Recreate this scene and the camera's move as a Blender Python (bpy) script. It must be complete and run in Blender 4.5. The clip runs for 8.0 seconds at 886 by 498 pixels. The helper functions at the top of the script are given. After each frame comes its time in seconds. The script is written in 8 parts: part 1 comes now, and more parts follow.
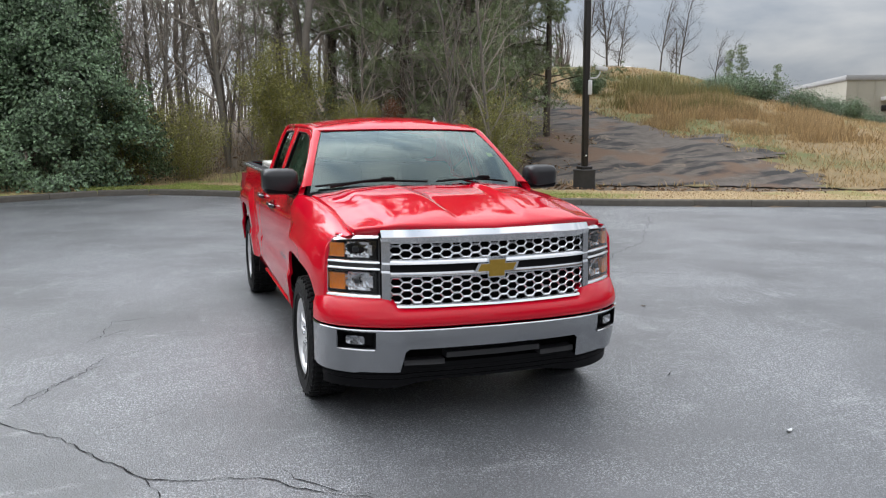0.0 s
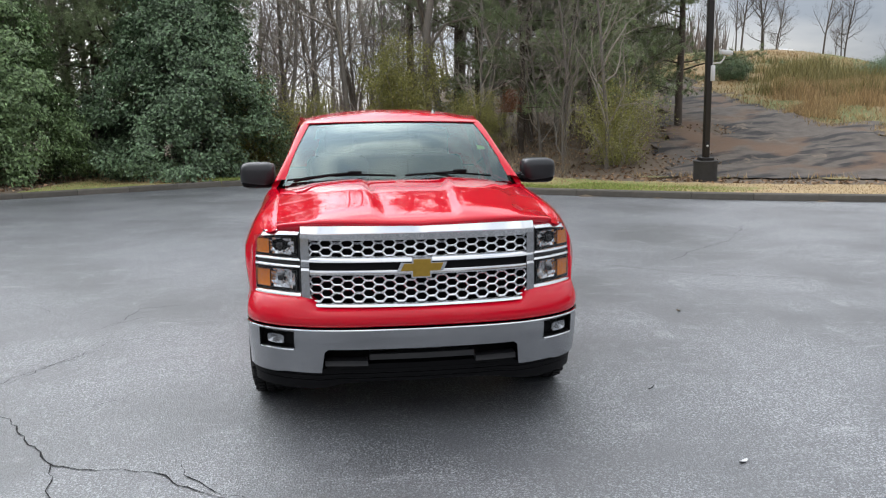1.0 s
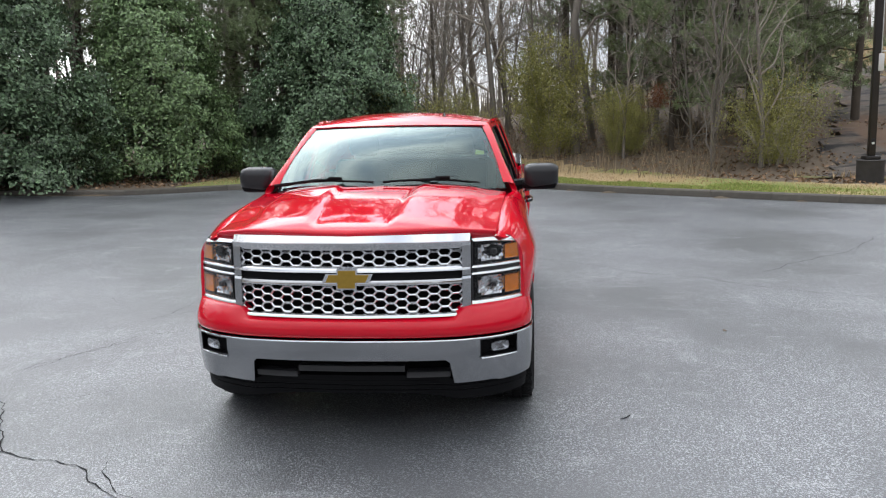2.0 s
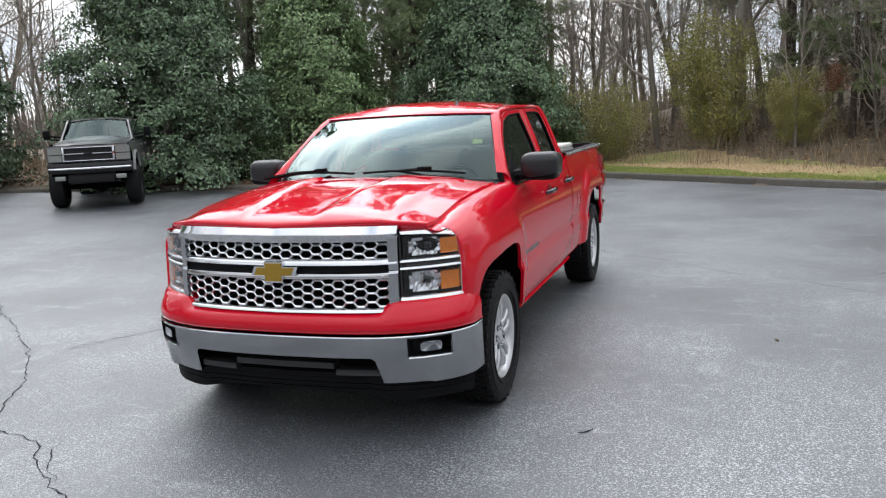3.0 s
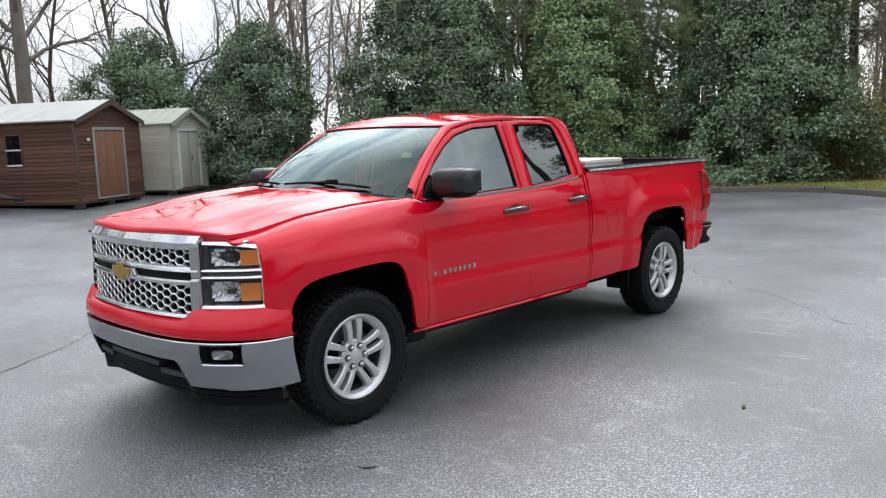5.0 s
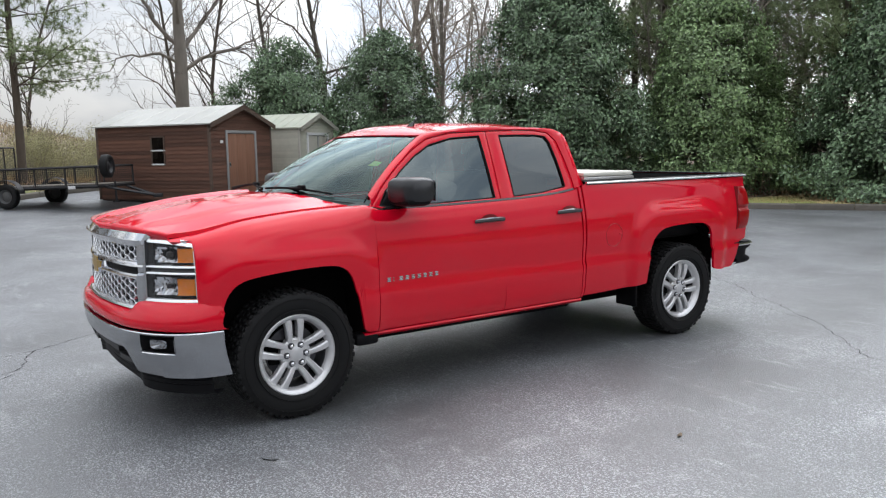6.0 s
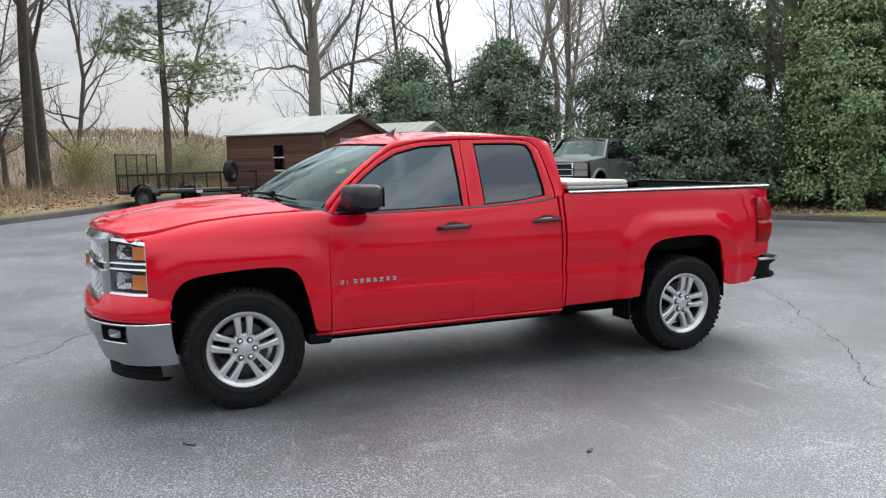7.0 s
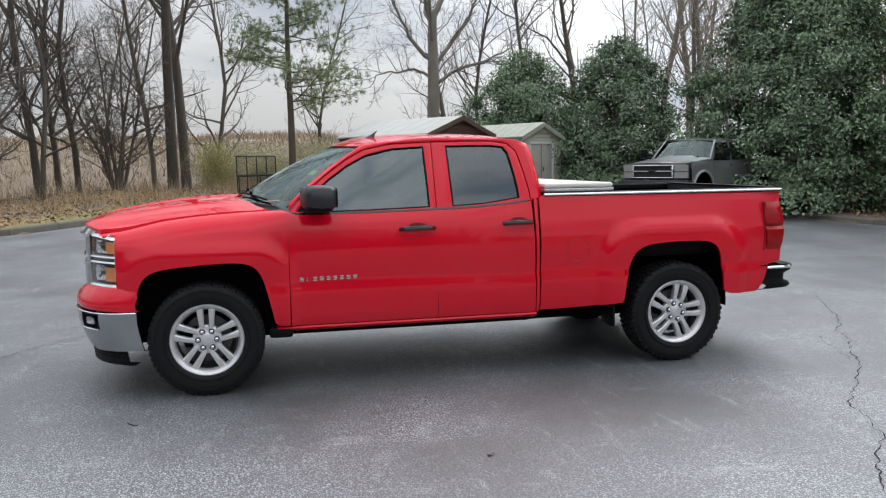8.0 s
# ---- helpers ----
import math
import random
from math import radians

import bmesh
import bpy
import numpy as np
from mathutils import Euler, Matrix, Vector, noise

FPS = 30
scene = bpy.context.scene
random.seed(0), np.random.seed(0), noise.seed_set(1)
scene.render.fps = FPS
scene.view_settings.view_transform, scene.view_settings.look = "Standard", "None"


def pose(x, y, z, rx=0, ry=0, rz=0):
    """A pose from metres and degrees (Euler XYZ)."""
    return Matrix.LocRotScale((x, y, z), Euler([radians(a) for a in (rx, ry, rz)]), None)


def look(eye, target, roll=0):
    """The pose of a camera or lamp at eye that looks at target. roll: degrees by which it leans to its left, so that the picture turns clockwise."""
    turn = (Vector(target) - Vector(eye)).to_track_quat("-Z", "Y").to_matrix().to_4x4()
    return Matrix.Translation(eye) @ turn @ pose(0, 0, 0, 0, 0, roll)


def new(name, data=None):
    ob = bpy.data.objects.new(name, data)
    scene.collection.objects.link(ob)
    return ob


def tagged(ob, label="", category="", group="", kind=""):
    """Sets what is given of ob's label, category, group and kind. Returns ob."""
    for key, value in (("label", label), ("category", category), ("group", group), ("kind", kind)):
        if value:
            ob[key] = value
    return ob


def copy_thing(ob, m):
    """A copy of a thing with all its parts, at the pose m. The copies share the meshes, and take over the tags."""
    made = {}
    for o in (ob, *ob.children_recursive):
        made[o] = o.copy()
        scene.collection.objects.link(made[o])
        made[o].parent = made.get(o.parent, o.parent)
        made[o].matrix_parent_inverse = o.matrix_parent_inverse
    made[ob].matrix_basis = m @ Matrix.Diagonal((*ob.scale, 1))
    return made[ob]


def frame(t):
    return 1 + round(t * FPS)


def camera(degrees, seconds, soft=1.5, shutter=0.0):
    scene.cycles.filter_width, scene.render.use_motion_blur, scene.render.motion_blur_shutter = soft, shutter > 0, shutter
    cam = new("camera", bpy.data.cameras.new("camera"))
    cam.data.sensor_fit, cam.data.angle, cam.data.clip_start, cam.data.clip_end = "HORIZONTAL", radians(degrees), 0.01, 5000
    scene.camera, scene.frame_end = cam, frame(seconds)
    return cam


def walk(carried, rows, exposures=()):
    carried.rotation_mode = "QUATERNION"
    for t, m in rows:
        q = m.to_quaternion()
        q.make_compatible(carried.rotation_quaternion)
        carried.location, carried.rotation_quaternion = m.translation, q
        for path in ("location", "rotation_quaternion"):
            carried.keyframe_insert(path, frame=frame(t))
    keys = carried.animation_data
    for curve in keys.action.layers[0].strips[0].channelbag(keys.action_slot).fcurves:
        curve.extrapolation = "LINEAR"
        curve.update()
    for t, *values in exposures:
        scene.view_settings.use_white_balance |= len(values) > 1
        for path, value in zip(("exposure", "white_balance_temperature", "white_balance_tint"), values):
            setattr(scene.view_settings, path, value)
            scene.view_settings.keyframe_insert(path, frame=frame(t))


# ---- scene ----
cam = camera(57.9, 8.0, soft=1.2)
PATH = [
    (0, (-1.792, -5.224, 1.76), (-1.156, -3.351, 1.465), -0.0),
    (0.5, (-1.124, -5.315, 1.761), (-0.664, -3.392, 1.457), -0.3),
    (1, (-0.459, -5.295, 1.763), (-0.199, -3.337, 1.447), -0.6),
    (1.5, (0.237, -5.224, 1.774), (0.28, -3.251, 1.449), -0.8),
    (1.7, (0.514, -5.195, 1.809), (0.466, -3.222, 1.486), -0.8),
    (2.8, (2.002, -4.733, 1.764), (1.437, -2.841, 1.446), -2.5),
    (3, (2.248, -4.594, 1.72), (1.594, -2.731, 1.401), -2.6),
    (3.5, (2.854, -4.223, 1.71), (1.989, -2.448, 1.391), -2.7),
    (4, (3.441, -3.824, 1.698), (2.39, -2.151, 1.383), -2.5),
    (4.5, (4.003, -3.392, 1.681), (2.782, -1.838, 1.377), -2.2),
    (4.7, (4.244, -3.221, 1.661), (2.958, -1.717, 1.372), -2.2),
    (5.8, (5.347, -2.215, 1.661), (3.763, -1.022, 1.406), -1.1),
    (6, (5.514, -2.013, 1.654), (3.882, -0.884, 1.406), -1.0),
    (6.5, (5.9, -1.459, 1.654), (4.164, -0.494, 1.42), -0.9),
    (7, (6.284, -0.879, 1.638), (4.463, -0.082, 1.414), -0.8),
    (7.5, (6.546, -0.254, 1.622), (4.659, 0.369, 1.404), -0.8),
    (8, (6.78, 0.378, 1.626), (4.843, 0.826, 1.41), -0.8),
]
walk(cam, [(t, look(eye, target, roll)) for t, eye, target, roll in PATH],
     exposures=[(0.0, 0.0), (1.7, 0.06), (2.8, 0.06), (4.5, 0.10), (6.5, 0.16), (8.0, 0.06)])
# ---------- world, sun, exposure ----------
scene.view_settings.exposure = 0.0
world = bpy.data.worlds.new("overcast_sky")
scene.world = world
world.use_nodes = True
wn, wl = world.node_tree.nodes, world.node_tree.links
wn.clear()
w_out = wn.new("ShaderNodeOutputWorld")
w_mix = wn.new("ShaderNodeMixShader")
w_sky = wn.new("ShaderNodeTexSky")
w_sky.sky_type, w_sky.sun_disc = "NISHITA", False
w_sky.sun_elevation, w_sky.sun_rotation = radians(36), radians(-21)
w_sky.air_density, w_sky.dust_density = 1.2, 2.0
w_b1 = wn.new("ShaderNodeBackground")
w_b1.inputs[1].default_value = 0.09
w_b2 = wn.new("ShaderNodeBackground")
w_b2.inputs[1].default_value = 1.0
w_tc = wn.new("ShaderNodeTexCoord")
w_map = wn.new("ShaderNodeMapping")
w_map.inputs["Scale"].default_value = (1.6, 1.6, 5.0)
w_n = wn.new("ShaderNodeTexNoise")
w_n.inputs["Scale"].default_value, w_n.inputs["Detail"].default_value = 1.6, 8.0
w_n.inputs["Roughness"].default_value, w_n.inputs["Distortion"].default_value = 0.52, 0.25
w_r = wn.new("ShaderNodeValToRGB")
w_r.color_ramp.elements[0].position, w_r.color_ramp.elements[0].color = 0.36, (0.46, 0.52, 0.62, 1)
w_r.color_ramp.elements[1].position, w_r.color_ramp.elements[1].color = 0.58, (0.95, 0.96, 0.98, 1)
wl.new(w_tc.outputs["Generated"], w_map.inputs["Vector"])
wl.new(w_map.outputs[0], w_n.inputs["Vector"])
wl.new(w_n.outputs["Fac"], w_r.inputs[0])
wl.new(w_r.outputs[0], w_b2.inputs[0])
w_sep = wn.new("ShaderNodeSeparateXYZ")
wl.new(w_tc.outputs["Generated"], w_sep.inputs[0])
w_up = wn.new("ShaderNodeMath")
w_up.operation, w_up.use_clamp = "MAXIMUM", False
wl.new(w_sep.outputs["Z"], w_up.inputs[0])
w_up.inputs[1].default_value = 0.0
w_lum = wn.new("ShaderNodeMath")
w_lum.operation = "MULTIPLY_ADD"
wl.new(w_up.outputs[0], w_lum.inputs[0])
w_lum.inputs[1].default_value, w_lum.inputs[2].default_value = 1.55, 0.56
# the cloud is thinner, and so brighter, round the hidden sun
w_dot = wn.new("ShaderNodeVectorMath")
w_dot.operation = "DOT_PRODUCT"
wl.new(w_tc.outputs["Generated"], w_dot.inputs[0])
w_dot.inputs[1].default_value = (-0.36, 0.74, 0.57)
w_pos = wn.new("ShaderNodeMath")
w_pos.operation = "MAXIMUM"
wl.new(w_dot.outputs["Value"], w_pos.inputs[0])
w_pos.inputs[1].default_value = 0.0
w_pow = wn.new("ShaderNodeMath")
w_pow.operation = "POWER"
wl.new(w_pos.outputs[0], w_pow.inputs[0])
w_pow.inputs[1].default_value = 6.0
w_glow = wn.new("ShaderNodeMath")
w_glow.operation = "MULTIPLY_ADD"
wl.new(w_pow.outputs[0], w_glow.inputs[0])
w_glow.inputs[1].default_value = 5.2
wl.new(w_lum.outputs[0], w_glow.inputs[2])
wl.new(w_glow.outputs[0], w_b2.inputs[1])
wl.new(w_sky.outputs[0], w_b1.inputs[0])
w_mix.inputs[0].default_value = 0.88
wl.new(w_b1.outputs[0], w_mix.inputs[1])
wl.new(w_b2.outputs[0], w_mix.inputs[2])
wl.new(w_mix.outputs[0], w_out.inputs[0])
sun = new("sun", bpy.data.lights.new("sun", "SUN"))
sun.data.energy, sun.data.angle, sun.data.color = 0.5, radians(110), (1.0, 0.96, 0.90)
sun.matrix_world = look((-7, 18, 14), (0, 0, 0))


# ---------- material helpers ----------
def material(name, color, rough=0.5, metal=0.0, var=0.15, scale=6.0, bump=0.0, bump_scale=80.0,
             coat=0.0, rand=0.0, spec=0.5, stain=0.0, stain_scale=0.7, stretch=(1, 1, 1)):
    """Principled surface with large and small variation of colour and fine relief."""
    m = bpy.data.materials.new(name)
    m.use_nodes = True
    n, l = m.node_tree.nodes, m.node_tree.links
    b = n["Principled BSDF"]
    b.inputs["Roughness"].default_value, b.inputs["Metallic"].default_value = rough, metal
    b.inputs["Coat Weight"].default_value, b.inputs["Coat Roughness"].default_value = coat, 0.03
    b.inputs["Specular IOR Level"].default_value = spec
    tc = n.new("ShaderNodeTexCoord")
    mp = n.new("ShaderNodeMapping")
    mp.inputs["Scale"].default_value = stretch
    l.new(tc.outputs["Object"], mp.inputs["Vector"])
    n1 = n.new("ShaderNodeTexNoise")
    n1.inputs["Scale"].default_value, n1.inputs["Detail"].default_value = scale, 6.0
    l.new(mp.outputs[0], n1.inputs["Vector"])
    n2 = n.new("ShaderNodeTexNoise")
    n2.inputs["Scale"].default_value, n2.inputs["Detail"].default_value = stain_scale, 4.0
    l.new(mp.outputs[0], n2.inputs["Vector"])
    fac = n.new("ShaderNodeMath")
    fac.operation = "MULTIPLY_ADD"
    l.new(n1.outputs["Fac"], fac.inputs[0])
    fac.inputs[1].default_value, fac.inputs[2].default_value = 2 * var, 1 - var
    f2 = n.new("ShaderNodeMath")
    f2.operation = "MULTIPLY_ADD"
    l.new(n2.outputs["Fac"], f2.inputs[0])
    f2.inputs[1].default_value, f2.inputs[2].default_value = 2 * stain, 1 - stain
    f3 = n.new("ShaderNodeMath")
    f3.operation = "MULTIPLY"
    l.new(fac.outputs[0], f3.inputs[0])
    l.new(f2.outputs[0], f3.inputs[1])
    last = f3
    if rand:
        oi = n.new("ShaderNodeObjectInfo")
        f4 = n.new("ShaderNodeMath")
        f4.operation = "MULTIPLY_ADD"
        l.new(oi.outputs["Random"], f4.inputs[0])
        f4.inputs[1].default_value, f4.inputs[2].default_value = 2 * rand, 1 - rand
        f5 = n.new("ShaderNodeMath")
        f5.operation = "MULTIPLY"
        l.new(f3.outputs[0], f5.inputs[0])
        l.new(f4.outputs[0], f5.inputs[1])
        last = f5
    mul = n.new("ShaderNodeVectorMath")
    mul.operation = "SCALE"
    mul.inputs[0].default_value = color
    l.new(last.outputs[0], mul.inputs["Scale"])
    l.new(mul.outputs[0], b.inputs["Base Color"])
    if bump:
        n3 = n.new("ShaderNodeTexNoise")
        n3.inputs["Scale"].default_value, n3.inputs["Detail"].default_value = bump_scale, 5.0
        l.new(mp.outputs[0], n3.inputs["Vector"])
        bp = n.new("ShaderNodeBump")
        bp.inputs["Strength"].default_value, bp.inputs["Distance"].default_value = bump, 0.01
        l.new(n3.outputs["Fac"], bp.inputs["Height"])
        l.new(bp.outputs[0], b.inputs["Normal"])
    return m


def two_tone(m, color_b, scale, lo, hi, detail=6.0, coord="Object", stretch=(1, 1, 1)):
    """Blend a second colour into a material by a noise of its own shape."""
    n, l = m.node_tree.nodes, m.node_tree.links
    b = n["Principled BSDF"]
    old = b.inputs["Base Color"].links[0].from_socket
    tc = n.new("ShaderNodeTexCoord")
    mp = n.new("ShaderNodeMapping")
    mp.inputs["Scale"].default_value = stretch
    l.new(tc.outputs[coord], mp.inputs["Vector"])
    nz = n.new("ShaderNodeTexNoise")
    nz.inputs["Scale"].default_value, nz.inputs["Detail"].default_value = scale, detail
    l.new(mp.outputs[0], nz.inputs["Vector"])
    r = n.new("ShaderNodeMapRange")
    r.inputs["From Min"].default_value, r.inputs["From Max"].default_value = lo, hi
    l.new(nz.outputs["Fac"], r.inputs["Value"])
    mx = n.new("ShaderNodeMix")
    mx.data_type = "RGBA"
    l.new(r.outputs[0], mx.inputs["Factor"])
    l.new(old, mx.inputs["A"])
    mx.inputs["B"].default_value = (*color_b, 1)
    l.new(mx.outputs["Result"], b.inputs["Base Color"])
    return m


def island_tone(m, amount):
    """Vary joined leaves or blades one by one."""
    n, l = m.node_tree.nodes, m.node_tree.links
    b = n["Principled BSDF"]
    old = b.inputs["Base Color"].links[0].from_socket
    g = n.new("ShaderNodeNewGeometry")
    f = n.new("ShaderNodeMath")
    f.operation = "MULTIPLY_ADD"
    l.new(g.outputs["Random Per Island"], f.inputs[0])
    f.inputs[1].default_value, f.inputs[2].default_value = 2 * amount, 1 - amount
    v = n.new("ShaderNodeVectorMath")
    v.operation = "SCALE"
    l.new(old, v.inputs[0])
    l.new(f.outputs[0], v.inputs["Scale"])
    l.new(v.outputs[0], b.inputs["Base Color"])
    return m


def glass(name, color, rough=0.0, tint=0.9, ior=1.55, sheen=(1, 1, 1, 1)):
    """A thin pane: clear or tinted, with its mirror by Fresnel."""
    m = bpy.data.materials.new(name)
    m.use_nodes = True
    n, l = m.node_tree.nodes, m.node_tree.links
    n.clear()
    out = n.new("ShaderNodeOutputMaterial")
    tr = n.new("ShaderNodeBsdfTransparent")
    tr.inputs[0].default_value = (color[0] * tint, color[1] * tint, color[2] * tint, 1)
    gl = n.new("ShaderNodeBsdfGlossy")
    gl.inputs["Roughness"].default_value = rough
    gl.inputs["Color"].default_value = sheen
    f0 = ((ior - 1) / (ior + 1)) ** 2
    lw = n.new("ShaderNodeLayerWeight")
    lw.inputs["Blend"].default_value = 0.5
    pw = n.new("ShaderNodeMath")
    pw.operation = "POWER"
    l.new(lw.outputs["Facing"], pw.inputs[0])
    pw.inputs[1].default_value = 4.0
    fr = n.new("ShaderNodeMath")
    fr.operation = "MULTIPLY_ADD"
    l.new(pw.outputs[0], fr.inputs[0])
    fr.inputs[1].default_value, fr.inputs[2].default_value = 1 - f0, f0
    mx = n.new("ShaderNodeMixShader")
    l.new(fr.outputs[0], mx.inputs[0])
    l.new(tr.outputs[0], mx.inputs[1])
    l.new(gl.outputs[0], mx.inputs[2])
    l.new(mx.outputs[0], out.inputs[0])
    return m


# ---------- mesh helpers ----------
class Geo:
    """Collects vertices and faces of one mesh."""

    def __init__(self):
        self.v, self.f = [], []

    def grid(self, rows, wrap_u=False, wrap_v=False, skip=None):
        base, nu, nv = len(self.v), len(rows), len(rows[0])
        for r in rows:
            self.v.extend([tuple(map(float, p)) for p in r])
        for i in range(nu if wrap_u else nu - 1):
            for j in range(nv if wrap_v else nv - 1):
                a, b = base + i * nv, base + ((i + 1) % nu) * nv
                q = (a + j, a + (j + 1) % nv, b + (j + 1) % nv, b + j)
                if skip and skip(*[sum(self.v[k][c] for k in q) / 4 for c in range(3)]):
                    continue
                self.f.append(q)
        return self

    def poly(self, pts):
        base = len(self.v)
        self.v.extend([tuple(map(float, p)) for p in pts])
        self.f.append(tuple(range(base, base + len(pts))))
        return self

    def box(self, x0, x1, y0, y1, z0, z1, bevel=0.0, m=None):
        """A box with its edges bevelled by chamfered rings."""
        b = min(bevel, (x1 - x0) / 2.01, (y1 - y0) / 2.01, (z1 - z0) / 2.01)

        def ring(z, s):
            if not b:
                return [(x0, y0, z), (x1, y0, z), (x1, y1, z), (x0, y1, z)]
            c = b * 0.3
            p = []
            for cx, cy, sx, sy in ((x0, y0, 1, 1), (x1, y0, -1, 1), (x1, y1, -1, -1), (x0, y1, 1, -1)):
                t = [(cx + sx * s, cy + sy * (b + s)), (cx + sx * (c + s), cy + sy * (c + s)), (cx + sx * (b + s), cy + sy * s)]
                p += [(u, w, z) for u, w in (t if sx * sy > 0 else t[::-1])]
            return p
        rings = [ring(z0, b), ring(z0 + b * 0.3, b * 0.3), ring(z0 + b, 0), ring(z1 - b, 0), ring(z1 - b * 0.3, b * 0.3), ring(z1, b)] if b else [ring(z0, 0), ring(z1, 0)]
        if m is not None:
            rings = [[tuple(m @ Vector(p)) for p in r] for r in rings]
        base = len(self.v)
        k = len(rings[0])
        self.grid(rings, wrap_v=True)
        self.f.append(tuple(range(base + k - 1, base - 1, -1)))
        top = base + k * (len(rings) - 1)
        self.f.append(tuple(range(top, top + k)))
        return self

    def tube(self, path, radii, sides=8, caps=True):
        """A tapered tube along a path of points."""
        path = [Vector(p) for p in path]
        if not hasattr(radii, "__len__"):
            radii = [radii] * len(path)
        base, ref, rings = len(self.v), None, []
        for i, p in enumerate(path):
            d = (path[min(i + 1, len(path) - 1)] - path[max(i - 1, 0)])
            d = d.normalized() if d.length > 1e-9 else Vector((0, 0, 1))
            if ref is None:
                ref = Vector((1, 0, 0)) if abs(d.x) < 0.8 else Vector((0, 1, 0))
            a = (ref - d * ref.dot(d)).normalized()
            ref, c = a, d.cross(a)
            rings.append([tuple(p + radii[i] * (math.cos(t) * a + math.sin(t) * c)) for t in [2 * math.pi * k / sides for k in range(sides)]])
        self.grid(rings, wrap_v=True)
        if caps:
            self.f.append(tuple(range(base + sides - 1, base - 1, -1)))
            top = base + sides * (len(rings) - 1)
            self.f.append(tuple(range(top, top + sides)))
        return self

    def lathe_x(self, prof, n=48, cx=0.0, cy=0.0, cz=0.0, close=False):
        """Turn a profile of (x, radius) round an axle along x."""
        rows = [[(cx + x, cy + r * math.sin(a), cz + r * math.cos(a)) for x, r in prof] for a in [2 * math.pi * k / n for k in range(n)]]
        return self.grid(rows, wrap_u=True, wrap_v=close)

    def mirror(self):
        """The same shape on the other side of the truck's middle."""
        g = Geo()
        g.v = [(-x, y, z) for x, y, z in self.v]
        g.f = [tuple(reversed(q)) for q in self.f]
        return g

    def moved(self, m):
        g = Geo()
        g.v = [tuple(m @ Vector(p)) for p in self.v]
        g.f = list(self.f)
        return g

    def add(self, other):
        base = len(self.v)
        self.v += other.v
        self.f += [tuple(i + base for i in q) for q in other.f]
        return self

    def mesh(self, name, mat, smooth=True, angle=35):
        me = bpy.data.meshes.new(name)
        me.from_pydata(self.v, [], self.f)
        if smooth:
            me.polygons.foreach_set("use_smooth", [True] * len(me.polygons))
            me.set_sharp_from_angle(angle=radians(angle))
        if mat:
            me.materials.append(mat)
        me.update()
        return me


def part(name, geo, mat, parent=None, label="", smooth=True, fix=True, angle=35):
    me = geo.mesh(name, mat, smooth, angle) if isinstance(geo, Geo) else geo
    if fix and isinstance(geo, Geo) and len(me.polygons) < 60000:
        bm = bmesh.new()
        bm.from_mesh(me)
        bmesh.ops.remove_doubles(bm, verts=bm.verts, dist=1e-5)
        bmesh.ops.recalc_face_normals(bm, faces=bm.faces)
        bm.to_mesh(me)
        bm.free()
        if smooth:
            me.set_sharp_from_angle(angle=radians(angle))
    ob = new(name, me)
    if parent:
        ob.parent = parent
    if label:
        tagged(ob, label)
    return ob


def thing(name, label, category, m=None, group="", kind=""):
    e = new(name)
    e.empty_display_size = 0.1
    if m is not None:
        e.matrix_basis = m
    return tagged(e, label, category, group, kind)


def curve(x, pts):
    """A smooth curve through points (x, y)."""
    xs, ys = [p[0] for p in pts], [p[1] for p in pts]
    if x <= xs[0]:
        return ys[0]
    if x >= xs[-1]:
        return ys[-1]
    i = max(k for k in range(len(xs) - 1) if xs[k] <= x)

    def slope(k):
        if k == 0 or k == len(xs) - 1:
            a = max(0, k - 1)
            return (ys[a + 1] - ys[a]) / (xs[a + 1] - xs[a])
        s0, s1 = (ys[k] - ys[k - 1]) / (xs[k] - xs[k - 1]), (ys[k + 1] - ys[k]) / (xs[k + 1] - xs[k])
        return 0.0 if s0 * s1 <= 0 else 2 * s0 * s1 / (s0 + s1)
    h = xs[i + 1] - xs[i]
    t = (x - xs[i]) / h
    m0, m1 = slope(i) * h, slope(i + 1) * h
    return (2 * t ** 3 - 3 * t ** 2 + 1) * ys[i] + (t ** 3 - 2 * t ** 2 + t) * m0 + (3 * t ** 2 - 2 * t ** 3) * ys[i + 1] + (t ** 3 - t ** 2) * m1


def sstep(a, b, x):
    t = min(1.0, max(0.0, (x - a) / (b - a)))
    return t * t * (3 - 2 * t)


def span(a, b, n):
    return [a + (b - a) * i / (n - 1) for i in range(n)]


def refine(pts, n):
    """Resample a polyline by its length into n points, rounded by the curve."""
    d = [0.0]
    for p, q in zip(pts, pts[1:]):
        d.append(d[-1] + math.dist(p, q))
    return [tuple(curve(s, list(zip(d, [p[c] for p in pts]))) for c in range(len(pts[0]))) for s in span(0, d[-1], n)]


# ---------- materials ----------
RED = material("red_paint", (0.70, 0.0035, 0.022), 0.45, 0.0, 0.03, 3.0, 0.0, coat=1.0, spec=0.0)
TRIM_BRIGHT = material("bright_trim", (0.80, 0.81, 0.83), 0.26, 1.0, 0.06, 8.0)
CHROME = material("chrome", (0.72, 0.73, 0.75), 0.06, 1.0, 0.06, 5.0)
SATIN = material("brushed_chrome", (0.50, 0.51, 0.53), 0.22, 1.0, 0.08, 4.0)
BUMPER_STEEL = material("dull_bumper_chrome", (0.40, 0.41, 0.43), 0.20, 1.0, 0.10, 4.0, stain=0.06)
ALLOY = material("machined_alloy", (0.70, 0.70, 0.71), 0.36, 0.6, 0.10, 30.0, 0.05, 200.0)
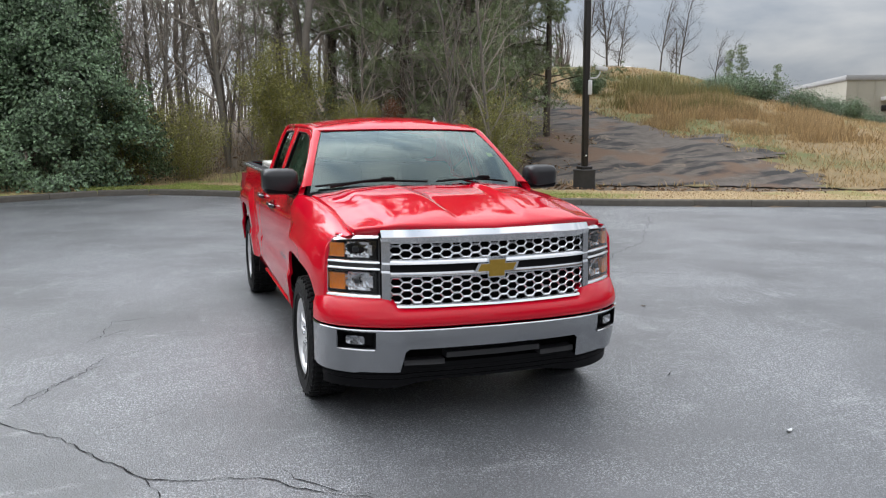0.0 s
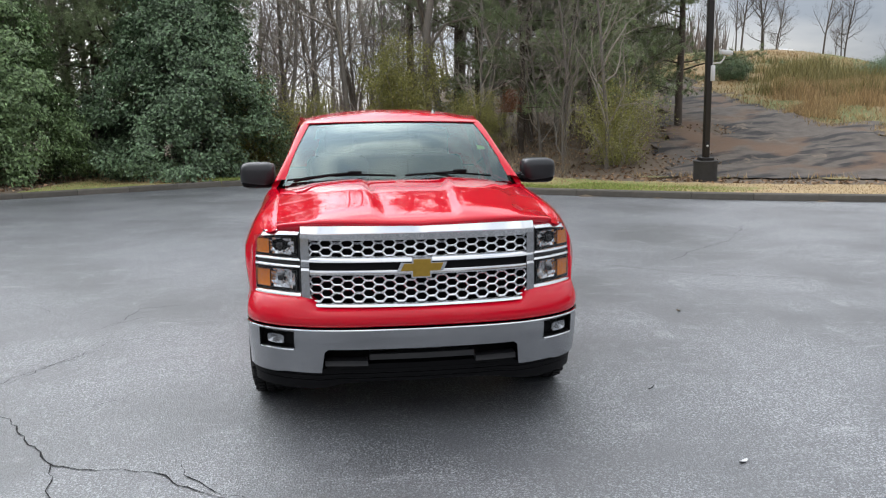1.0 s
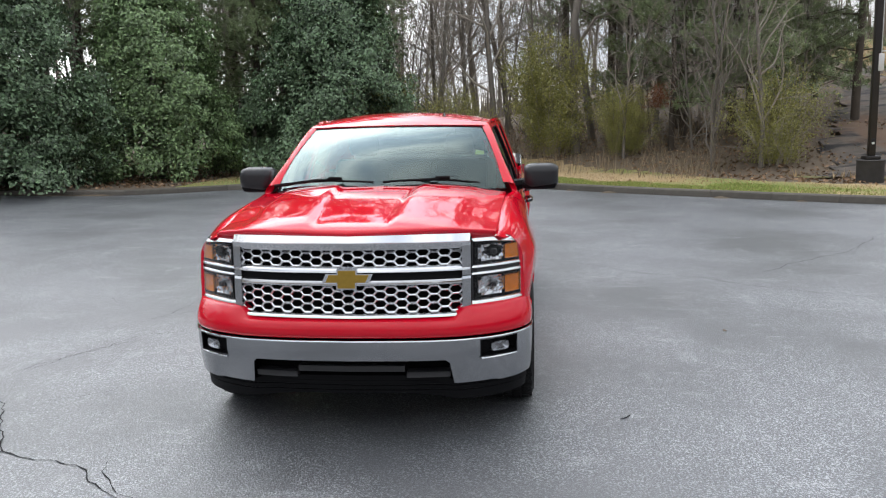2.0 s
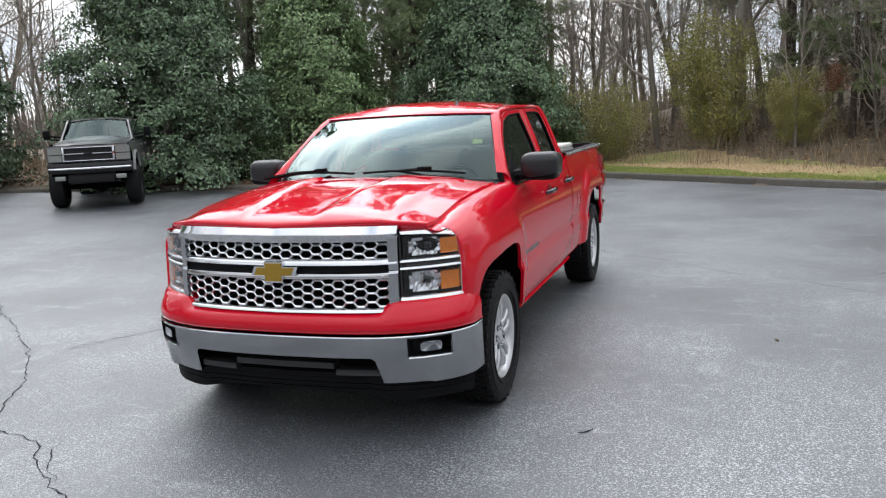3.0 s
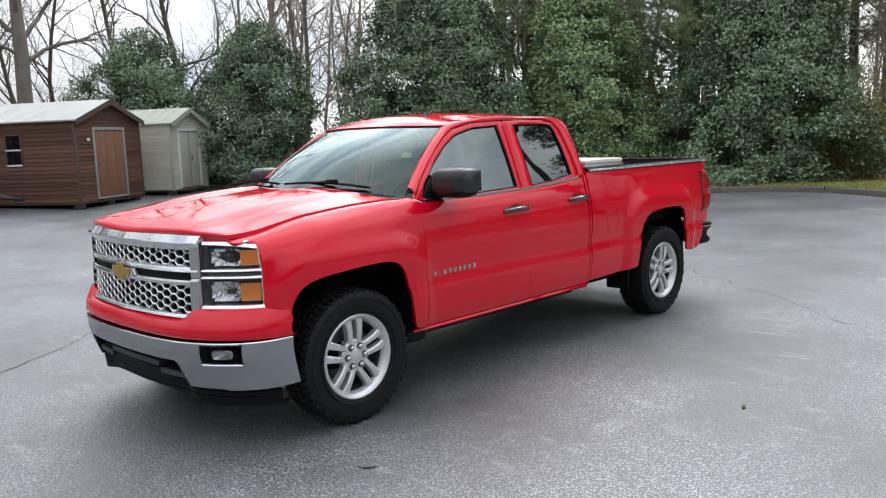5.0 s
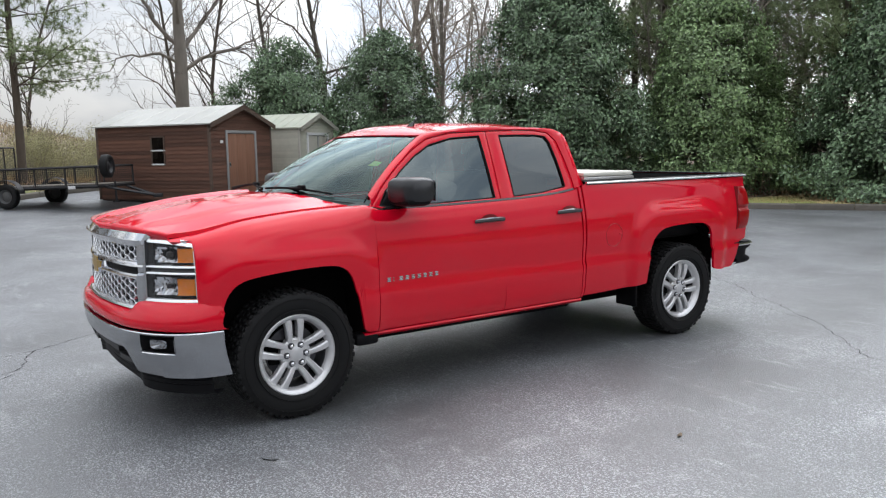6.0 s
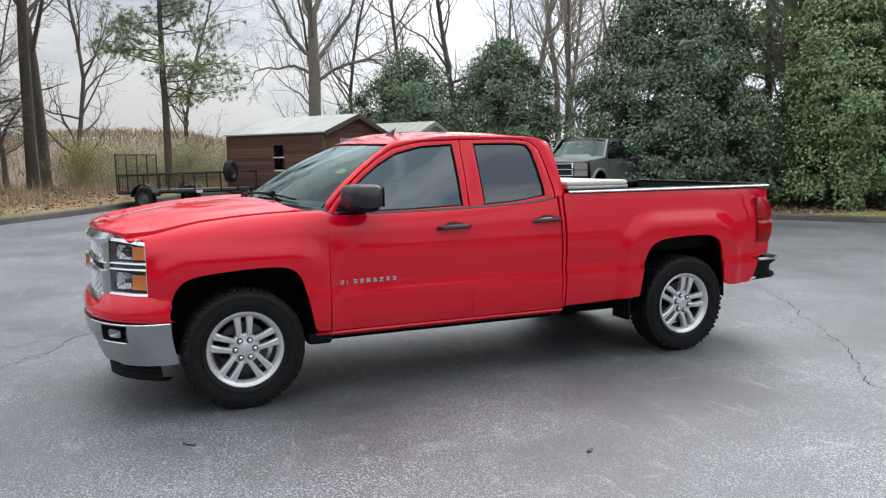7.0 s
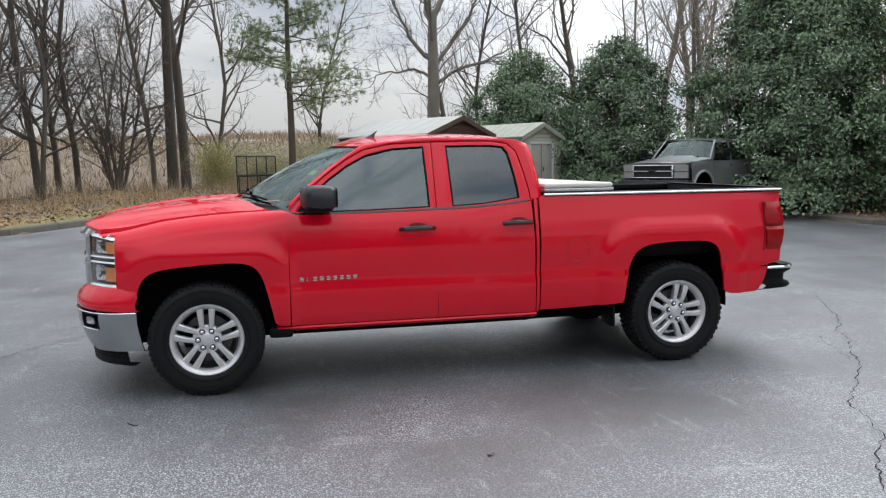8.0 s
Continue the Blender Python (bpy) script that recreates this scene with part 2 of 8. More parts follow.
ALLOY_DARK = material("shaded_barrel_metal", (0.10, 0.10, 0.11), 0.45, 0.8, 0.2, 20.0)
RUBBER = material("tyre_rubber", (0.0075, 0.0075, 0.008), 0.6, 0.0, 0.25, 25.0, 0.15, 150.0, spec=0.25)
BLACK = material("black_plastic", (0.006, 0.006, 0.007), 0.55, 0.0, 0.2, 40.0, 0.12, 300.0, spec=0.12)
BLACK_GLOSS = material("gloss_black", (0.012, 0.012, 0.014), 0.15, 0.0, 0.1, 20.0, coat=0.5)
DARK = material("wheel_well_liner", (0.004, 0.004, 0.004), 0.9, 0.0, 0.3, 20.0, spec=0.1)
GREY_PLASTIC = material("mirror_grey_plastic", (0.020, 0.021, 0.024), 0.32, 0.0, 0.15, 60.0, 0.03, 300.0)
GOLD = material("gold_emblem", (0.50, 0.32, 0.06), 0.30, 0.75, 0.12, 60.0)
AMBER = material("amber_lens", (0.85, 0.24, 0.008), 0.12, 0.0, 0.45, 70.0, 0.3, 140.0, coat=0.8)
TAIL_RED = material("tail_lamp_red", (0.34, 0.003, 0.006), 0.12, 0.0, 0.3, 20.0, coat=0.25, spec=0.15)
REFLECTOR = material("lamp_reflector", (0.90, 0.91, 0.93), 0.18, 0.9, 0.1, 60.0)
DARK_GREY = material("dark_grey_plastic", (0.028, 0.028, 0.030), 0.5, 0.0, 0.2, 40.0, 0.1, 300.0)
LENS = glass("lamp_lens", (0.95, 0.96, 0.97))
SCREEN = glass("windscreen_glass", (0.40, 0.52, 0.51), ior=1.64, sheen=(0.82, 1.0, 0.99, 1))
TINT = glass("tinted_glass", (0.15, 0.19, 0.20), ior=2.25, sheen=(0.84, 0.98, 1.0, 1))
PRIVACY = glass("privacy_glass", (0.08, 0.085, 0.09), ior=2.15, sheen=(0.88, 0.97, 1.0, 1))
SEAT = material("grey_seat_cloth", (0.09, 0.09, 0.095), 0.85, 0.0, 0.2, 30.0, 0.2, 200.0)
DASH = material("grey_dashboard", (0.14, 0.145, 0.15), 0.6, 0.0, 0.15, 30.0, 0.15, 300.0)
LINER = material("bed_liner", (0.010, 0.010, 0.011), 0.8, 0.0, 0.3, 30.0, 0.4, 120.0, spec=0.2)
TOOL_WHITE = material("weathered_white_lid", (0.72, 0.70, 0.63), 0.45, 0.1, 0.12, 6.0, 0.15, 50.0, stain=0.1)
TREAD_PLATE = material("tread_plate_metal", (0.62, 0.62, 0.62), 0.28, 0.85, 0.15, 40.0, 0.3, 60.0)
STICKER = material("yellow_green_sticker", (0.44, 0.55, 0.07), 0.6, 0.0, 0.15, 60.0)
# ---------- the ground ----------
KERB = [(-9.5, -12.0), (-12.6, -5.3), (-14.8, -3.5), (-17.6, -0.8), (-20.6, 1.6), (-22.2, 4.6), (-21.8, 8.6), (-20.0, 11.2), (-16.6, 12.4),
        (-13.6, 13.7), (-11.2, 14.1), (-9.6, 14.1), (-8.5, 14.6), (-7.6, 15.2), (-6.5, 16.05), (-5.1, 16.9), (-3.9, 17.8), (-2.7, 18.0), (-1.5, 17.5),
        (0.0, 16.35), (1.5, 15.35), (3.86, 13.6), (4.85, 12.95), (8.0, 11.1), (10.6, 10.0), (13.7, 8.8), (17.0, 7.2), (26.0, 2.5), (34.0, -1.6)]
KR = refine(KERB, 150)


def lot_z(x, y):
    """The lot lies level at the truck and climbs a little to the sheds."""
    return 0.0016 * max(0.0, -x - 4.0) ** 2 * sstep(-14.0, -4.0, y + 0.0) if x > -24 else 0.0016 * 400 * sstep(-14.0, -4.0, y)


def beyond(x, y):
    """Signed distance past the kerb, positive outside the lot, and the place along it."""
    best, side, at = 1e9, 1.0, 0
    for i in range(len(KR) - 1):
        (ax, ay), (bx, by) = KR[i], KR[i + 1]
        dx, dy = bx - ax, by - ay
        t = min(1.0, max(0.0, ((x - ax) * dx + (y - ay) * dy) / (dx * dx + dy * dy)))
        px, py = ax + t * dx, ay + t * dy
        d = (x - px) ** 2 + (y - py) ** 2
        if d < best:
            best, at = d, i + t
            side = 1.0 if dx * (y - ay) - dy * (x - ax) > 0 else -1.0
    return side * math.sqrt(best), at


def hill_axes(x, y):
    """Distance behind the back kerb and along it, from the kerb before the lamp post."""
    dx, dy = x - 8.2, y - 11.6
    return 0.47 * dx + 0.883 * dy, 0.883 * dx - 0.47 * dy


def ground_z(x, y):
    """Height of the land: verge, wooded bank, rocky hill behind the lamp, valley beyond the sheds."""
    d, at = beyond(x, y)
    z = lot_z(x, y)
    if d <= 0:
        return z
    z += 0.115 * sstep(0.0, 0.4, d) - 0.03 * sstep(0.6, 3.0, d)
    s, r = hill_axes(x, y)
    ramp = 0.185 * max(0.0, s - 5.0) if s < 20 else 2.775 + 0.205 * (min(s, 34) - 20) + 0.03 * (max(34.0, min(s, 60)) - 34)
    lat = sstep(-34.0, -9.0, r) * (1.0 - 0.80 * sstep(1.0, 22.0, r))
    z += ramp * lat * sstep(3.0, 7.0, s)
    # the land dips to the west and climbs again to far wooded slopes
    if x < -22:
        w = 1 - sstep(10, 40, y)
        z += w * (-4.2 * sstep(-26, -48, x) + 10.5 * sstep(-52, -150, x))
    z += 0.10 * noise.noise(Vector((x * 0.25, y * 0.25, 0.0))) * sstep(1.0, 8.0, d)
    z += 0.5 * noise.noise(Vector((x * 0.06, y * 0.06, 4.0))) * sstep(8.0, 25.0, d)
    return z


ASPHALT = material("asphalt", (0.045, 0.0495, 0.055), 0.46, 0.0, 0.12, 0.9, 0.65, 90.0, stain=0.09, stain_scale=0.16, spec=0.95)


def weather_asphalt(m):
    """Bright aggregate grains, pale scuffed streaks and smooth dark sealed areas."""
    n, l = m.node_tree.nodes, m.node_tree.links
    b = n["Principled BSDF"]
    base = b.inputs["Base Color"].links[0].from_socket
    tc = n.new("ShaderNodeTexCoord")

    def noise_fac(scale, lo, hi, detail=5.0, stretch=(1, 1, 1), turn=0.0, rough=0.55):
        mp = n.new("ShaderNodeMapping")
        mp.inputs["Scale"].default_value, mp.inputs["Rotation"].default_value = stretch, (0, 0, turn)
        l.new(tc.outputs["Object"], mp.inputs["Vector"])
        z = n.new("ShaderNodeTexNoise")
        z.inputs["Scale"].default_value, z.inputs["Detail"].default_value, z.inputs["Roughness"].default_value = scale, detail, rough
        l.new(mp.outputs[0], z.inputs["Vector"])
        r = n.new("ShaderNodeMapRange")
        r.inputs["From Min"].default_value, r.inputs["From Max"].default_value = lo, hi
        l.new(z.outputs["Fac"], r.inputs["Value"])
        return r.outputs[0]

    def mix(fac, a, color):
        x = n.new("ShaderNodeMix")
        x.data_type = "RGBA"
        l.new(fac, x.inputs["Factor"])
        l.new(a, x.inputs["A"])
        x.inputs["B"].default_value = (*color, 1)
        return x.outputs["Result"]

    def times(p, q):
        x = n.new("ShaderNodeMath")
        x.operation = "MULTIPLY"
        l.new(p, x.inputs[0])
        l.new(q, x.inputs[1])
        return x.outputs[0]
    worn = noise_fac(0.55, 0.36, 0.60, 6.0)
    grain = noise_fac(84.0, 0.525, 0.575, 3.0, rough=0.7)
    pits = noise_fac(76.0, 0.465, 0.42, 3.0, rough=0.7)
    streak = times(noise_fac(1.3, 0.575, 0.72, 9.0, (1.0, 3.6, 1), 0.5, 0.72), noise_fac(110.0, 0.49, 0.56, 3.0))
    streak2 = times(noise_fac(1.2, 0.575, 0.72, 9.0, (3.4, 1.0, 1), 0.25, 0.72), noise_fac(120.0, 0.49, 0.56, 3.0))
    # stones of the wearing course, each with its own tone, and a share of pale ones
    stone = n.new("ShaderNodeTexVoronoi")
    stone.inputs["Scale"].default_value = 95.0
    l.new(tc.outputs["Object"], stone.inputs["Vector"])
    sep = n.new("ShaderNodeSeparateColor")
    l.new(stone.outputs["Color"], sep.inputs[0])
    tone = n.new("ShaderNodeMapRange")
    tone.inputs["To Min"].default_value, tone.inputs["To Max"].default_value = 0.45, 1.55
    l.new(sep.outputs[0], tone.inputs["Value"])
    toned = n.new("ShaderNodeVectorMath")
    toned.operation = "SCALE"
    l.new(base, toned.inputs[0])
    l.new(tone.outputs[0], toned.inputs["Scale"])
    pale = n.new("ShaderNodeMapRange")
    pale.inputs["From Min"].default_value, pale.inputs["From Max"].default_value = 0.80, 0.90
    l.new(sep.outputs[1], pale.inputs["Value"])
    c = mix(times(pale.outputs[0], worn), toned.outputs[0], (0.40, 0.41, 0.43))
    c = mix(times(grain, worn), c, (0.40, 0.42, 0.45))
    c = mix(pits, c, (0.024, 0.026, 0.029))
    c = mix(streak, c, (0.56, 0.57, 0.59))
    c = mix(streak2, c, (0.42, 0.43, 0.45))
    c = mix(times(noise_fac(0.22, 0.54, 0.70, 4.0), noise_fac(0.9, 0.35, 0.6)), c, (0.075, 0.078, 0.087))
    l.new(c, b.inputs["Base Color"])
    b.inputs["IOR"].default_value = 1.82


weather_asphalt(ASPHALT)
CRACK = material("open_crack", (0.012, 0.012, 0.013), 0.95, 0.0, 0.3, 20.0)
LAND = material("leaf_litter_ground", (0.17, 0.13, 0.092), 0.95, 0.0, 0.35, 4.0, 0.6, 30.0, stain=0.25)
KERBSTONE = material("weathered_concrete", (0.135, 0.122, 0.104), 0.9, 0.0, 0.25, 6.0, 0.5, 60.0, stain=0.3, rand=0.12)


def axis(parts):
    out = []
    for a, b, step in parts:
        n = max(1, int(round((b - a) / step)))
        out += [a + (b - a) * i / n for i in range(n)]
    return out + [parts[-1][1]]


def build_ground():
    """One sheet from the lot to the horizon."""
    xs = axis([(-900, -120, 60), (-120, -44, 7), (-44, 34, 0.75), (34, 90, 6), (90, 900, 80)])
    ys = axis([(-400, -40, 45), (-40, -8, 2.0), (-8, 42, 0.75), (42, 110, 5), (110, 900, 80)])
    g = Geo()
    g.grid([[(x, y, ground_z(x, y) - (0.10 if beyond(x, y)[0] < 0.2 else 0.0)) for y in ys] for x in xs])
    ob = part("ground", g, LAND, fix=False)
    return tagged(ob, "brown leaf litter and dormant grass beyond the kerb", "ground", kind="structure")


def build_lot():
    """The asphalt, a sheet of its own up to the kerb."""
    g = Geo()
    cx, cy = 2.0, 0.0
    inner = [(x, y) for x, y in KR] + [(34.0, -45.0), (-6.0, -45.0), (-9.0, -26.0)]
    ring = refine(inner + [inner[0]], 260)
    rows = []
    for k in [1.0, 0.985, 0.96, 0.92, 0.86, 0.78, 0.68, 0.56, 0.44, 0.3, 0.16, 0.05]:
        rows.append([(cx + (x - cx) * k, cy + (y - cy) * k, lot_z(cx + (x - cx) * k, cy + (y - cy) * k)) for x, y in ring])
    g.grid(rows)
    g.poly([p for p in rows[-1][:-1]])
    ob = part("pavement", g, ASPHALT)
    return tagged(ob, "dark sealed asphalt car park with hairline cracks", "pavement", kind="structure")


def offset_line(pts, d):
    out = []
    for i, (x, y) in enumerate(pts):
        a, b = pts[max(0, i - 1)], pts[min(len(pts) - 1, i + 1)]
        l = math.hypot(b[0] - a[0], b[1] - a[1])
        out.append((x - d * (b[1] - a[1]) / l, y + d * (b[0] - a[0]) / l))
    return out


def build_kerbs():
    """Kerb stones end to end, each about 1.8 m long, a real step with a rounded nose."""
    base = thing("kerb", "stained grey concrete kerb round the car park", "kerb", kind="structure")
    line = refine(KERB, 70)
    for a, b in zip(line, line[1:]):
        l = math.dist(a, b) - 0.012
        ang = math.degrees(math.atan2(b[1] - a[1], b[0] - a[0]))
        z = min(lot_z(*a), lot_z(*b))
        g = Geo()
        prof = [(-0.005, -0.12), (0.0, 0.06), (0.012, 0.125), (0.04, 0.148), (0.15, 0.155), (0.165, 0.14), (0.17, -0.12)]
        g.grid([[(x, p, q) for p, q in prof] for x in (0.0, l)], wrap_v=True)
        k = len(prof)
        g.f.append(tuple(range(k)))
        g.f.append(tuple(range(2 * k - 1, k - 1, -1)))
        ob = part("kerb_stone", g, KERBSTONE, base)
        ob.matrix_basis = pose(a[0], a[1], z, 0, math.degrees(-math.atan2(lot_z(*b) - lot_z(*a), l)), ang)


build_ground()
build_lot()
build_kerbs()


def build_cracks():
    """Hairline cracks with a crooked run, in the sealed surface."""
    rng = random.Random(3)
    runs = [([(-8.15, 4.1), (-5.9, 2.35), (-4.4, 1.25), (-3.1, 0.3), (-2.46, -0.35), (-2.1, -0.9), (-1.97, -1.1), (-1.45, -1.25), (-1.19, -1.5), (-0.8, -1.75), (-0.5, -1.95)], 0.011),
            ([(-2.1, -0.9), (-1.96, -1.2), (-1.88, -1.45), (-1.7, -1.9)], 0.010),
            ([(-2.92, 0.17), (-2.7, 0.6), (-2.44, 1.0), (-2.35, 1.35), (-1.95, 1.5)], 0.008),
            ([(-2.56, 1.8), (-2.4, 2.15), (-2.37, 2.6), (-1.8, 2.65)], 0.008),
            ([(-3.36, 2.8), (-3.17, 2.5), (-2.93, 2.33)], 0.008),
            ([(-2.2, -0.3), (-1.9, -0.1), (-1.75, 0.15)], 0.007),
            ([(-1.4, 6.85), (-0.3, 6.2), (0.54, 5.6), (1.1, 5.22), (1.5, 4.95), (1.9, 4.6), (2.42, 4.1), (2.94, 3.9), (3.6, 3.3), (4.7, 2.75)], 0.010),
            ([(0.3, 5.4), (0.8, 5.2), (1.4, 4.95)], 0.007),
            ([(1.4, 4.2), (1.7, 4.3), (1.88, 4.55)], 0.007),
            ([(7.75, 9.5), (6.9, 8.0), (6.0, 6.8), (5.2, 5.6), (4.6, 5.1), (3.6, 4.1)], 0.011),
            ([(3.87, 3.63), (4.22, 3.27), (4.52, 2.94)], 0.006),
            ([(-2.75, 0.36), (-2.66, 0.66), (-2.52, 0.86), (-2.32, 1.21)], 0.008),
            ([(-2.49, 1.87), (-2.31, 2.15), (-2.11, 2.4)], 0.007),
            ([(-1.31, -1.17), (-1.27, -1.32), (-1.14, -1.47), (-0.86, -1.68)], 0.009)]
    top = thing("crack_run", "", "")
    tagged(top, "dark crooked hairline crack in the asphalt", "crack", kind="structure")
    for pts, w in runs:
        line = [pts[0]]
        for a, b in zip(pts, pts[1:]):
            k = max(3, int(math.dist(a, b) / 0.05))
            nx, ny = -(b[1] - a[1]) / math.dist(a, b), (b[0] - a[0]) / math.dist(a, b)
            e = 0.0
            for i in range(1, k + 1):
                t = i / k
                e = (e * 0.75 + rng.uniform(-0.022, 0.022)) * (1 if i < k else 0)
                line.append((a[0] + (b[0] - a[0]) * t + nx * e, a[1] + (b[1] - a[1]) * t + ny * e))
        rows = []
        for i, (x, y) in enumerate(line):
            a, b = line[max(0, i - 1)], line[min(len(line) - 1, i + 1)]
            l = math.dist(a, b) + 1e-9
            h = w * rng.uniform(0.15, 1.0) * 0.55 * min(1.0, 0.25 + i / 6, 0.25 + (len(line) - 1 - i) / 6)
            rows.append([(x - s * h * (b[1] - a[1]) / l, y + s * h * (b[0] - a[0]) / l, lot_z(x, y) + 0.004) for s in (-1, 1)])
        part("crack", Geo().grid(rows), CRACK, top, smooth=False)


def build_debris():
    """Bits lying on the asphalt."""
    for x, y, sx, sy, rot, m, nm, lab in ((1.59, -1.61, 0.028, 0.012, 20, SCRAP, "paper_scrap", "small white scrap of litter lying on the asphalt"), (1.565, -0.44, 0.05, 0.0035, 44, CRACK, "twig", "short dark twig lying on the asphalt"),
                                        (2.65, 1.59, 0.026, 0.013, 110, LAND, "fallen_leaf", "curled brown leaf lying on the asphalt"), (-0.62, -2.4, 0.03, 0.006, 10, SCRAP, "paper_scrap", "small white scrap of litter lying on the asphalt")):
        g = Geo().grid([[(sx * a, sy * b * (1 - abs(a) ** 2 * 0.7), 0.006 + 0.008 * (a * a + 0.3 * b * b)) for b in (-1, 0, 1)] for a in (-1, -0.5, 0, 0.5, 1)])
        g.add(Geo().grid([[(sx * a, sy * b * (1 - abs(a) ** 2 * 0.7), 0.002 + 0.008 * (a * a + 0.3 * b * b)) for b in (1, 0, -1)] for a in (-1, -0.5, 0, 0.5, 1)]))
        ob = part(nm, g, m, fix=False)
        ob.matrix_basis = pose(x, y, lot_z(x, y), 0, 0, rot)
        tagged(ob, lab, "litter")


SCRAP = material("white_paper", (0.7, 0.7, 0.7), 0.8, 0.0, 0.1, 20.0)
build_cracks()
build_debris()
# ---------- the red pickup: front axle at the origin, nose to -y, driver's side at +x ----------
ZS = [(-0.9, 1.13), (-0.74, 1.155), (-0.58, 1.175), (-0.2, 1.25), (0.24, 1.287), (0.55, 1.296), (0.66, 1.262), (1.1, 1.262), (1.7, 1.272),
      (2.2, 1.295), (2.42, 1.325), (2.49, 1.345), (2.52, 1.36), (4.7, 1.352)]
XE = [(-0.9, 0.80), (-0.5, 0.815), (0.3, 0.85), (0.5, 0.88), (0.66, 0.945), (2.45, 0.95), (2.52, 0.945), (4.7, 0.93)]
HS = [(-0.9, 0.13), (0.3, 0.16), (0.6, 0.10), (2.4, 0.10), (2.52, 0.07), (4.7, 0.07)]
WALL = [(0.36, 0.93), (0.45, 0.960), (0.51, 0.985), (0.60, 0.996), (0.70, 1.006), (0.725, 1.008), (0.752, 0.992), (0.80, 0.997), (0.88, 1.005), (0.95, 1.009), (1.0, 1.009), (1.05, 1.006), (1.10, 1.000), (1.18, 0.986), (1.26, 0.968), (1.5, 0.92)]
ARCH_F, ARCH_R = (0.012, 0.40, 0.47, 0.54, 0.17), (3.615, 0.42, 0.447, 0.553, 0.17)


def arch_gap(y, z, a):
    qx, qz = abs(y - a[0]) - (a[2] - a[4]), abs(z - a[1]) - (a[3] - a[4])
    return math.hypot(max(qx, 0), max(qz, 0)) + min(max(qx, qz), 0) - a[4]


def side_x(y, z):
    """Half width of the body at a place of its side."""
    zs, xe, h = curve(y, ZS), curve(y, XE), curve(y, HS)
    xw = curve(z, WALL)
    for a in (ARCH_F, ARCH_R):
        g = arch_gap(y, z, a)
        xw += (0.030 * (1 - sstep(0.06, 0.20, g)) if a is ARCH_F else 0.036 * (1 - sstep(0.10, 0.23, g))) * (1 - sstep(1.16, 1.26, z))
    if y < -0.1:
        xw -= 0.060 * ((-0.1 - y) / 0.5) ** 2
    if y > 4.1:
        xw -= 0.035 * ((y - 4.1) / 0.5) ** 2
    u = min(1.0, max(0.0, (zs - z) / h))
    return xe + (xw - xe) * math.sqrt(max(0.0, 1 - (1 - u) ** 2))


def side_panel(bottom, top, n=14, depth=0.02):
    """A sheet of bodywork between two matched lines (y, z) of the side, its rim turned in."""
    rows = []
    for (yb, zb), (yt, zt) in zip(bottom, top):
        col = []
        for k in range(n):
            t = k / (n - 1)
            t = 1 - (1 - t) ** 1.5
            y, z = yb + (yt - yb) * t, zb + (zt - zb) * t
            col.append((side_x(y, z), y, z))
        rows.append([(col[0][0] - depth, col[0][1], col[0][2])] + col + [(col[-1][0] - depth, col[-1][1], col[-1][2] - 0.012)])
    first = [(x - depth, y, z) for x, y, z in rows[0]]
    last = [(x - depth, y, z) for x, y, z in rows[-1]]
    return Geo().grid([first] + rows + [last])


def both(name, geo, mat, parent, label="", **kw):
    return part(name, geo, mat, parent, label, **kw), part(name, geo.mirror(), mat, parent, label, **kw)


PB = [(0, -0.968), (0.3, -0.957), (0.55, -0.924), (0.75, -0.852), (0.87, -0.772), (0.955, -0.675), (0.998, -0.57), (1.008, -0.46)]
PF = [(0, -0.915), (0.3, -0.893), (0.55, -0.85), (0.68, -0.797), (0.81, -0.718), (0.945, -0.60), (0.985, -0.47)]
PBs, PFs = refine(PB, 41), refine(PF, 41)


def front_y(x, z):
    """The nose's surface: grille and headlamps."""
    x = abs(x)
    d = [(0, -0.915), (0.3, -0.893), (0.55, -0.85), (0.68, -0.797), (0.81, -0.715), (0.945, -0.588), (0.965, -0.55)]
    return curve(x, d) + 0.05 * (z - 0.75)


def bumper_y(x):
    return curve(abs(x), PB)


def nose_bar(x0, x1, zlo, zhi, proud=0.02, back=0.05, n=29, surf=front_y, round_=0.35, tilt=0.0):
    """A moulding across the nose that follows its curve; zlo and zhi may be functions of x."""
    lo = zlo if callable(zlo) else (lambda x: zlo)
    hi = zhi if callable(zhi) else (lambda x: zhi)
    rows = []
    for x in span(x0, x1, n):
        a, b = lo(x), hi(x)
        m, y = (a + b) / 2, surf(x, (a + b) / 2)
        e = (b - a) * round_ * 0.5
        rows.append([(x, y + back, a), (x, y - proud * 0.3, a), (x, y - proud * 0.85, a + e), (x, y - proud + tilt * 0.4, m), (x, y - proud * 0.85 + tilt * 0.85, b - e), (x, y - proud * 0.3 + tilt, b), (x, y + back + tilt, b)])
    g = Geo().grid(rows, wrap_v=True)
    k = len(rows[0])
    g.f.append(tuple(range(k - 1, -1, -1)))
    base = k * (n - 1)
    g.f.append(tuple(range(base, base + k)))
    return g


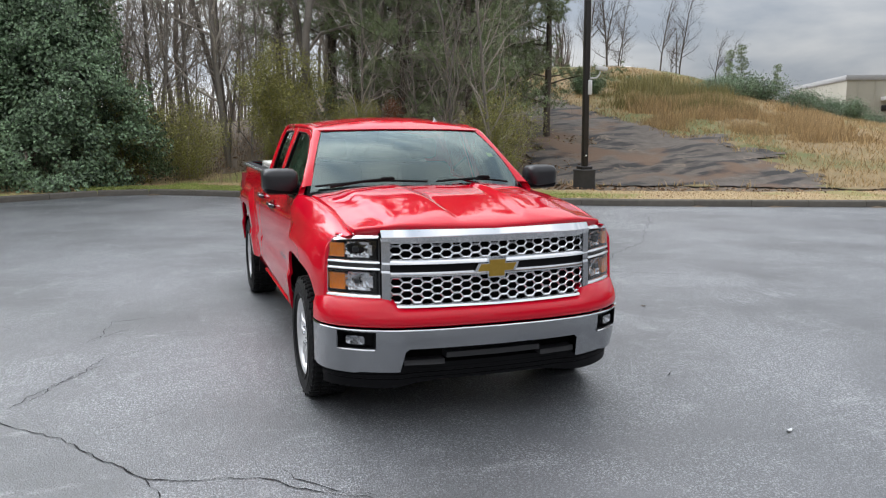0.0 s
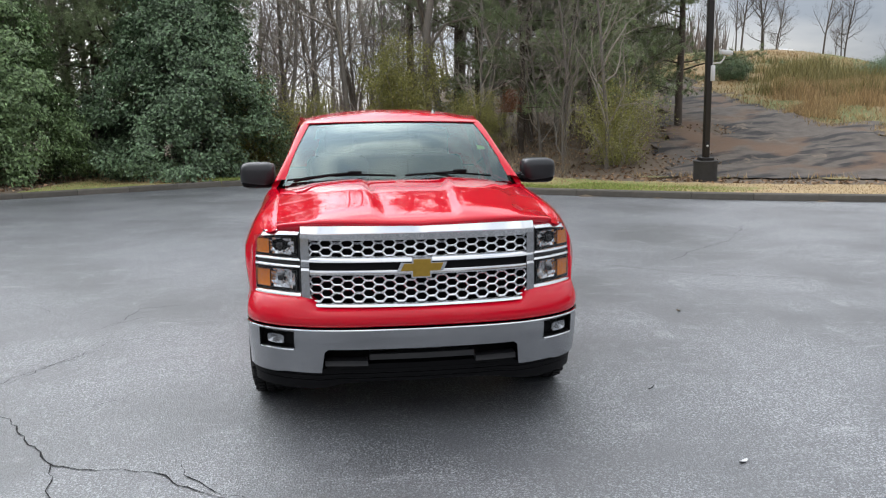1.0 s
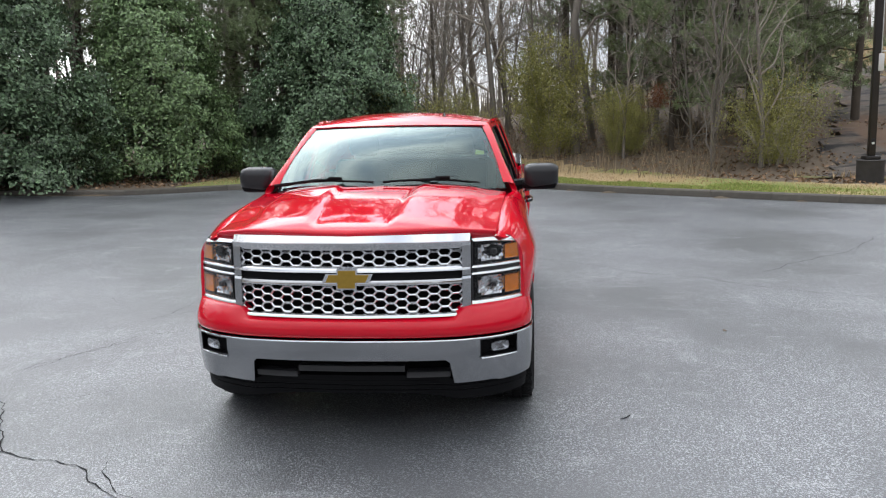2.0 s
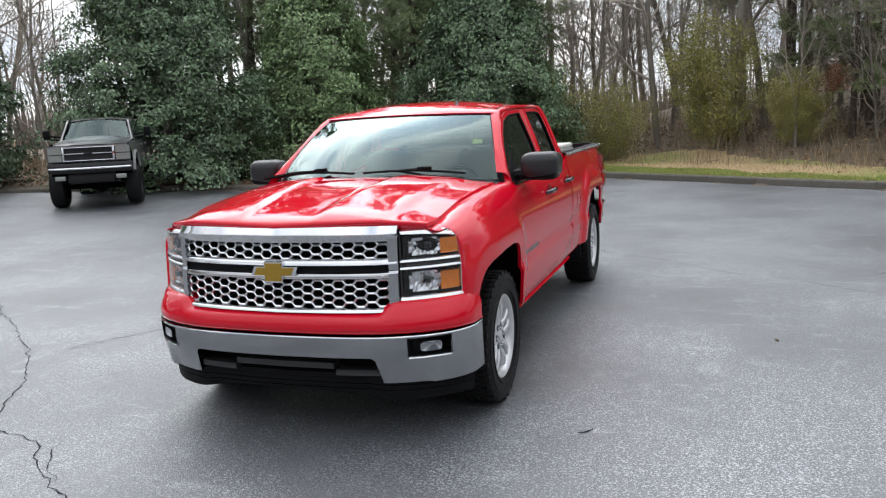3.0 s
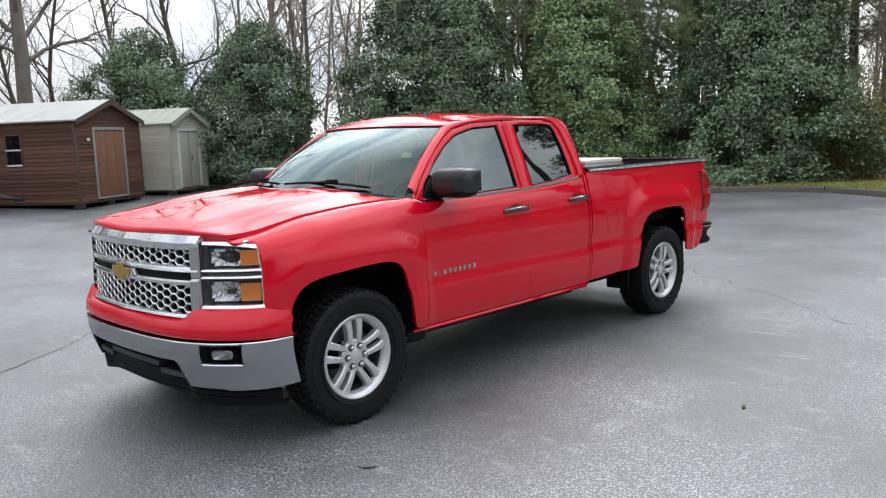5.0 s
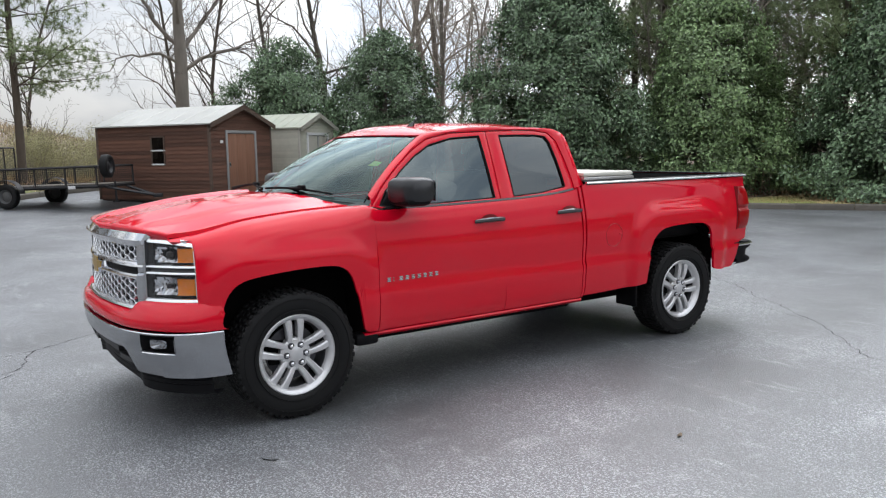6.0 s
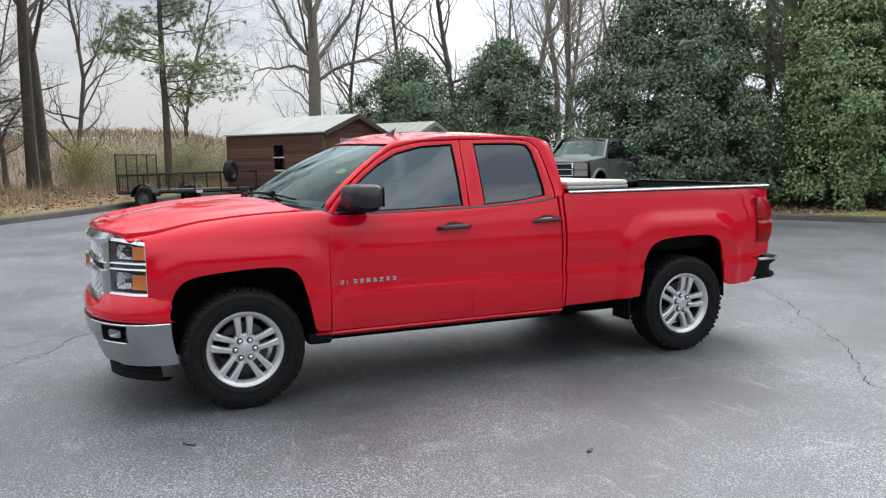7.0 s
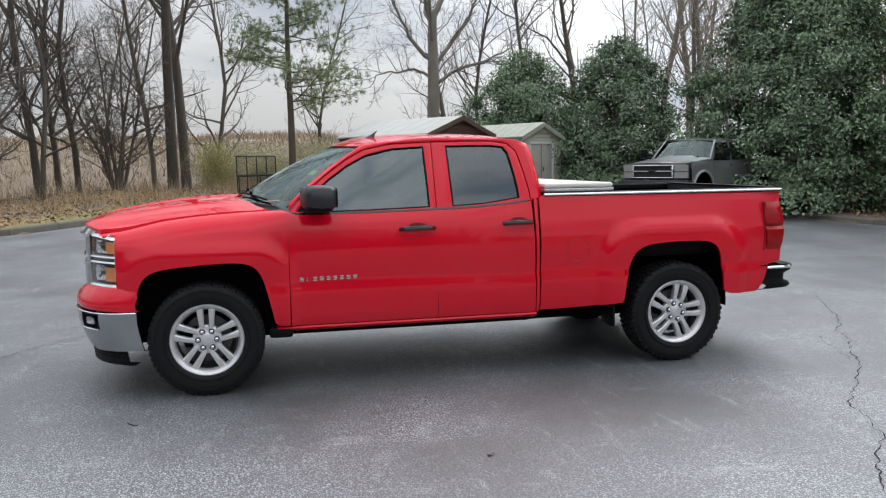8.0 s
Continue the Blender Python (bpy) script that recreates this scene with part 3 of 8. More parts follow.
def build_wheel(parent, x, y, sgn, front):
    w = thing("wheel", "", "")
    w.parent = parent
    w.matrix_basis = pose(x, y, 0.40, 0, 0 if sgn > 0 else 0, 0 if sgn > 0 else 180) @ pose(0, 0, 0, (1 if front else -14), 0, 0)
    R = 0.402
    prof = [(-0.11, 0.245), (-0.122, 0.262), (-0.132, 0.30), (-0.135, 0.34), (-0.128, 0.375), (-0.115, 0.388), (-0.06, 0.392), (0.06, 0.392), (0.115, 0.388),
            (0.128, 0.375), (0.134, 0.345), (0.134, 0.31), (0.126, 0.275), (0.118, 0.258), (0.105, 0.245)]
    tyre = part("tyre", Geo().lathe_x(prof, 72, close=True), RUBBER, w, "black all-terrain rubber tyre")
    tread = Geo()
    for k in range(58):
        a = 2 * math.pi * k / 58
        for xa, xb, sh in ((-0.105, -0.062, 0), (-0.052, -0.006, 0.5), (0.006, 0.052, 0), (0.062, 0.105, 0.5)):
            tread.box(xa, xb, -0.0145, 0.0145, 0.386, R, 0.004, Matrix.Rotation(a + sh * math.pi / 58, 4, "X"))
        for s in (-1, 1):
            if k % 2 == 0:
                tread.box(0.107 * s - 0.010, 0.107 * s + 0.018 if s > 0 else 0.107 * s + 0.010, -0.015, 0.015, 0.362, 0.3985, 0.004, Matrix.Rotation(a, 4, "X"))
            else:
                tread.box(0.107 * s - (0.018 if s < 0 else 0.010), 0.107 * s + 0.012, -0.011, 0.011, 0.372, 0.396, 0.004, Matrix.Rotation(a, 4, "X"))
    part("tread", tread, RUBBER, w, fix=False)
    for r in (0.285, 0.352):
        part("sidewall_rib", Geo().lathe_x([(0.130, r - 0.004), (0.137, r - 0.002), (0.137, r + 0.002), (0.130, r + 0.004)], 72), RUBBER, w)
    # barrel, outer lip and disc
    part("barrel", Geo().lathe_x([(-0.10, 0.245), (-0.09, 0.225), (0.03, 0.20), (0.075, 0.215), (0.10, 0.236)], 60), ALLOY_DARK, w)
    rim = Geo().lathe_x([(0.102, 0.254), (0.116, 0.256), (0.121, 0.250), (0.117, 0.240), (0.105, 0.228), (0.085, 0.217), (0.070, 0.212)], 72)
    rim_ob = part("rim", rim, ALLOY, w, "machined silver alloy rim with five split spokes")
    for k in range(5):
        for s in (-1, 1):
            rows = []
            for t in span(0, 1, 9):
                r = 0.062 + t * 0.176
                off = s * (0.031 + 0.012 * t)
                hw = 0.0165 + 0.004 * t + 0.009 * t ** 4
                xo = 0.088 + 0.012 * math.sin(math.pi * min(1, t * 1.1)) + 0.010 * t
                rows.append([(xo - 0.045, off - hw * 1.05, r), (xo - 0.008, off - hw, r), (xo, off - hw * 0.6, r), (xo, off + hw * 0.6, r), (xo - 0.008, off + hw, r), (xo - 0.045, off + hw * 1.05, r)])
            sp = Geo().grid(rows, wrap_v=True)
            part("spoke", sp.moved(Matrix.Rotation(2 * math.pi * k / 5, 4, "X")), ALLOY, w)
    hub = Geo().lathe_x([(0.03, 0.104), (0.080, 0.102), (0.089, 0.092), (0.092, 0.05), (0.096, 0.044), (0.100, 0.036), (0.102, 0.0)], 40)
    part("hub", hub, ALLOY, w)
    for k in range(6):
        a = 2 * math.pi * (k + 0.5) / 6
        # disc proud of the hub, coloured dark as the shade round the nut
        part("lug_recess", Geo().lathe_x([(0.088, 0.021), (0.0945, 0.021), (0.0945, 0.0)], 16, 0, 0.064 * math.sin(a), 0.064 * math.cos(a)), ALLOY_DARK, w)
        part("lug_nut", Geo().lathe_x([(0.085, 0.0145), (0.108, 0.013), (0.114, 0.006), (0.115, 0.0)], 10, 0, 0.064 * math.sin(a), 0.064 * math.cos(a)), CHROME, w)
    part("brake_disc", Geo().lathe_x([(0.0, 0.08), (0.0, 0.17), (0.02, 0.17), (0.02, 0.08)], 40), ALLOY_DARK, w)
    part("brake_caliper", Geo().box(-0.02, 0.05, -0.16, -0.05, -0.06, 0.09, 0.015), DARK, w)


def window_ring(outer, inner, xo, xi):
    """A door's upper frame between its outline and the glass opening, with a rim turned in."""
    rows = []
    for (yo, zo), (yi, zi) in zip(outer, inner):
        pts = []
        for t in (0, 0.12, 0.5, 0.88, 1.0):
            y, z = yo + (yi - yo) * t, zo + (zi - zo) * t
            pts.append((xo(y, z) + (0.0 if t not in (0, 1.0) else -0.004), y, z))
        rows.append([(pts[0][0] - 0.03, pts[0][1], pts[0][2])] + pts + [(pts[-1][0] - 0.022, pts[-1][1], pts[-1][2])])
    return Geo().grid(rows, wrap_u=True)


def house_x(y, z):
    """Half width of the cab above the belt."""
    t = (z - 1.26) / 0.56
    f = 0.935 - 0.235 * t - 0.035 * t * t
    if y < 1.2:
        f -= 0.06 * sstep(1.2, 0.55, y) * max(0.0, t)
    f += 0.070 * max(0.0, t) * sstep(1.2, 1.85, y)
    return f


def resample_loop(pts, n):
    return refine(pts + [pts[0]], n + 1)[:-1]


def linear_loop(pts, n):
    p = pts + [pts[0]]
    d = [0.0]
    for a, b in zip(p, p[1:]):
        d.append(d[-1] + math.dist(a, b))
    out = []
    for s in [d[-1] * i / n for i in range(n)]:
        k = max(i for i in range(len(d) - 1) if d[i] <= s + 1e-12)
        t = (s - d[k]) / (d[k + 1] - d[k])
        out.append(tuple(p[k][c] + (p[k + 1][c] - p[k][c]) * t for c in (0, 1)))
    return out


def matched(outer, inner, per=8):
    """Two loops given corner by corner in step, both cut into the same number of points."""
    o, i = [], []
    for k in range(len(outer)):
        a, b, c, d = outer[k], outer[(k + 1) % len(outer)], inner[k], inner[(k + 1) % len(inner)]
        for t in [j / per for j in range(per)]:
            o.append((a[0] + (b[0] - a[0]) * t, a[1] + (b[1] - a[1]) * t))
            i.append((c[0] + (d[0] - c[0]) * t, c[1] + (d[1] - c[1]) * t))
    return o, i


def roof_z(x, y):
    """The roof's skin."""
    s = min(1.0, abs(x) / (0.67 + 0.065 * sstep(1.2, 1.85, y)))
    f = 0.985 + 0.16 * s * s
    t = (y - f) / (2.45 - f)
    c = curve(t, [(0.0, 1.762), (0.06, 1.797), (0.16, 1.834), (0.40, 1.858), (0.68, 1.857), (0.90, 1.838), (1.0, 1.80)])
    return c - 0.012 * s * s - 0.062 * sstep(0.0, 0.22, t) * s ** 2.6


def screen_point(u, v):
    """The windscreen: u across from -1 to 1, v from the cowl up to the roof."""
    bx, by, bz = 0.85 * u, 0.235 + 0.36 * abs(u) ** 2.2, 1.355 - 0.045 * u * u
    tx, ty, tz = 0.655 * u, 0.985 + 0.16 * u * u, 1.757 - 0.012 * u * u
    sag = 0.028 * math.sin(math.pi * v)
    return (bx + (tx - bx) * v, by + (ty - by) * v - sag * 0.5, bz + (tz - bz) * v + sag)


def hood_z(x, y):
    a = abs(x)
    mid = curve(y, [(-0.93, 1.190), (-0.905, 1.208), (-0.86, 1.232), (-0.8, 1.252), (-0.62, 1.289), (-0.27, 1.342), (0.25, 1.372), (0.6, 1.372)])
    edge = curve(y, [(-0.93, 1.165), (-0.8, 1.176), (-0.70, 1.182), (-0.58, 1.188), (-0.2, 1.256), (0.24, 1.295), (0.6, 1.302)])
    e = min(1.0, a / 0.83)
    z = mid + (edge - mid) * e ** 2.6
    fade = sstep(-0.93, -0.7, y) * (1 - 0.4 * sstep(0.0, 0.4, y))
    w = 0.20 + 0.05 * (y + 0.9)
    z -= 0.020 * (1 - sstep(w, w + 0.04, a)) * fade
    w2 = 0.55 + 0.05 * (y + 0.9)
    z += 0.014 * (1 - sstep(w2, w2 + 0.09, a)) * fade
    return z


DOOR_F = [(0.60, 1.285), (0.70, 1.390), (0.88, 1.540), (1.03, 1.647), (1.17, 1.722), (1.38, 1.765), (1.684, 1.778)]
DOOR_R = [(1.690, 1.778), (1.95, 1.782), (2.16, 1.780), (2.29, 1.760), (2.355, 1.70), (2.395, 1.55), (2.425, 1.40), (2.432, 1.325)]


def rail_lines(n=90):
    """The doors' upper outline set out by a fine shut line, and the cab's rim above it."""
    d = [0.0]
    base = DOOR_F + DOOR_R
    for p, q in zip(base, base[1:]):
        d.append(d[-1] + math.dist(p, q))
    low = []
    for s in span(0, d[-1], n):
        k = max(i for i in range(len(d) - 1) if d[i] <= s + 1e-12)
        t = (s - d[k]) / (d[k + 1] - d[k])
        low.append((base[k][0] + (base[k + 1][0] - base[k][0]) * t, base[k][1] + (base[k + 1][1] - base[k][1]) * t))
    low = [(y - 0.005 * (b[1] - a[1]) / math.dist(a, b), z + 0.005 * (b[0] - a[0]) / math.dist(a, b)) for (y, z), a, b in zip(low, [low[0]] + low[:-1], low[1:] + [low[-1]])]
    return low


def build_truck():
    T = thing("pickup_truck", "glossy red double cab pickup truck with chrome grille and bumper", "pickup truck")
    # --- hood
    rows = []
    for i, s in enumerate(span(-1, 1, 61)):
        x = s * 0.83
        y0 = curve(abs(x), [(0, -0.905), (0.3, -0.885), (0.55, -0.845), (0.67, -0.798), (0.76, -0.748), (0.83, -0.698)])
        y1 = 0.20 + 0.26 * abs(s) ** 2.2
        col = []
        for k in range(41):
            t = k / 40
            t = t ** 1.25
            xx = s * (0.80 + 0.045 * t)
            y = y0 + (y1 - y0) * t
            z = hood_z(xx, y)
            if t < 0.001:
                z -= 0.004
            col.append((xx, y, z))
        rows.append([(s * 0.80, y0 + 0.035, col[0][2] - 0.040), (s * 0.80, y0 + 0.008, col[0][2] - 0.022), (s * 0.80, y0 - 0.001, col[0][2] - 0.008)] + col + [(col[-1][0], col[-1][1], col[-1][2] - 0.03)])
    first = [(x, y, z - 0.025) for x, y, z in rows[0]]
    last = [(x, y, z - 0.025) for x, y, z in rows[-1]]
    part("hood", Geo().grid([first] + rows + [last]), RED, T, "red hood with sculpted power dome", angle=60)
    # --- cowl with wipers
    cowl = Geo().grid([[(x, 0.19 + 0.26 * abs(x / 0.83) ** 2.2 + d, 1.352 - 0.05 * (x / 0.83) ** 2 - e) for d, e in ((-0.01, 0.02), (0.05, 0.012), (0.12, 0.0))] for x in span(-0.80, 0.80, 31)])
    part("cowl", cowl, BLACK, T, "black plastic cowl below the windscreen")
    for sx, u0, u1 in ((1, 0.02, 0.78), (-1, -0.95, -0.06)):
        arm = thing("wiper", "", "")
        arm.parent = T
        pts = [screen_point(u, 0.04 + 0.03 * math.sin(math.pi * t)) for t, u in zip(span(0, 1, 9), span(u0, u1, 9))]
        pts = [(x, y - 0.02, z + 0.018) for x, y, z in pts]
        part("blade", Geo().tube(pts, 0.008, 6), BLACK, arm)
        m = pts[5 if sx > 0 else 5]
        part("arm", Geo().tube([(m[0] - 0.42, m[1] + 0.0 - 0.03, m[2] - 0.03), (m[0] - 0.15, m[1] - 0.01, m[2] + 0.004), (m[0], m[1], m[2] + 0.012)], [0.014, 0.010, 0.008], 6), BLACK, arm)
        part("spray_clip", Geo().box(m[0] - 0.05, m[0] + 0.05, m[1] - 0.012, m[1] + 0.012, m[2] + 0.0, m[2] + 0.028, 0.008), BLACK, arm)
    # --- windscreen
    sc = Geo().grid([[screen_point(u, v) for v in span(0, 1, 17)] for u in span(-1, 1, 33)])
    ws = part("windscreen", sc, SCREEN, T, "raked windscreen with a faint green tint")
    ws.visible_shadow = False
    rim = Geo()
    for path in ([screen_point(u, 0.985) for u in span(-1, 1, 25)], [screen_point(-0.99, v) for v in span(0, 1, 15)], [screen_point(0.99, v) for v in span(0, 1, 15)]):
        rim.tube([(x, y, z - 0.002) for x, y, z in path], 0.005, 6)
    part("windscreen_seal", rim, BLACK, T)
    a = [screen_point(u, v) for u, v in ((0.815, 0.47), (0.90, 0.475), (0.905, 0.535), (0.83, 0.55))]
    part("sticker", Geo().poly([(x, y + 0.004, z - 0.006) for x, y, z in a]), STICKER, T, "square yellow-green price sticker", smooth=False)
    part("interior_mirror", Geo().box(-0.12, 0.12, 0.90, 0.94, 1.60, 1.67, 0.02), BLACK, T)
    # --- roof and pillars
    rows = []
    for s in span(-1, 1, 41):
        col = []
        for t in span(0, 1, 34):
            f = 0.985 + 0.16 * s * s
            yy = f + (2.45 - f) * t ** 1.3
            x = s * (0.67 + 0.065 * sstep(1.2, 1.85, yy))
            col.append((x, yy, roof_z(x, yy) + 0.004))
        rows.append([(col[0][0], col[0][1] + 0.02, col[0][2] - 0.02)] + col)
    part("roof", Geo().grid(rows), RED, T, "red steel roof", angle=60)
    rows = []
    for x in span(-1, 1, 31):
        rows.append([(x * (0.745 + 0.185 * t), 2.45 + 0.075 * t, roof_z(x * 0.765, 2.45) + (1.34 - roof_z(x * 0.765, 2.45)) * t) for t in span(0, 1, 9)])
    part("cab_back", Geo().grid(rows, skip=lambda x, y, z: abs(x) < 0.62 and 1.42 < z < 1.72), RED, T)
    rg = Geo().poly([(-0.64, 2.475, 1.74), (0.64, 2.475, 1.74), (0.64, 2.505, 1.40), (-0.64, 2.505, 1.40)])
    part("rear_window", rg, PRIVACY, T, smooth=False)
    part("stop_lamp", Geo().box(-0.16, 0.16, 2.44, 2.48, 1.775, 1.80, 0.008), TAIL_RED, T)
    # rail: from the base of the pillar over the doors down to the cab's back corner
    rail = []
    up = [(0.60, 1.345), (0.735, 1.455), (0.915, 1.590), (1.05, 1.688), (1.18, 1.758), (1.38, 1.790), (1.70, 1.808), (2.05, 1.808), (2.31, 1.800), (2.45, 1.745), (2.492, 1.55), (2.515, 1.35)]
    for (y, z), (yu, zu) in zip(rail_lines(90), refine(up, 90)):
        xa, xb = house_x(y, z), house_x(yu, zu)
        if yu < 1.155:
            v = min(1.0, max(0.0, (zu - 1.31) / 0.425))
            p = screen_point(0.985, v)
            c3 = (p[0], p[1], p[2])
        elif yu < 2.43:
            xr = min(0.665 + 0.065 * sstep(1.2, 1.85, yu), xb - 0.02)
            c3 = (xr, yu, roof_z(xr, yu) + 0.002)
        else:
            c3 = (xb - 0.05, yu + 0.03, zu)
        mid = ((xb + c3[0]) / 2 + 0.006, (yu + c3[1]) / 2, (zu + c3[2]) / 2 + 0.004)
        rail.append([(xa - 0.03, y, z), (xa + 0.003, y, z), ((xa + xb) / 2 + 0.012, (y + yu) / 2, (z + zu) / 2), (xb + 0.006, yu, zu), mid, c3])
    both("cab_pillar", Geo().grid(rail), RED, T, angle=60)
    # --- fenders
    B = [(-0.70, 1.150), (-0.685, 1.148), (-0.66, 1.145), (-0.62, 1.142), (-0.588, 1.139), (-0.587, 0.90), (-0.585, 0.64), (-0.52, 0.642), (-0.474, 0.645), (-0.462, 0.70), (-0.448, 0.76), (-0.425, 0.82), (-0.38, 0.873), (-0.31, 0.905), (-0.22, 0.921), (-0.10, 0.932), (0.03, 0.94),
         (0.16, 0.943), (0.25, 0.938), (0.315, 0.92), (0.36, 0.885), (0.39, 0.835), (0.415, 0.76), (0.435, 0.68), (0.455, 0.59), (0.482, 0.49), (0.52, 0.472), (0.582, 0.468)]
    Bn = refine(B[:5], 8) + [(-0.5875, 1.0), (-0.587, 0.82)] + refine(B[6:], 84)
    Bn = [(y + 1e-5 * i, z) for i, (y, z) in enumerate(Bn)]
    Tn = [(y, curve(y, ZS)) for y, z in Bn]
    both("fender", side_panel(Bn, Tn, 22), RED, T, "red front wing with squared wheel arch", angle=50)
    # --- doors, lower half
    def door(name, y0, y1, yr):
        ys = span(y0, y1, 40)
        bot = [(y, 0.463) for y in ys]
        top = [(curve((y - y0) / (y1 - y0), [(0, y0 - 0.01), (1, yr)]), 0) for y in ys]
        top = [(y, curve(y, ZS) - 0.002) for y, _ in top]
        return side_panel(bot, top, 26)
    fd = door("front_door", 0.592, 1.672, 1.684)
    rd = door("rear_door", 1.678, 2.452, 2.425)
    for g0, nm, lab in ((fd, "front_door", "red front door with black-framed tinted window"), (rd, "rear_door", "red rear door with dark privacy window")):
        for s in (1, -1):
            d = part(nm, g0 if s > 0 else g0.mirror(), RED, T, lab, angle=50)
            if nm == "front_door":
                outer = DOOR_F + [(1.684, 1.50), (1.684, 1.274), (1.20, 1.262), (0.70, 1.262)]
                inner = [(0.660, 1.285), (0.735, 1.380), (0.905, 1.515), (1.045, 1.612), (1.185, 1.684), (1.39, 1.732), (1.625, 1.745), (1.632, 1.50), (1.636, 1.292), (1.20, 1.280), (0.72, 1.274)]
                gm = TINT
            else:
                outer = DOOR_R + [(2.10, 1.288), (1.690, 1.274), (1.690, 1.5)]
                inner = [(1.80, 1.748), (1.95, 1.750), (2.16, 1.749), (2.252, 1.738), (2.288, 1.69), (2.318, 1.55), (2.338, 1.42), (2.343, 1.345), (2.08, 1.308), (1.815, 1.294), (1.808, 1.5)]
                gm = PRIVACY
            o, i = matched(outer, inner)
            fr = window_ring(o, i, house_x, house_x)
            part("window_frame", fr if s > 0 else fr.mirror(), RED, d, angle=50)
            cy, cz = sum(p[0] for p in i) / len(i), sum(p[1] for p in i) / len(i)
            gl = Geo().grid([[(s * (house_x(cy + (y - cy) * k, cz + (z - cz) * k) - 0.016), cy + (y - cy) * k, cz + (z - cz) * k) for y, z in i] for k in (1.0, 0.8, 0.6, 0.4, 0.2, 0.01)], wrap_v=True)
            gp = part("window", gl, gm, d, "tinted side glass" if nm == "front_door" else "dark privacy glass", angle=80)
            gp.visible_shadow = False
            seal = Geo()
            lp = i + [i[0]]
            seal.tube([(house_x(y, z) - 0.008, y, z) for y, z in lp], 0.0085, 5, False)
            part("window_seal", seal if s > 0 else seal.mirror(), BLACK, d)
            # handle, with the cup's shade laid on as a flat darker disc
            y0, y1, zc = (1.395, 1.655, 1.143) if nm == "front_door" else (2.19, 2.43, 1.162)
            xs = side_x((y0 + y1) / 2, zc)
            hd = Geo().tube([(xs + 0.004, y0, zc - 0.006), (xs + 0.036, y0 + 0.03, zc), (xs + 0.040, (y0 + y1) / 2, zc + 0.004), (xs + 0.036, y1 - 0.03, zc + 0.003), (xs + 0.004, y1, zc)], [0.014, 0.017, 0.018, 0.017, 0.014], 8)
            part("door_handle", hd if s > 0 else hd.mirror(), BLACK_GLOSS, d, "black pull handle")
            cup = Geo()
            cup.grid([[(xs + 0.0035 - 0.0 * q, (y0 + y1) / 2 + 0.075 * q * math.cos(t), zc + 0.005 + 0.036 * q * math.sin(t)) for t in [2 * math.pi * k / 24 for k in range(24)]] for q in (1.0, 0.6, 0.01)], wrap_v=True)
            part("handle_cup", cup if s > 0 else cup.mirror(), material_once("recess_shade_red", (0.22, 0.004, 0.008)), d)
            if nm == "front_door":
                # lettered badge drawn as plain bars
                for k in range(9):
                    yb = 0.655 + k * 0.0478
                    xb = side_x(yb, 0.80)
                    z0, z1 = 0.786 + 0.0005 * k, 0.815 + 0.0005 * k
                    w = 0.010 if k == 1 else 0.030
                    bar = Geo()
                    bar.box(xb - 0.004, xb + 0.006, yb, yb + w, z0, z0 + 0.008, 0.003)
                    bar.box(xb - 0.004, xb + 0.006, yb + 0.004, yb + w, z0 + 0.0105, z1 - 0.0105, 0.003)
                    bar.box(xb - 0.004, xb + 0.006, yb, yb + w, z1 - 0.008, z1, 0.003)
                    part("badge_bar", bar if s > 0 else bar.mirror(), SATIN, d)
                # mirror on its black sail
                mr = thing("door_mirror", "", "", pose(0.0 if s > 0 else 0.065, 0, 0))
                mr.parent = T
                sail = Geo().poly([(0.918, 0.665, 1.276), (0.875, 0.75, 1.385), (0.865, 0.87, 1.470), (0.920, 0.90, 1.283)])
                part("mirror_sail", sail if s > 0 else sail.mirror(), BLACK, mr, smooth=False)
                rows = []
                for t in span(0, 1, 15):
                    x = 0.972 + 0.245 * t
                    k = (1 - abs(2 * t - 1) ** 5 * 0.28)
                    row = []
                    for q in [2 * math.pi * j / 20 for j in range(20)]:
                        c, sn = math.cos(q), math.sin(q)
                        sq = max(abs(c), abs(sn)) ** 0.75
                        row.append((x, 0.795 + 0.03 * t + 0.130 * k * c / sq * (1.0 if c < 0 else 0.80), 1.388 + 0.088 * k * sn / sq))
                    rows.append(row)
                sh = Geo().grid(rows, wrap_v=True)
                sh.f.append(tuple(range(19, -1, -1)))
                sh.f.append(tuple(range(14 * 20, 15 * 20)))
                part("mirror_cap", sh if s > 0 else sh.mirror(), GREY_PLASTIC, mr, "dark grey mirror housing", angle=60)
                low = Geo().box(0.95, 1.21, 0.70, 0.90, 1.288, 1.36, 0.035)
                part("mirror_foot", low if s > 0 else low.mirror(), BLACK, mr)
                arm = Geo().tube([(0.895, 0.80, 1.315), (0.95, 0.80, 1.325), (1.0, 0.80, 1.34)], [0.045, 0.04, 0.035], 8)
                part("mirror_arm", arm if s > 0 else arm.mirror(), BLACK, mr)
                mg = Geo().poly([(1.005, 0.908, 1.32), (1.195, 0.925, 1.32), (1.195, 0.925, 1.455), (1.005, 0.908, 1.455)])
                part("mirror_glass", mg if s > 0 else mg.mirror(), CHROME, mr, smooth=False)
    # black trim along the belt
    belt = [[(house_x(y, 1.27) + 0.004 + dx, y, curve(y, ZS) - 0.004 + dz) for dx, dz in ((0.004, -0.004), (0.008, 0.004), (0.0, 0.018))] for y in span(0.67, 2.40, 50)]
    both("belt_trim", Geo().grid(belt), BLACK_GLOSS, T)
    cc = [(y, 0.463) for y in span(2.457, 2.480, 3)]
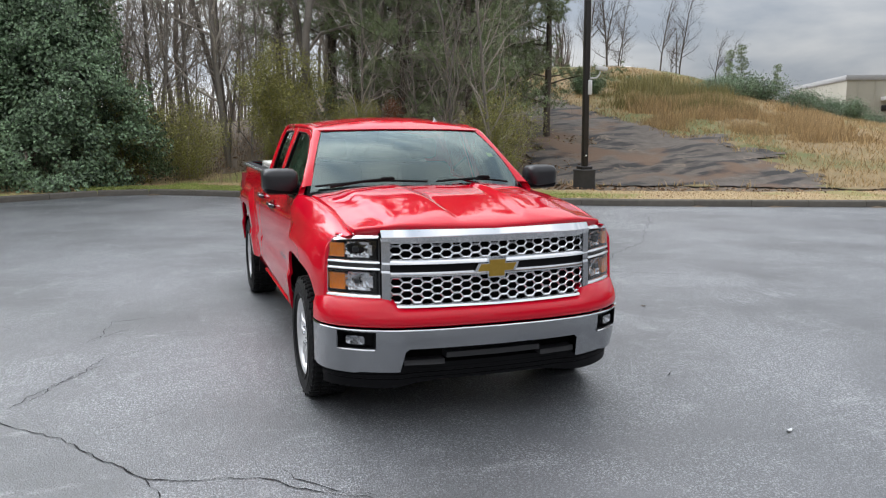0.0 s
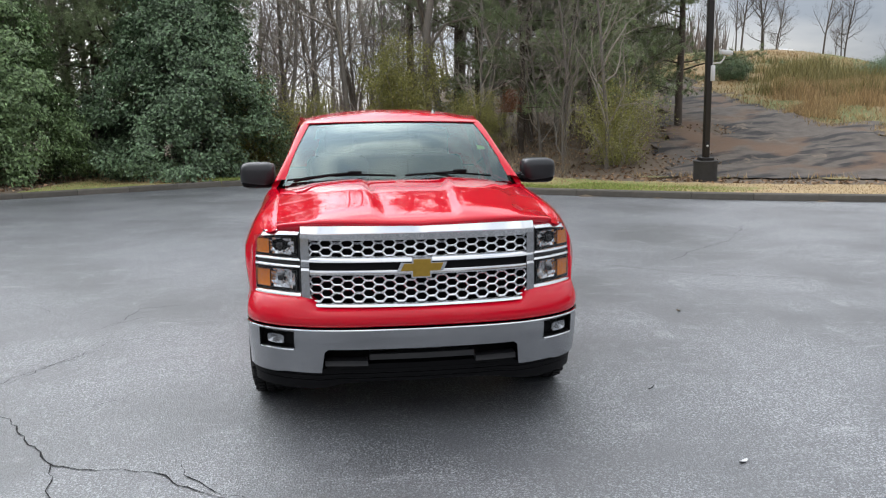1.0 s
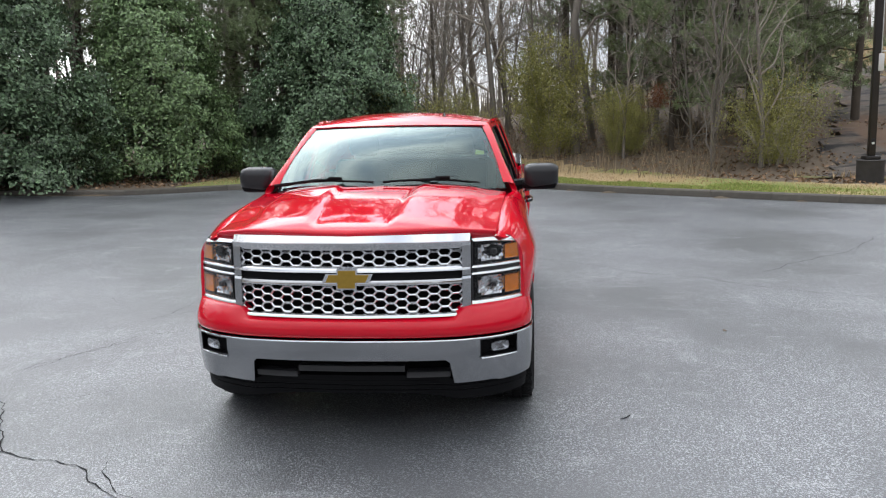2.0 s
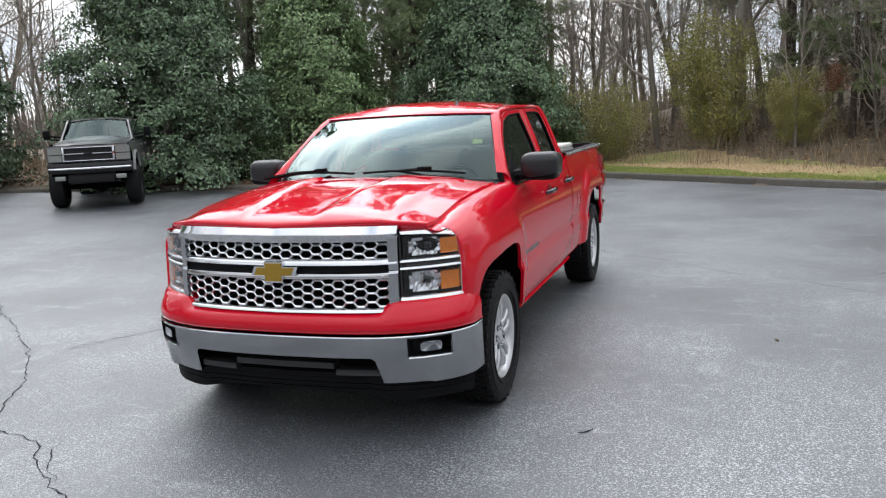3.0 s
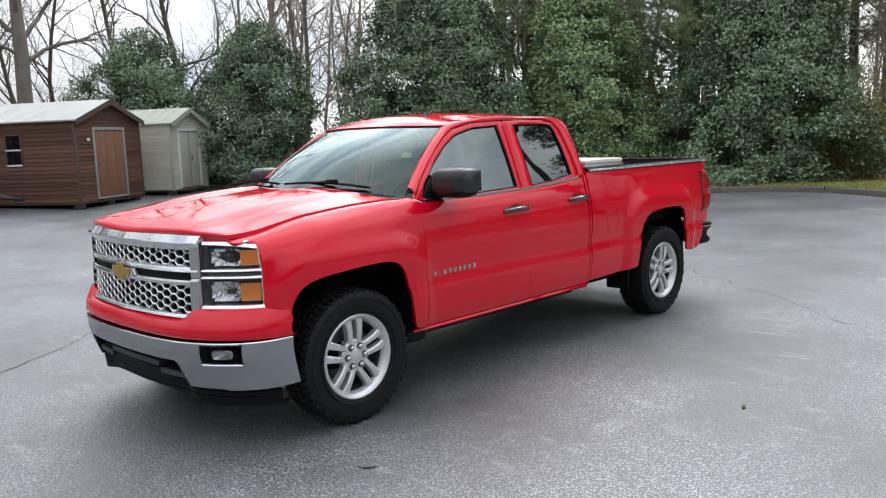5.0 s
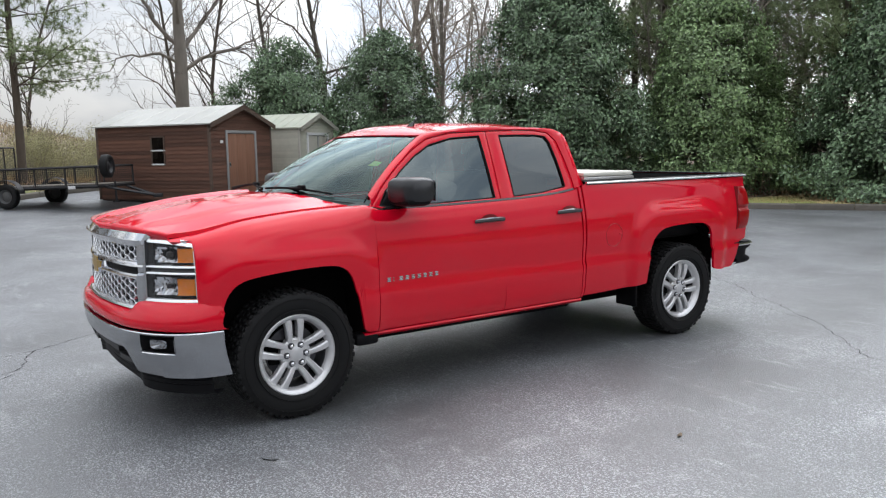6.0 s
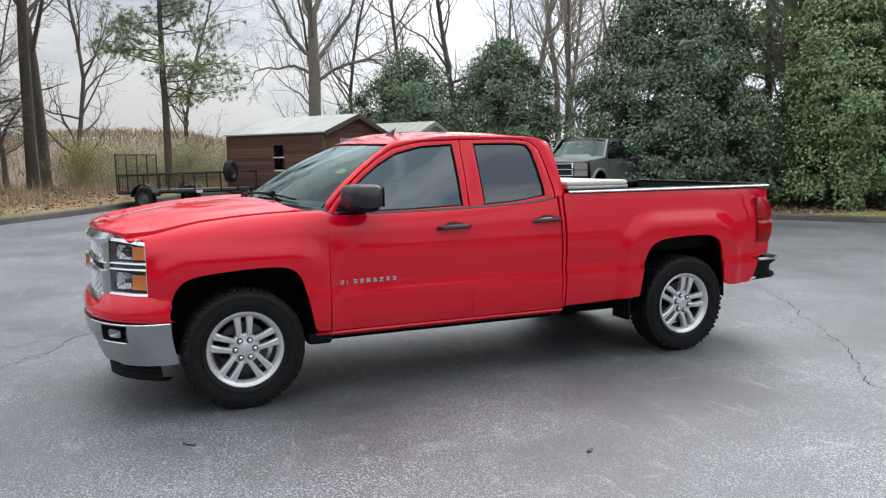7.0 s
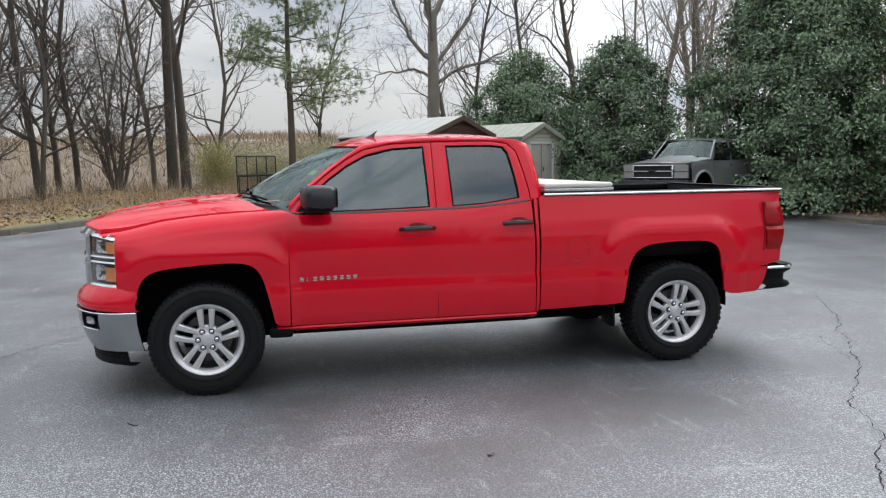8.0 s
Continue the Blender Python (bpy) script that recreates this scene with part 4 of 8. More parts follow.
    both('cab_corner', side_panel(cc, [(y - 0.012, 1.34) for y, z in cc], 26), RED, T)
    # filler behind the gap, its shade put into the dark red
    part('gap_filler', Geo().box(-0.93, 0.93, 2.47, 2.50, 0.46, 1.33, 0.01), material_once('recess_shade_red', (0.22, 0.004, 0.008)), T)
    # --- rocker
    rk = [[(x, y, z) for x, z in ((0.93, 0.458), (0.970, 0.456), (0.976, 0.445), (0.960, 0.428), (0.90, 0.410), (0.86, 0.41))] for y in span(0.49, 2.46, 12)]
    both("rocker", Geo().grid(rk), RED, T, "red sill under the doors")
    both("underside_rail", Geo().box(0.02, 0.84, 0.50, 2.46, 0.37, 0.43, 0.02), DARK, T)
    part("underbody", Geo().box(-0.62, 0.62, -0.62, 4.15, 0.33, 0.42, 0.02), DARK, T)
    both("arch_liner_tip", Geo().box(0.86, 0.975, 0.43, 0.60, 0.375, 0.455, 0.02), BLACK, T)
    # --- bed sides
    Bb = [(2.488, 0.475), (2.75, 0.48), (3.0, 0.49), (3.10, 0.497), (3.168, 0.505), (3.178, 0.58), (3.19, 0.68), (3.208, 0.78), (3.24, 0.865), (3.295, 0.925), (3.38, 0.957), (3.50, 0.970), (3.64, 0.976), (3.78, 0.975),
          (3.88, 0.966), (3.95, 0.938), (3.99, 0.89), (4.012, 0.82), (4.025, 0.74), (4.038, 0.65), (4.055, 0.555), (4.12, 0.53), (4.25, 0.525), (4.36, 0.528), (4.44, 0.62), (4.475, 0.74), (4.535, 0.76), (4.60, 0.775)]
    Bq = refine(Bb, 120)
    Bq = [(y + 1e-5 * i, z) for i, (y, z) in enumerate(Bq)]
    both("bed_side", side_panel(Bq, [(y if y < 4.4 else y, curve(y, ZS)) for y, z in Bq], 26), RED, T, "red cargo bed side with flared arch", angle=50)
    cap = [[(x, y, z) for x, z in ((0.948, 1.350), (0.945, 1.372), (0.925, 1.381), (0.87, 1.381), (0.855, 1.365), (0.855, 1.30))] for y in span(2.53, 4.60, 20)]
    both("bed_rail_cap", Geo().grid(cap), BLACK, T, "black bed rail cap")
    both("bed_rail_strip", Geo().tube([(0.951, y, 1.366) for y in span(2.53, 4.60, 6)], 0.010, 6), TRIM_BRIGHT, T)
    inner = Geo()
    inner.grid([[(0.855, y, z) for z in (1.33, 1.1, 0.85)] for y in (2.54, 4.58)])
    inner.grid([[(-0.855, y, z) for z in (1.33, 1.1, 0.85)] for y in (2.54, 4.58)])
    inner.grid([[(x, 2.545, z) for z in (1.34, 0.85)] for x in (-0.93, 0.93)])
    inner.grid([[(x, y, 0.85) for y in (2.54, 4.58)] for x in (-0.9, 0.9)])
    part("cargo_bed", inner, LINER, T, "black lined cargo bed", smooth=False)
    tg = part("tailgate", Geo().box(-0.86, 0.86, 4.575, 4.63, 0.78, 1.372, 0.015), RED, T)
    part("tailgate_liner", Geo().box(-0.85, 0.85, 4.555, 4.573, 0.86, 1.368, 0.006), LINER, tg)
    part("tailgate_cap", Geo().box(-0.86, 0.86, 4.55, 4.635, 1.373, 1.385, 0.004), BLACK, tg)
    # fuel door
    fc, fz = 2.79, 0.94
    ringp = [(side_x(fc + 0.092 * math.cos(t), fz + 0.092 * math.sin(t)) + 0.001, fc + 0.092 * math.cos(t), fz + 0.092 * math.sin(t)) for t in [2 * math.pi * k / 40 for k in range(41)]]
    part("fuel_door_gap", Geo().tube(ringp, 0.0013, 4, False), material_once("recess_shade_red", (0.22, 0.004, 0.008)), T)
    part("fuel_door_latch", Geo().box(1.001, 1.013, fc + 0.055, fc + 0.095, fz + 0.0, fz + 0.012, 0.004), RED, T)
    # --- inner arches
    for a in (ARCH_F, ARCH_R):
        g = Geo()
        rows = []
        for t in span(0.0, 1.0, 31):
            ang = math.pi * (1 - t)
            e = 0.50
            c, s = math.cos(ang), math.sin(ang)
            q = max(abs(c), abs(s)) ** 0.6
            rows.append([(x, a[0] + e * c / q * 0.98, 0.42 + 0.56 * s / q) for x in (0.965, 0.75, 0.45)])
        g.grid(rows)
        g.poly([(0.46, a[0] - 0.5, 0.34), (0.46, a[0] + 0.5, 0.34), (0.46, a[0] + 0.5, 1.0), (0.46, a[0] - 0.5, 1.0)])
        both("wheel_well", g, DARK, T)
    both("mud_flap", Geo().box(0.74, 0.965, 3.10, 3.125, 0.30, 0.50, 0.01), BLACK, T)
    # --- wheels
    for x, y, s in ((0.885, 0.0, 1), (-0.885, 0.0, -1), (0.885, 3.645, 1), (-0.885, 3.645, -1)):
        build_wheel(T, x, y, s, y < 1)
    part("front_axle", Geo().tube([(-0.8, 0, 0.38), (0.8, 0, 0.38)], 0.05, 8), DARK, T)
    part("rear_axle", Geo().tube([(-0.8, 3.645, 0.38), (-0.15, 3.645, 0.38), (0, 3.645, 0.38), (0.15, 3.645, 0.38), (0.8, 3.645, 0.38)], [0.05, 0.05, 0.14, 0.05, 0.05], 10), DARK, T)
    part("engine_bay", Geo().box(-0.72, 0.72, -0.66, 0.6, 0.34, 1.10, 0.05), DARK, T)
    part("fuel_tank", Geo().box(-0.45, 0.45, 1.4, 2.9, 0.32, 0.45, 0.04), DARK, T)
    part("exhaust", Geo().tube([(-0.55, 3.9, 0.42), (-0.75, 4.3, 0.42), (-0.93, 4.45, 0.42)], 0.035, 8), ALLOY_DARK, T)
    # --- interior
    part("dashboard", Geo().box(-0.80, 0.80, 0.52, 0.98, 1.00, 1.29, 0.08), DASH, T)
    for s in (-1, 1):
        st = thing("front_seat", "", "")
        st.parent = T
        part("cushion", Geo().box(s * 0.42 - 0.25, s * 0.42 + 0.25, 1.15, 1.65, 0.75, 0.95, 0.07), SEAT, st)
        part("backrest", Geo().box(-0.25, 0.25, -0.07, 0.07, 0.0, 0.60, 0.06, pose(s * 0.42, 1.70, 0.88, -14, 0, 0)), SEAT, st)
        part("headrest", Geo().box(-0.13, 0.13, -0.05, 0.05, 0.0, 0.18, 0.045, pose(s * 0.42, 1.87, 1.50, -10, 0, 0)), SEAT, st)
    part("rear_bench", Geo().box(-0.72, 0.72, 2.22, 2.36, 0.85, 1.45, 0.06), SEAT, T)
    ring = [(0.40 + 0.185 * math.cos(t), 1.02 + 0.075 * math.sin(t), 1.20 + 0.165 * math.sin(t)) for t in [2 * math.pi * k / 28 for k in range(29)]]
    part("steering_wheel", Geo().tube(ring, 0.016, 6, False).box(0.24, 0.56, 1.00, 1.03, 1.185, 1.215, 0.01), BLACK, T)
    part("cabin_floor", Geo().box(-0.86, 0.86, 0.6, 2.42, 0.44, 0.60, 0.03), DARK, T)
    part("headliner", Geo().grid([[(x, y, roof_z(x, y) - 0.035) for y in span(1.2, 2.36, 8)] for x in span(-0.64, 0.64, 9)]), DASH, T)
    return T


def material_once(name, color):
    m = bpy.data.materials.get(name)
    return m or material(name, color, 0.4, 0.0, 0.1, 10.0, coat=0.6)
# ---------- the truck's nose and tail ----------
def hex_mesh(x0, x1, z0, z1, parent, name, label):
    """A honeycomb of bright bars between two heights, bar by bar."""
    a, h = 0.039, 0.047
    g = Geo()
    done = set()
    n = int((x1 - x0) / (1.5 * a)) + 2
    for i in range(-n, n + 1):
        for j in range(-5, 6):
            cx = 1.5 * a * i
            cz = (z0 + z1) / 2 + h * j + (h / 2 if i % 2 else 0)
            pts = [(cx + a, cz), (cx + a / 2, cz + h / 2), (cx - a / 2, cz + h / 2), (cx - a, cz), (cx - a / 2, cz - h / 2), (cx + a / 2, cz - h / 2)]
            for k in range(6):
                p, q = pts[k], pts[(k + 1) % 6]
                key = (round((p[0] + q[0]) * 500), round((p[1] + q[1]) * 500))
                if key in done:
                    continue
                done.add(key)
                mx, mz = (p[0] + q[0]) / 2, (p[1] + q[1]) / 2
                if not (x0 - 0.005 < mx < x1 + 0.005 and z0 - 0.006 < mz < z1 + 0.006):
                    continue
                dx, dz = q[0] - p[0], q[1] - p[1]
                l = math.hypot(dx, dz)
                w = 0.0054
                nx, nz = -dz / l * w, dx / l * w
                rows = []
                for e in (p, q):
                    zz = min(z1 + 0.01, max(z0 - 0.01, e[1]))
                    y = front_y(e[0], zz) + 0.004
                    rows.append([(e[0] - nx, y + 0.022, zz - nz), (e[0] - nx, y, zz - nz), (e[0], y - 0.004, zz), (e[0] + nx, y, zz + nz), (e[0] + nx, y + 0.022, zz + nz)])
                g.grid(rows)
    return part(name, g, TRIM_BRIGHT, parent, label, fix=False)


def build_nose(T):
    # --- grille
    G = thing("grille", "", "")
    G.parent = T
    tagged(G, "two-deck chrome grille with honeycomb mesh")
    back = Geo().grid([[(x, front_y(x, z) + 0.045, z) for z in span(0.74, 1.17, 6)] for x in span(-0.66, 0.66, 21)])
    part("grille_backing", back, DARK, G)
    part("upper_bar", nose_bar(-0.666, 0.666, 1.112, lambda x: 1.198 - 0.010 * (x / 0.66) ** 2, 0.052, 0.06, round_=1.1, tilt=0.016), CHROME, G)
    part("middle_upper_bar", nose_bar(-0.664, 0.664, 0.984, 1.026, 0.026, tilt=0.020), CHROME, G)
    part("middle_slot", nose_bar(-0.70, 0.70, 0.953, 0.983, -0.004, 0.02), BLACK, G)
    part("middle_lower_bar", nose_bar(-0.664, 0.664, 0.913, 0.952, 0.022, tilt=0.006), CHROME, G)
    part("lower_bar", nose_bar(-0.664, 0.664, 0.736, 0.764, 0.030, tilt=0.022), CHROME, G)
    for s in (-1, 1):
        for z0, z1, m in ((0.95, 1.140, SATIN), (0.736, 0.955, SATIN)):
            a, b = (0.622, 0.668) if s > 0 else (-0.668, -0.622)
            part("end_bar", nose_bar(a, b, z0, z1, 0.022, 0.05, 7, round_=0.12), m, G)
    hex_mesh(-0.622, 0.622, 1.026, 1.116, G, "upper_mesh", "bright honeycomb mesh")
    hex_mesh(-0.622, 0.622, 0.762, 0.914, G, "lower_mesh", "bright honeycomb mesh")

    def emblem(k, d):
        c = [(-0.142, -0.020), (-0.118, 0.030), (-0.055, 0.030), (-0.055, 0.058), (0.060, 0.058), (0.060, 0.030), (0.148, 0.030), (0.124, -0.020), (0.055, -0.020), (0.055, -0.058), (-0.060, -0.058), (-0.060, -0.020)]
        cx = 0.0
        f = [(x * k, front_y(x, 0.96) - d, 0.958 + z * k) for x, z in c]
        b = [(x * k, front_y(x, 0.96) + 0.01, 0.958 + z * k) for x, z in c]
        g = Geo().grid([b, f], wrap_v=True)
        return g.poly(f)
    em = part("emblem", emblem(0.98, 0.034), CHROME, G, "plain gold cross-shaped emblem with bright rim", smooth=False)
    part("emblem_face", emblem(0.83, 0.040), GOLD, G, smooth=False)
    # --- headlamps
    for s in (-1, 1):
        H = thing("headlight", "", "")
        H.parent = T
        tagged(H, "stacked clear headlamp with amber corner and chrome trim")

        def bar(x0, x1, z0, z1, proud, back_, n=17, rd=0.3, tilt=0.0):
            g = nose_bar(x0, x1, z0, z1, proud, back_, n, round_=rd, tilt=tilt)
            g.v = [(min(x, side_x(y, z) - 0.004) if y > -0.62 else x, y, z) for x, y, z in g.v]
            return g if s > 0 else g.mirror()
        part("housing", bar(0.672, 0.955, 0.79, 1.15, -0.045, 0.09, 17, 0.02), BLACK, H)
        top = lambda x: 1.167 - 0.026 * ((x - 0.67) / 0.28) ** 2
        part("top_trim", bar(0.674, 0.955, lambda x: top(x) - 0.030, top, 0.012, 0.10, tilt=0.026), TRIM_BRIGHT, H)
        part("upper_trim", bar(0.674, 0.955, 0.992, 1.010, 0.012, 0.04, tilt=0.012), TRIM_BRIGHT, H)
        part("dark_slot", bar(0.674, 0.955, 0.974, 0.990, -0.004, 0.03), BLACK_GLOSS, H)
        part("lower_top_trim", bar(0.674, 0.955, 0.954, 0.972, 0.012, 0.04, tilt=0.012), TRIM_BRIGHT, H)
        part("bottom_trim", bar(0.674, 0.955, 0.790, 0.814, 0.014, 0.05, tilt=0.016), TRIM_BRIGHT, H)
        part("inner_trim", bar(0.672, 0.680, 0.79, 1.15, 0.004, 0.04, 3, 0.1), BLACK_GLOSS, H)
        part("outer_trim", bar(0.938, 0.956, 0.795, 1.140, 0.006, 0.03, 5, 0.2), TRIM_BRIGHT, H)
        for z0, z1 in ((1.010, 1.125), (0.818, 0.948)):
            zc = (z0 + z1) / 2
            part("turn_signal", bar(0.852, 0.928, z0 + 0.016, z1 - 0.018, -0.008, 0.03, 9, 0.1), AMBER, H, "amber turn lens")
            # faceted reflector round a dark bulb shield
            fr = random.Random(int(z0 * 1000))
            g = Geo()
            nx, nz = 9, 6
            xs, zs = span(0.706, 0.848, nx + 1), span(z0 + 0.012, z1 - 0.012, nz + 1)
            for i in range(nx):
                for j in range(nz):
                    if (i in (0, nx - 1)) and (j in (0, nz - 1)):
                        continue
                    q = []
                    for a, b in ((i, j), (i + 1, j), (i + 1, j + 1), (i, j + 1)):
                        x, z = xs[a], zs[b]
                        e = ((x - 0.786) / 0.08) ** 2 + ((z - zc) / ((z1 - z0) * 0.5)) ** 2
                        q.append((s * x, front_y(x, z) + 0.046 - 0.022 * min(1.6, e) + fr.uniform(-0.005, 0.005), z))
                    g.poly(q)
            part("reflector", g, REFLECTOR, H, "bright faceted reflector", smooth=False, fix=False)
            bx = s * 0.79
            by = front_y(bx, zc)
            part("bulb", Geo().box(bx - 0.016, bx + 0.016, by + 0.012, by + 0.05, zc - 0.012, zc + 0.018, 0.006), GREY_PLASTIC, H)
        for z0, z1 in ((1.006, 1.130), (0.814, 0.952)):
            lens = Geo().grid([[(s * x, front_y(x, z) - 0.004, z) for z in span(z0, z1, 5)] for x in span(0.688, 0.938, 13)])
            lo = part("lens", lens, LENS, H)
            lo.visible_shadow = False
    # --- painted fascia between lamps and bumper
    rows = []
    for i, ((bx, by), (fx, fy)) in enumerate(zip(PBs, PFs)):
        ztop = 0.738 + 0.056 * sstep(0.60, 0.70, bx)
        col = [(bx, by + 0.03, 0.628), (bx, by + 0.014, 0.632), (bx, by - 0.001, 0.642), (bx * 1.001, by - 0.006, 0.668), (bx, by + 0.0, 0.698), (bx * 0.996, by + 0.012, 0.722)]
        col += [(bx * 0.99 + (fx - bx) * 0.5, by + (fy - by) * 0.45, ztop - 0.010), (fx - 0.004, fy - 0.004, ztop), (fx - 0.02, fy + 0.05, ztop)]
        rows.append(col)
    full = [[(-x, y, z) for x, y, z in r] for r in rows[:0:-1]] + rows
    part("fascia", Geo().grid(full), RED, T, "red painted upper bumper cover", angle=60)
    # --- chrome bumper
    zs_full = [0.622, 0.618, 0.606, 0.585, 0.560, 0.535, 0.507, 0.490, 0.460, 0.430, 0.400, 0.370, 0.352]
    off = lambda z: 0.0 if z > 0.56 else 0.55 * (0.56 - z) ** 1.35

    def bump_pt(bx, by, z):
        k = off(z)
        return (bx * (1 - 0.10 * k), by + k * (1.0 if bx < 0.8 else 0.6), z)
    xs = [p[0] for p in PBs]
    rows = []
    fine = [PBs[0]] + [p for p in PBs[1:]]
    line = [(x, curve(x, PB)) for x in (0, .08, .16, .24, .32, .40, .46, .50, .53, .552, .575, .60, .64, .68, .718, .75, .79, .83, .87, .90, .914, .935, .955, .97, .985)] + [(0.998, -0.57), (1.004, -0.51), (1.008, -0.46)]
    for bx, by in line:
        zb = 0.505 - 0.155 * sstep(0.545, 0.578, bx)
        col = [(bx, by + 0.02, 0.622)]
        for z in zs_full:
            zz = max(z, zb)
            col.append(bump_pt(bx, by, zz))
        col.append((bx, by + 0.10, zb + 0.004))
        rows.append(col)
    rows.append([(x - 0.03, y, z) for x, y, z in rows[-1]])
    hole = lambda x, y, z: 0.719 < abs(x) < 0.913 and 0.499 < z < 0.612
    full = [[(-x, y, z) for x, y, z in r] for r in rows[:0:-1]] + rows
    bo = part("front_bumper", Geo().grid(full, skip=hole), BUMPER_STEEL, T, "chromed steel front bumper", angle=45)
    part("bumper_top_edge", Geo().tube([(-x, y - 0.004, 0.618) for x, y in line[:0:-1]] + [(x, y - 0.004, 0.618) for x, y in line], 0.006, 6), CHROME, bo)
    # --- fog lamps
    for s in (-1, 1):
        F = thing("fog_light", "", "")
        F.parent = T
        pk = Geo()
        ring = lambda d, k: [(s * (0.816 + (x - 0.816) * k), bumper_y(x) + off(z) + d, 0.555 + (z - 0.555) * k) for x, z in [(0.718, 0.507), (0.75, 0.507), (0.79, 0.507), (0.83, 0.507), (0.87, 0.507), (0.90, 0.507), (0.914, 0.507), (0.914, 0.606), (0.90, 0.606), (0.87, 0.606), (0.83, 0.606), (0.79, 0.606), (0.75, 0.606), (0.718, 0.606)]]
        pk.grid([ring(-0.003, 1.06), ring(0.004, 0.96), ring(0.05, 0.90), ring(0.06, 0.4)], wrap_v=True)
        pk.poly(ring(0.06, 0.4))
        part("fog_bezel", pk, BLACK, F, smooth=False)
        low = [(s * x, bumper_y(x) + off(0.5) - 0.004, 0.499) for x in span(0.722, 0.912, 9)]
        part("bezel_trim", Geo().tube(low, 0.006, 6), CHROME, F)
        m = [(s * (0.825 + 0.048 * r * math.copysign(abs(math.cos(t)) ** 0.5, math.cos(t))), 0.556 + 0.026 * r * math.copysign(abs(math.sin(t)) ** 0.5, math.sin(t))) for r in (1.0, 0.5, 0.05) for t in [2 * math.pi * k / 20 for k in range(20)]]
        rw = [[(x, bumper_y(abs(x)) + 0.012 + 0.02 * q, z) for x, z in m[q * 20:q * 20 + 20]] for q in range(3)]
        part("fog_reflector", Geo().grid(rw, wrap_v=True), SATIN, F)
        part("fog_lens", Geo().poly([(x, bumper_y(abs(x)) + 0.010, z) for x, z in m[:20]]), LENS, F, smooth=False)
    # --- lower intake and air dam
    part("intake_panel", nose_bar(-0.60, 0.60, 0.36, 0.52, -0.05, 0.10, 21, surf=lambda x, z: bumper_y(x) + 0.10), DARK, T)
    part("intake_bar", nose_bar(-0.30, 0.30, 0.430, 0.462, 0.0, 0.08, 15, surf=lambda x, z: bumper_y(x) + 0.060), DARK_GREY, T)
    for a, b in ((-0.55, -0.31), (0.31, 0.55)):
        part("intake_bar", nose_bar(a, b, 0.395, 0.425, -0.004, 0.08, 9, surf=lambda x, z: bumper_y(x) + 0.060), DARK_GREY, T)
    dam = []
    for bx, by in [p for p in line if p[1] < -0.57]:
        z1 = 0.39 - 0.03 * sstep(0.5, 0.6, bx)
        z0 = 0.275 - 0.035 * sstep(0.3, 0.7, bx)
        d = 0.065 - 0.035 * sstep(0.45, 0.62, bx)
        dam.append([(bx * 0.97, by + d + 0.09, z1 + 0.02), (bx * 0.99, by + d + 0.05, z1), (bx * 0.99, by + d + 0.052, 0.338), (bx * 0.985, by + d + 0.060, 0.334), (bx * 0.987, by + d + 0.054, 0.330), (bx * 0.987, by + d + 0.056, 0.308), (bx * 0.982, by + d + 0.064, 0.304), (bx * 0.984, by + d + 0.058, 0.300), (bx * 0.98, by + d + 0.062, z0 + 0.008), (bx * 0.975, by + d + 0.09, z0), (bx * 0.96, by + d + 0.13, z0 + 0.02)])
    full = [[(-x, y, z) for x, y, z in r] for r in dam[:0:-1]] + dam
    part("air_dam", Geo().grid(full), BLACK, T, "black plastic air dam")
    # --- antenna on the roof
    fin = Geo()
    rows = []
    for t in span(0, 1, 9):
        y = 1.24 + 0.07 * t
        h = 0.056 * t
        w = 0.020 * math.sin(math.pi * min(0.999, t * 0.9 + 0.08)) + 0.003
        z = roof_z(0.345, y)
        rows.append([(0.345 - w, y, z - 0.004), (0.345 - w * 0.5, y + 0.012, z + h * 0.6), (0.345, y + 0.03 * t, z + h + 0.004), (0.345 + w * 0.5, y + 0.012, z + h * 0.6), (0.345 + w, y, z - 0.004)])
    part("antenna_fin", fin.grid(rows), BLACK_GLOSS, T, "small dark shark fin antenna")
    # raised line; the ditch's shade is in its dark red
    both("roof_ditch", Geo().tube([(0.635, y, roof_z(0.635, y) + 0.003) for y in span(1.34, 2.36, 12)], 0.006, 5), material_once("recess_shade_red", (0.22, 0.004, 0.008)), T)
    # --- tail lamps and rear bumper
    for s in (-1, 1):
        L = thing("tail_light", "", "")
        L.parent = T
        rows = []
        for z in span(0.872, 1.262, 15):
            y0 = 4.43 + 0.010 * math.cos((z - 0.872) / 0.39 * math.pi)
            y1 = 4.61 - 0.02 * ((z - 1.067) / 0.195) ** 2
            b = 0.022 * (1 if abs(z - 1.065) > 0.012 else 0.3) * (1 - abs((z - 1.067) / 0.198) ** 6)
            xx = side_x(4.5, z)
            rows.append([(s * (xx - 0.004), y0, z), (s * (xx + b), y0 + 0.012, z), (s * (xx + b * 1.6), (y0 + y1) / 2, z), (s * (xx - 0.012 + b), y1, z), (s * (xx - 0.05), y1 + 0.03, z), (s * (xx - 0.12), y1 + 0.035, z)])
        part("tail_lens", Geo().grid(rows), TAIL_RED, L, "red tail lamp lens")
        part("lamp_gap", Geo().box(*sorted((s * 0.93, s * 1.0)), 4.426, 4.431, 0.87, 1.264, 0.002), material_once("recess_shade_red", (0.22, 0.004, 0.008)), L)
    rb = []
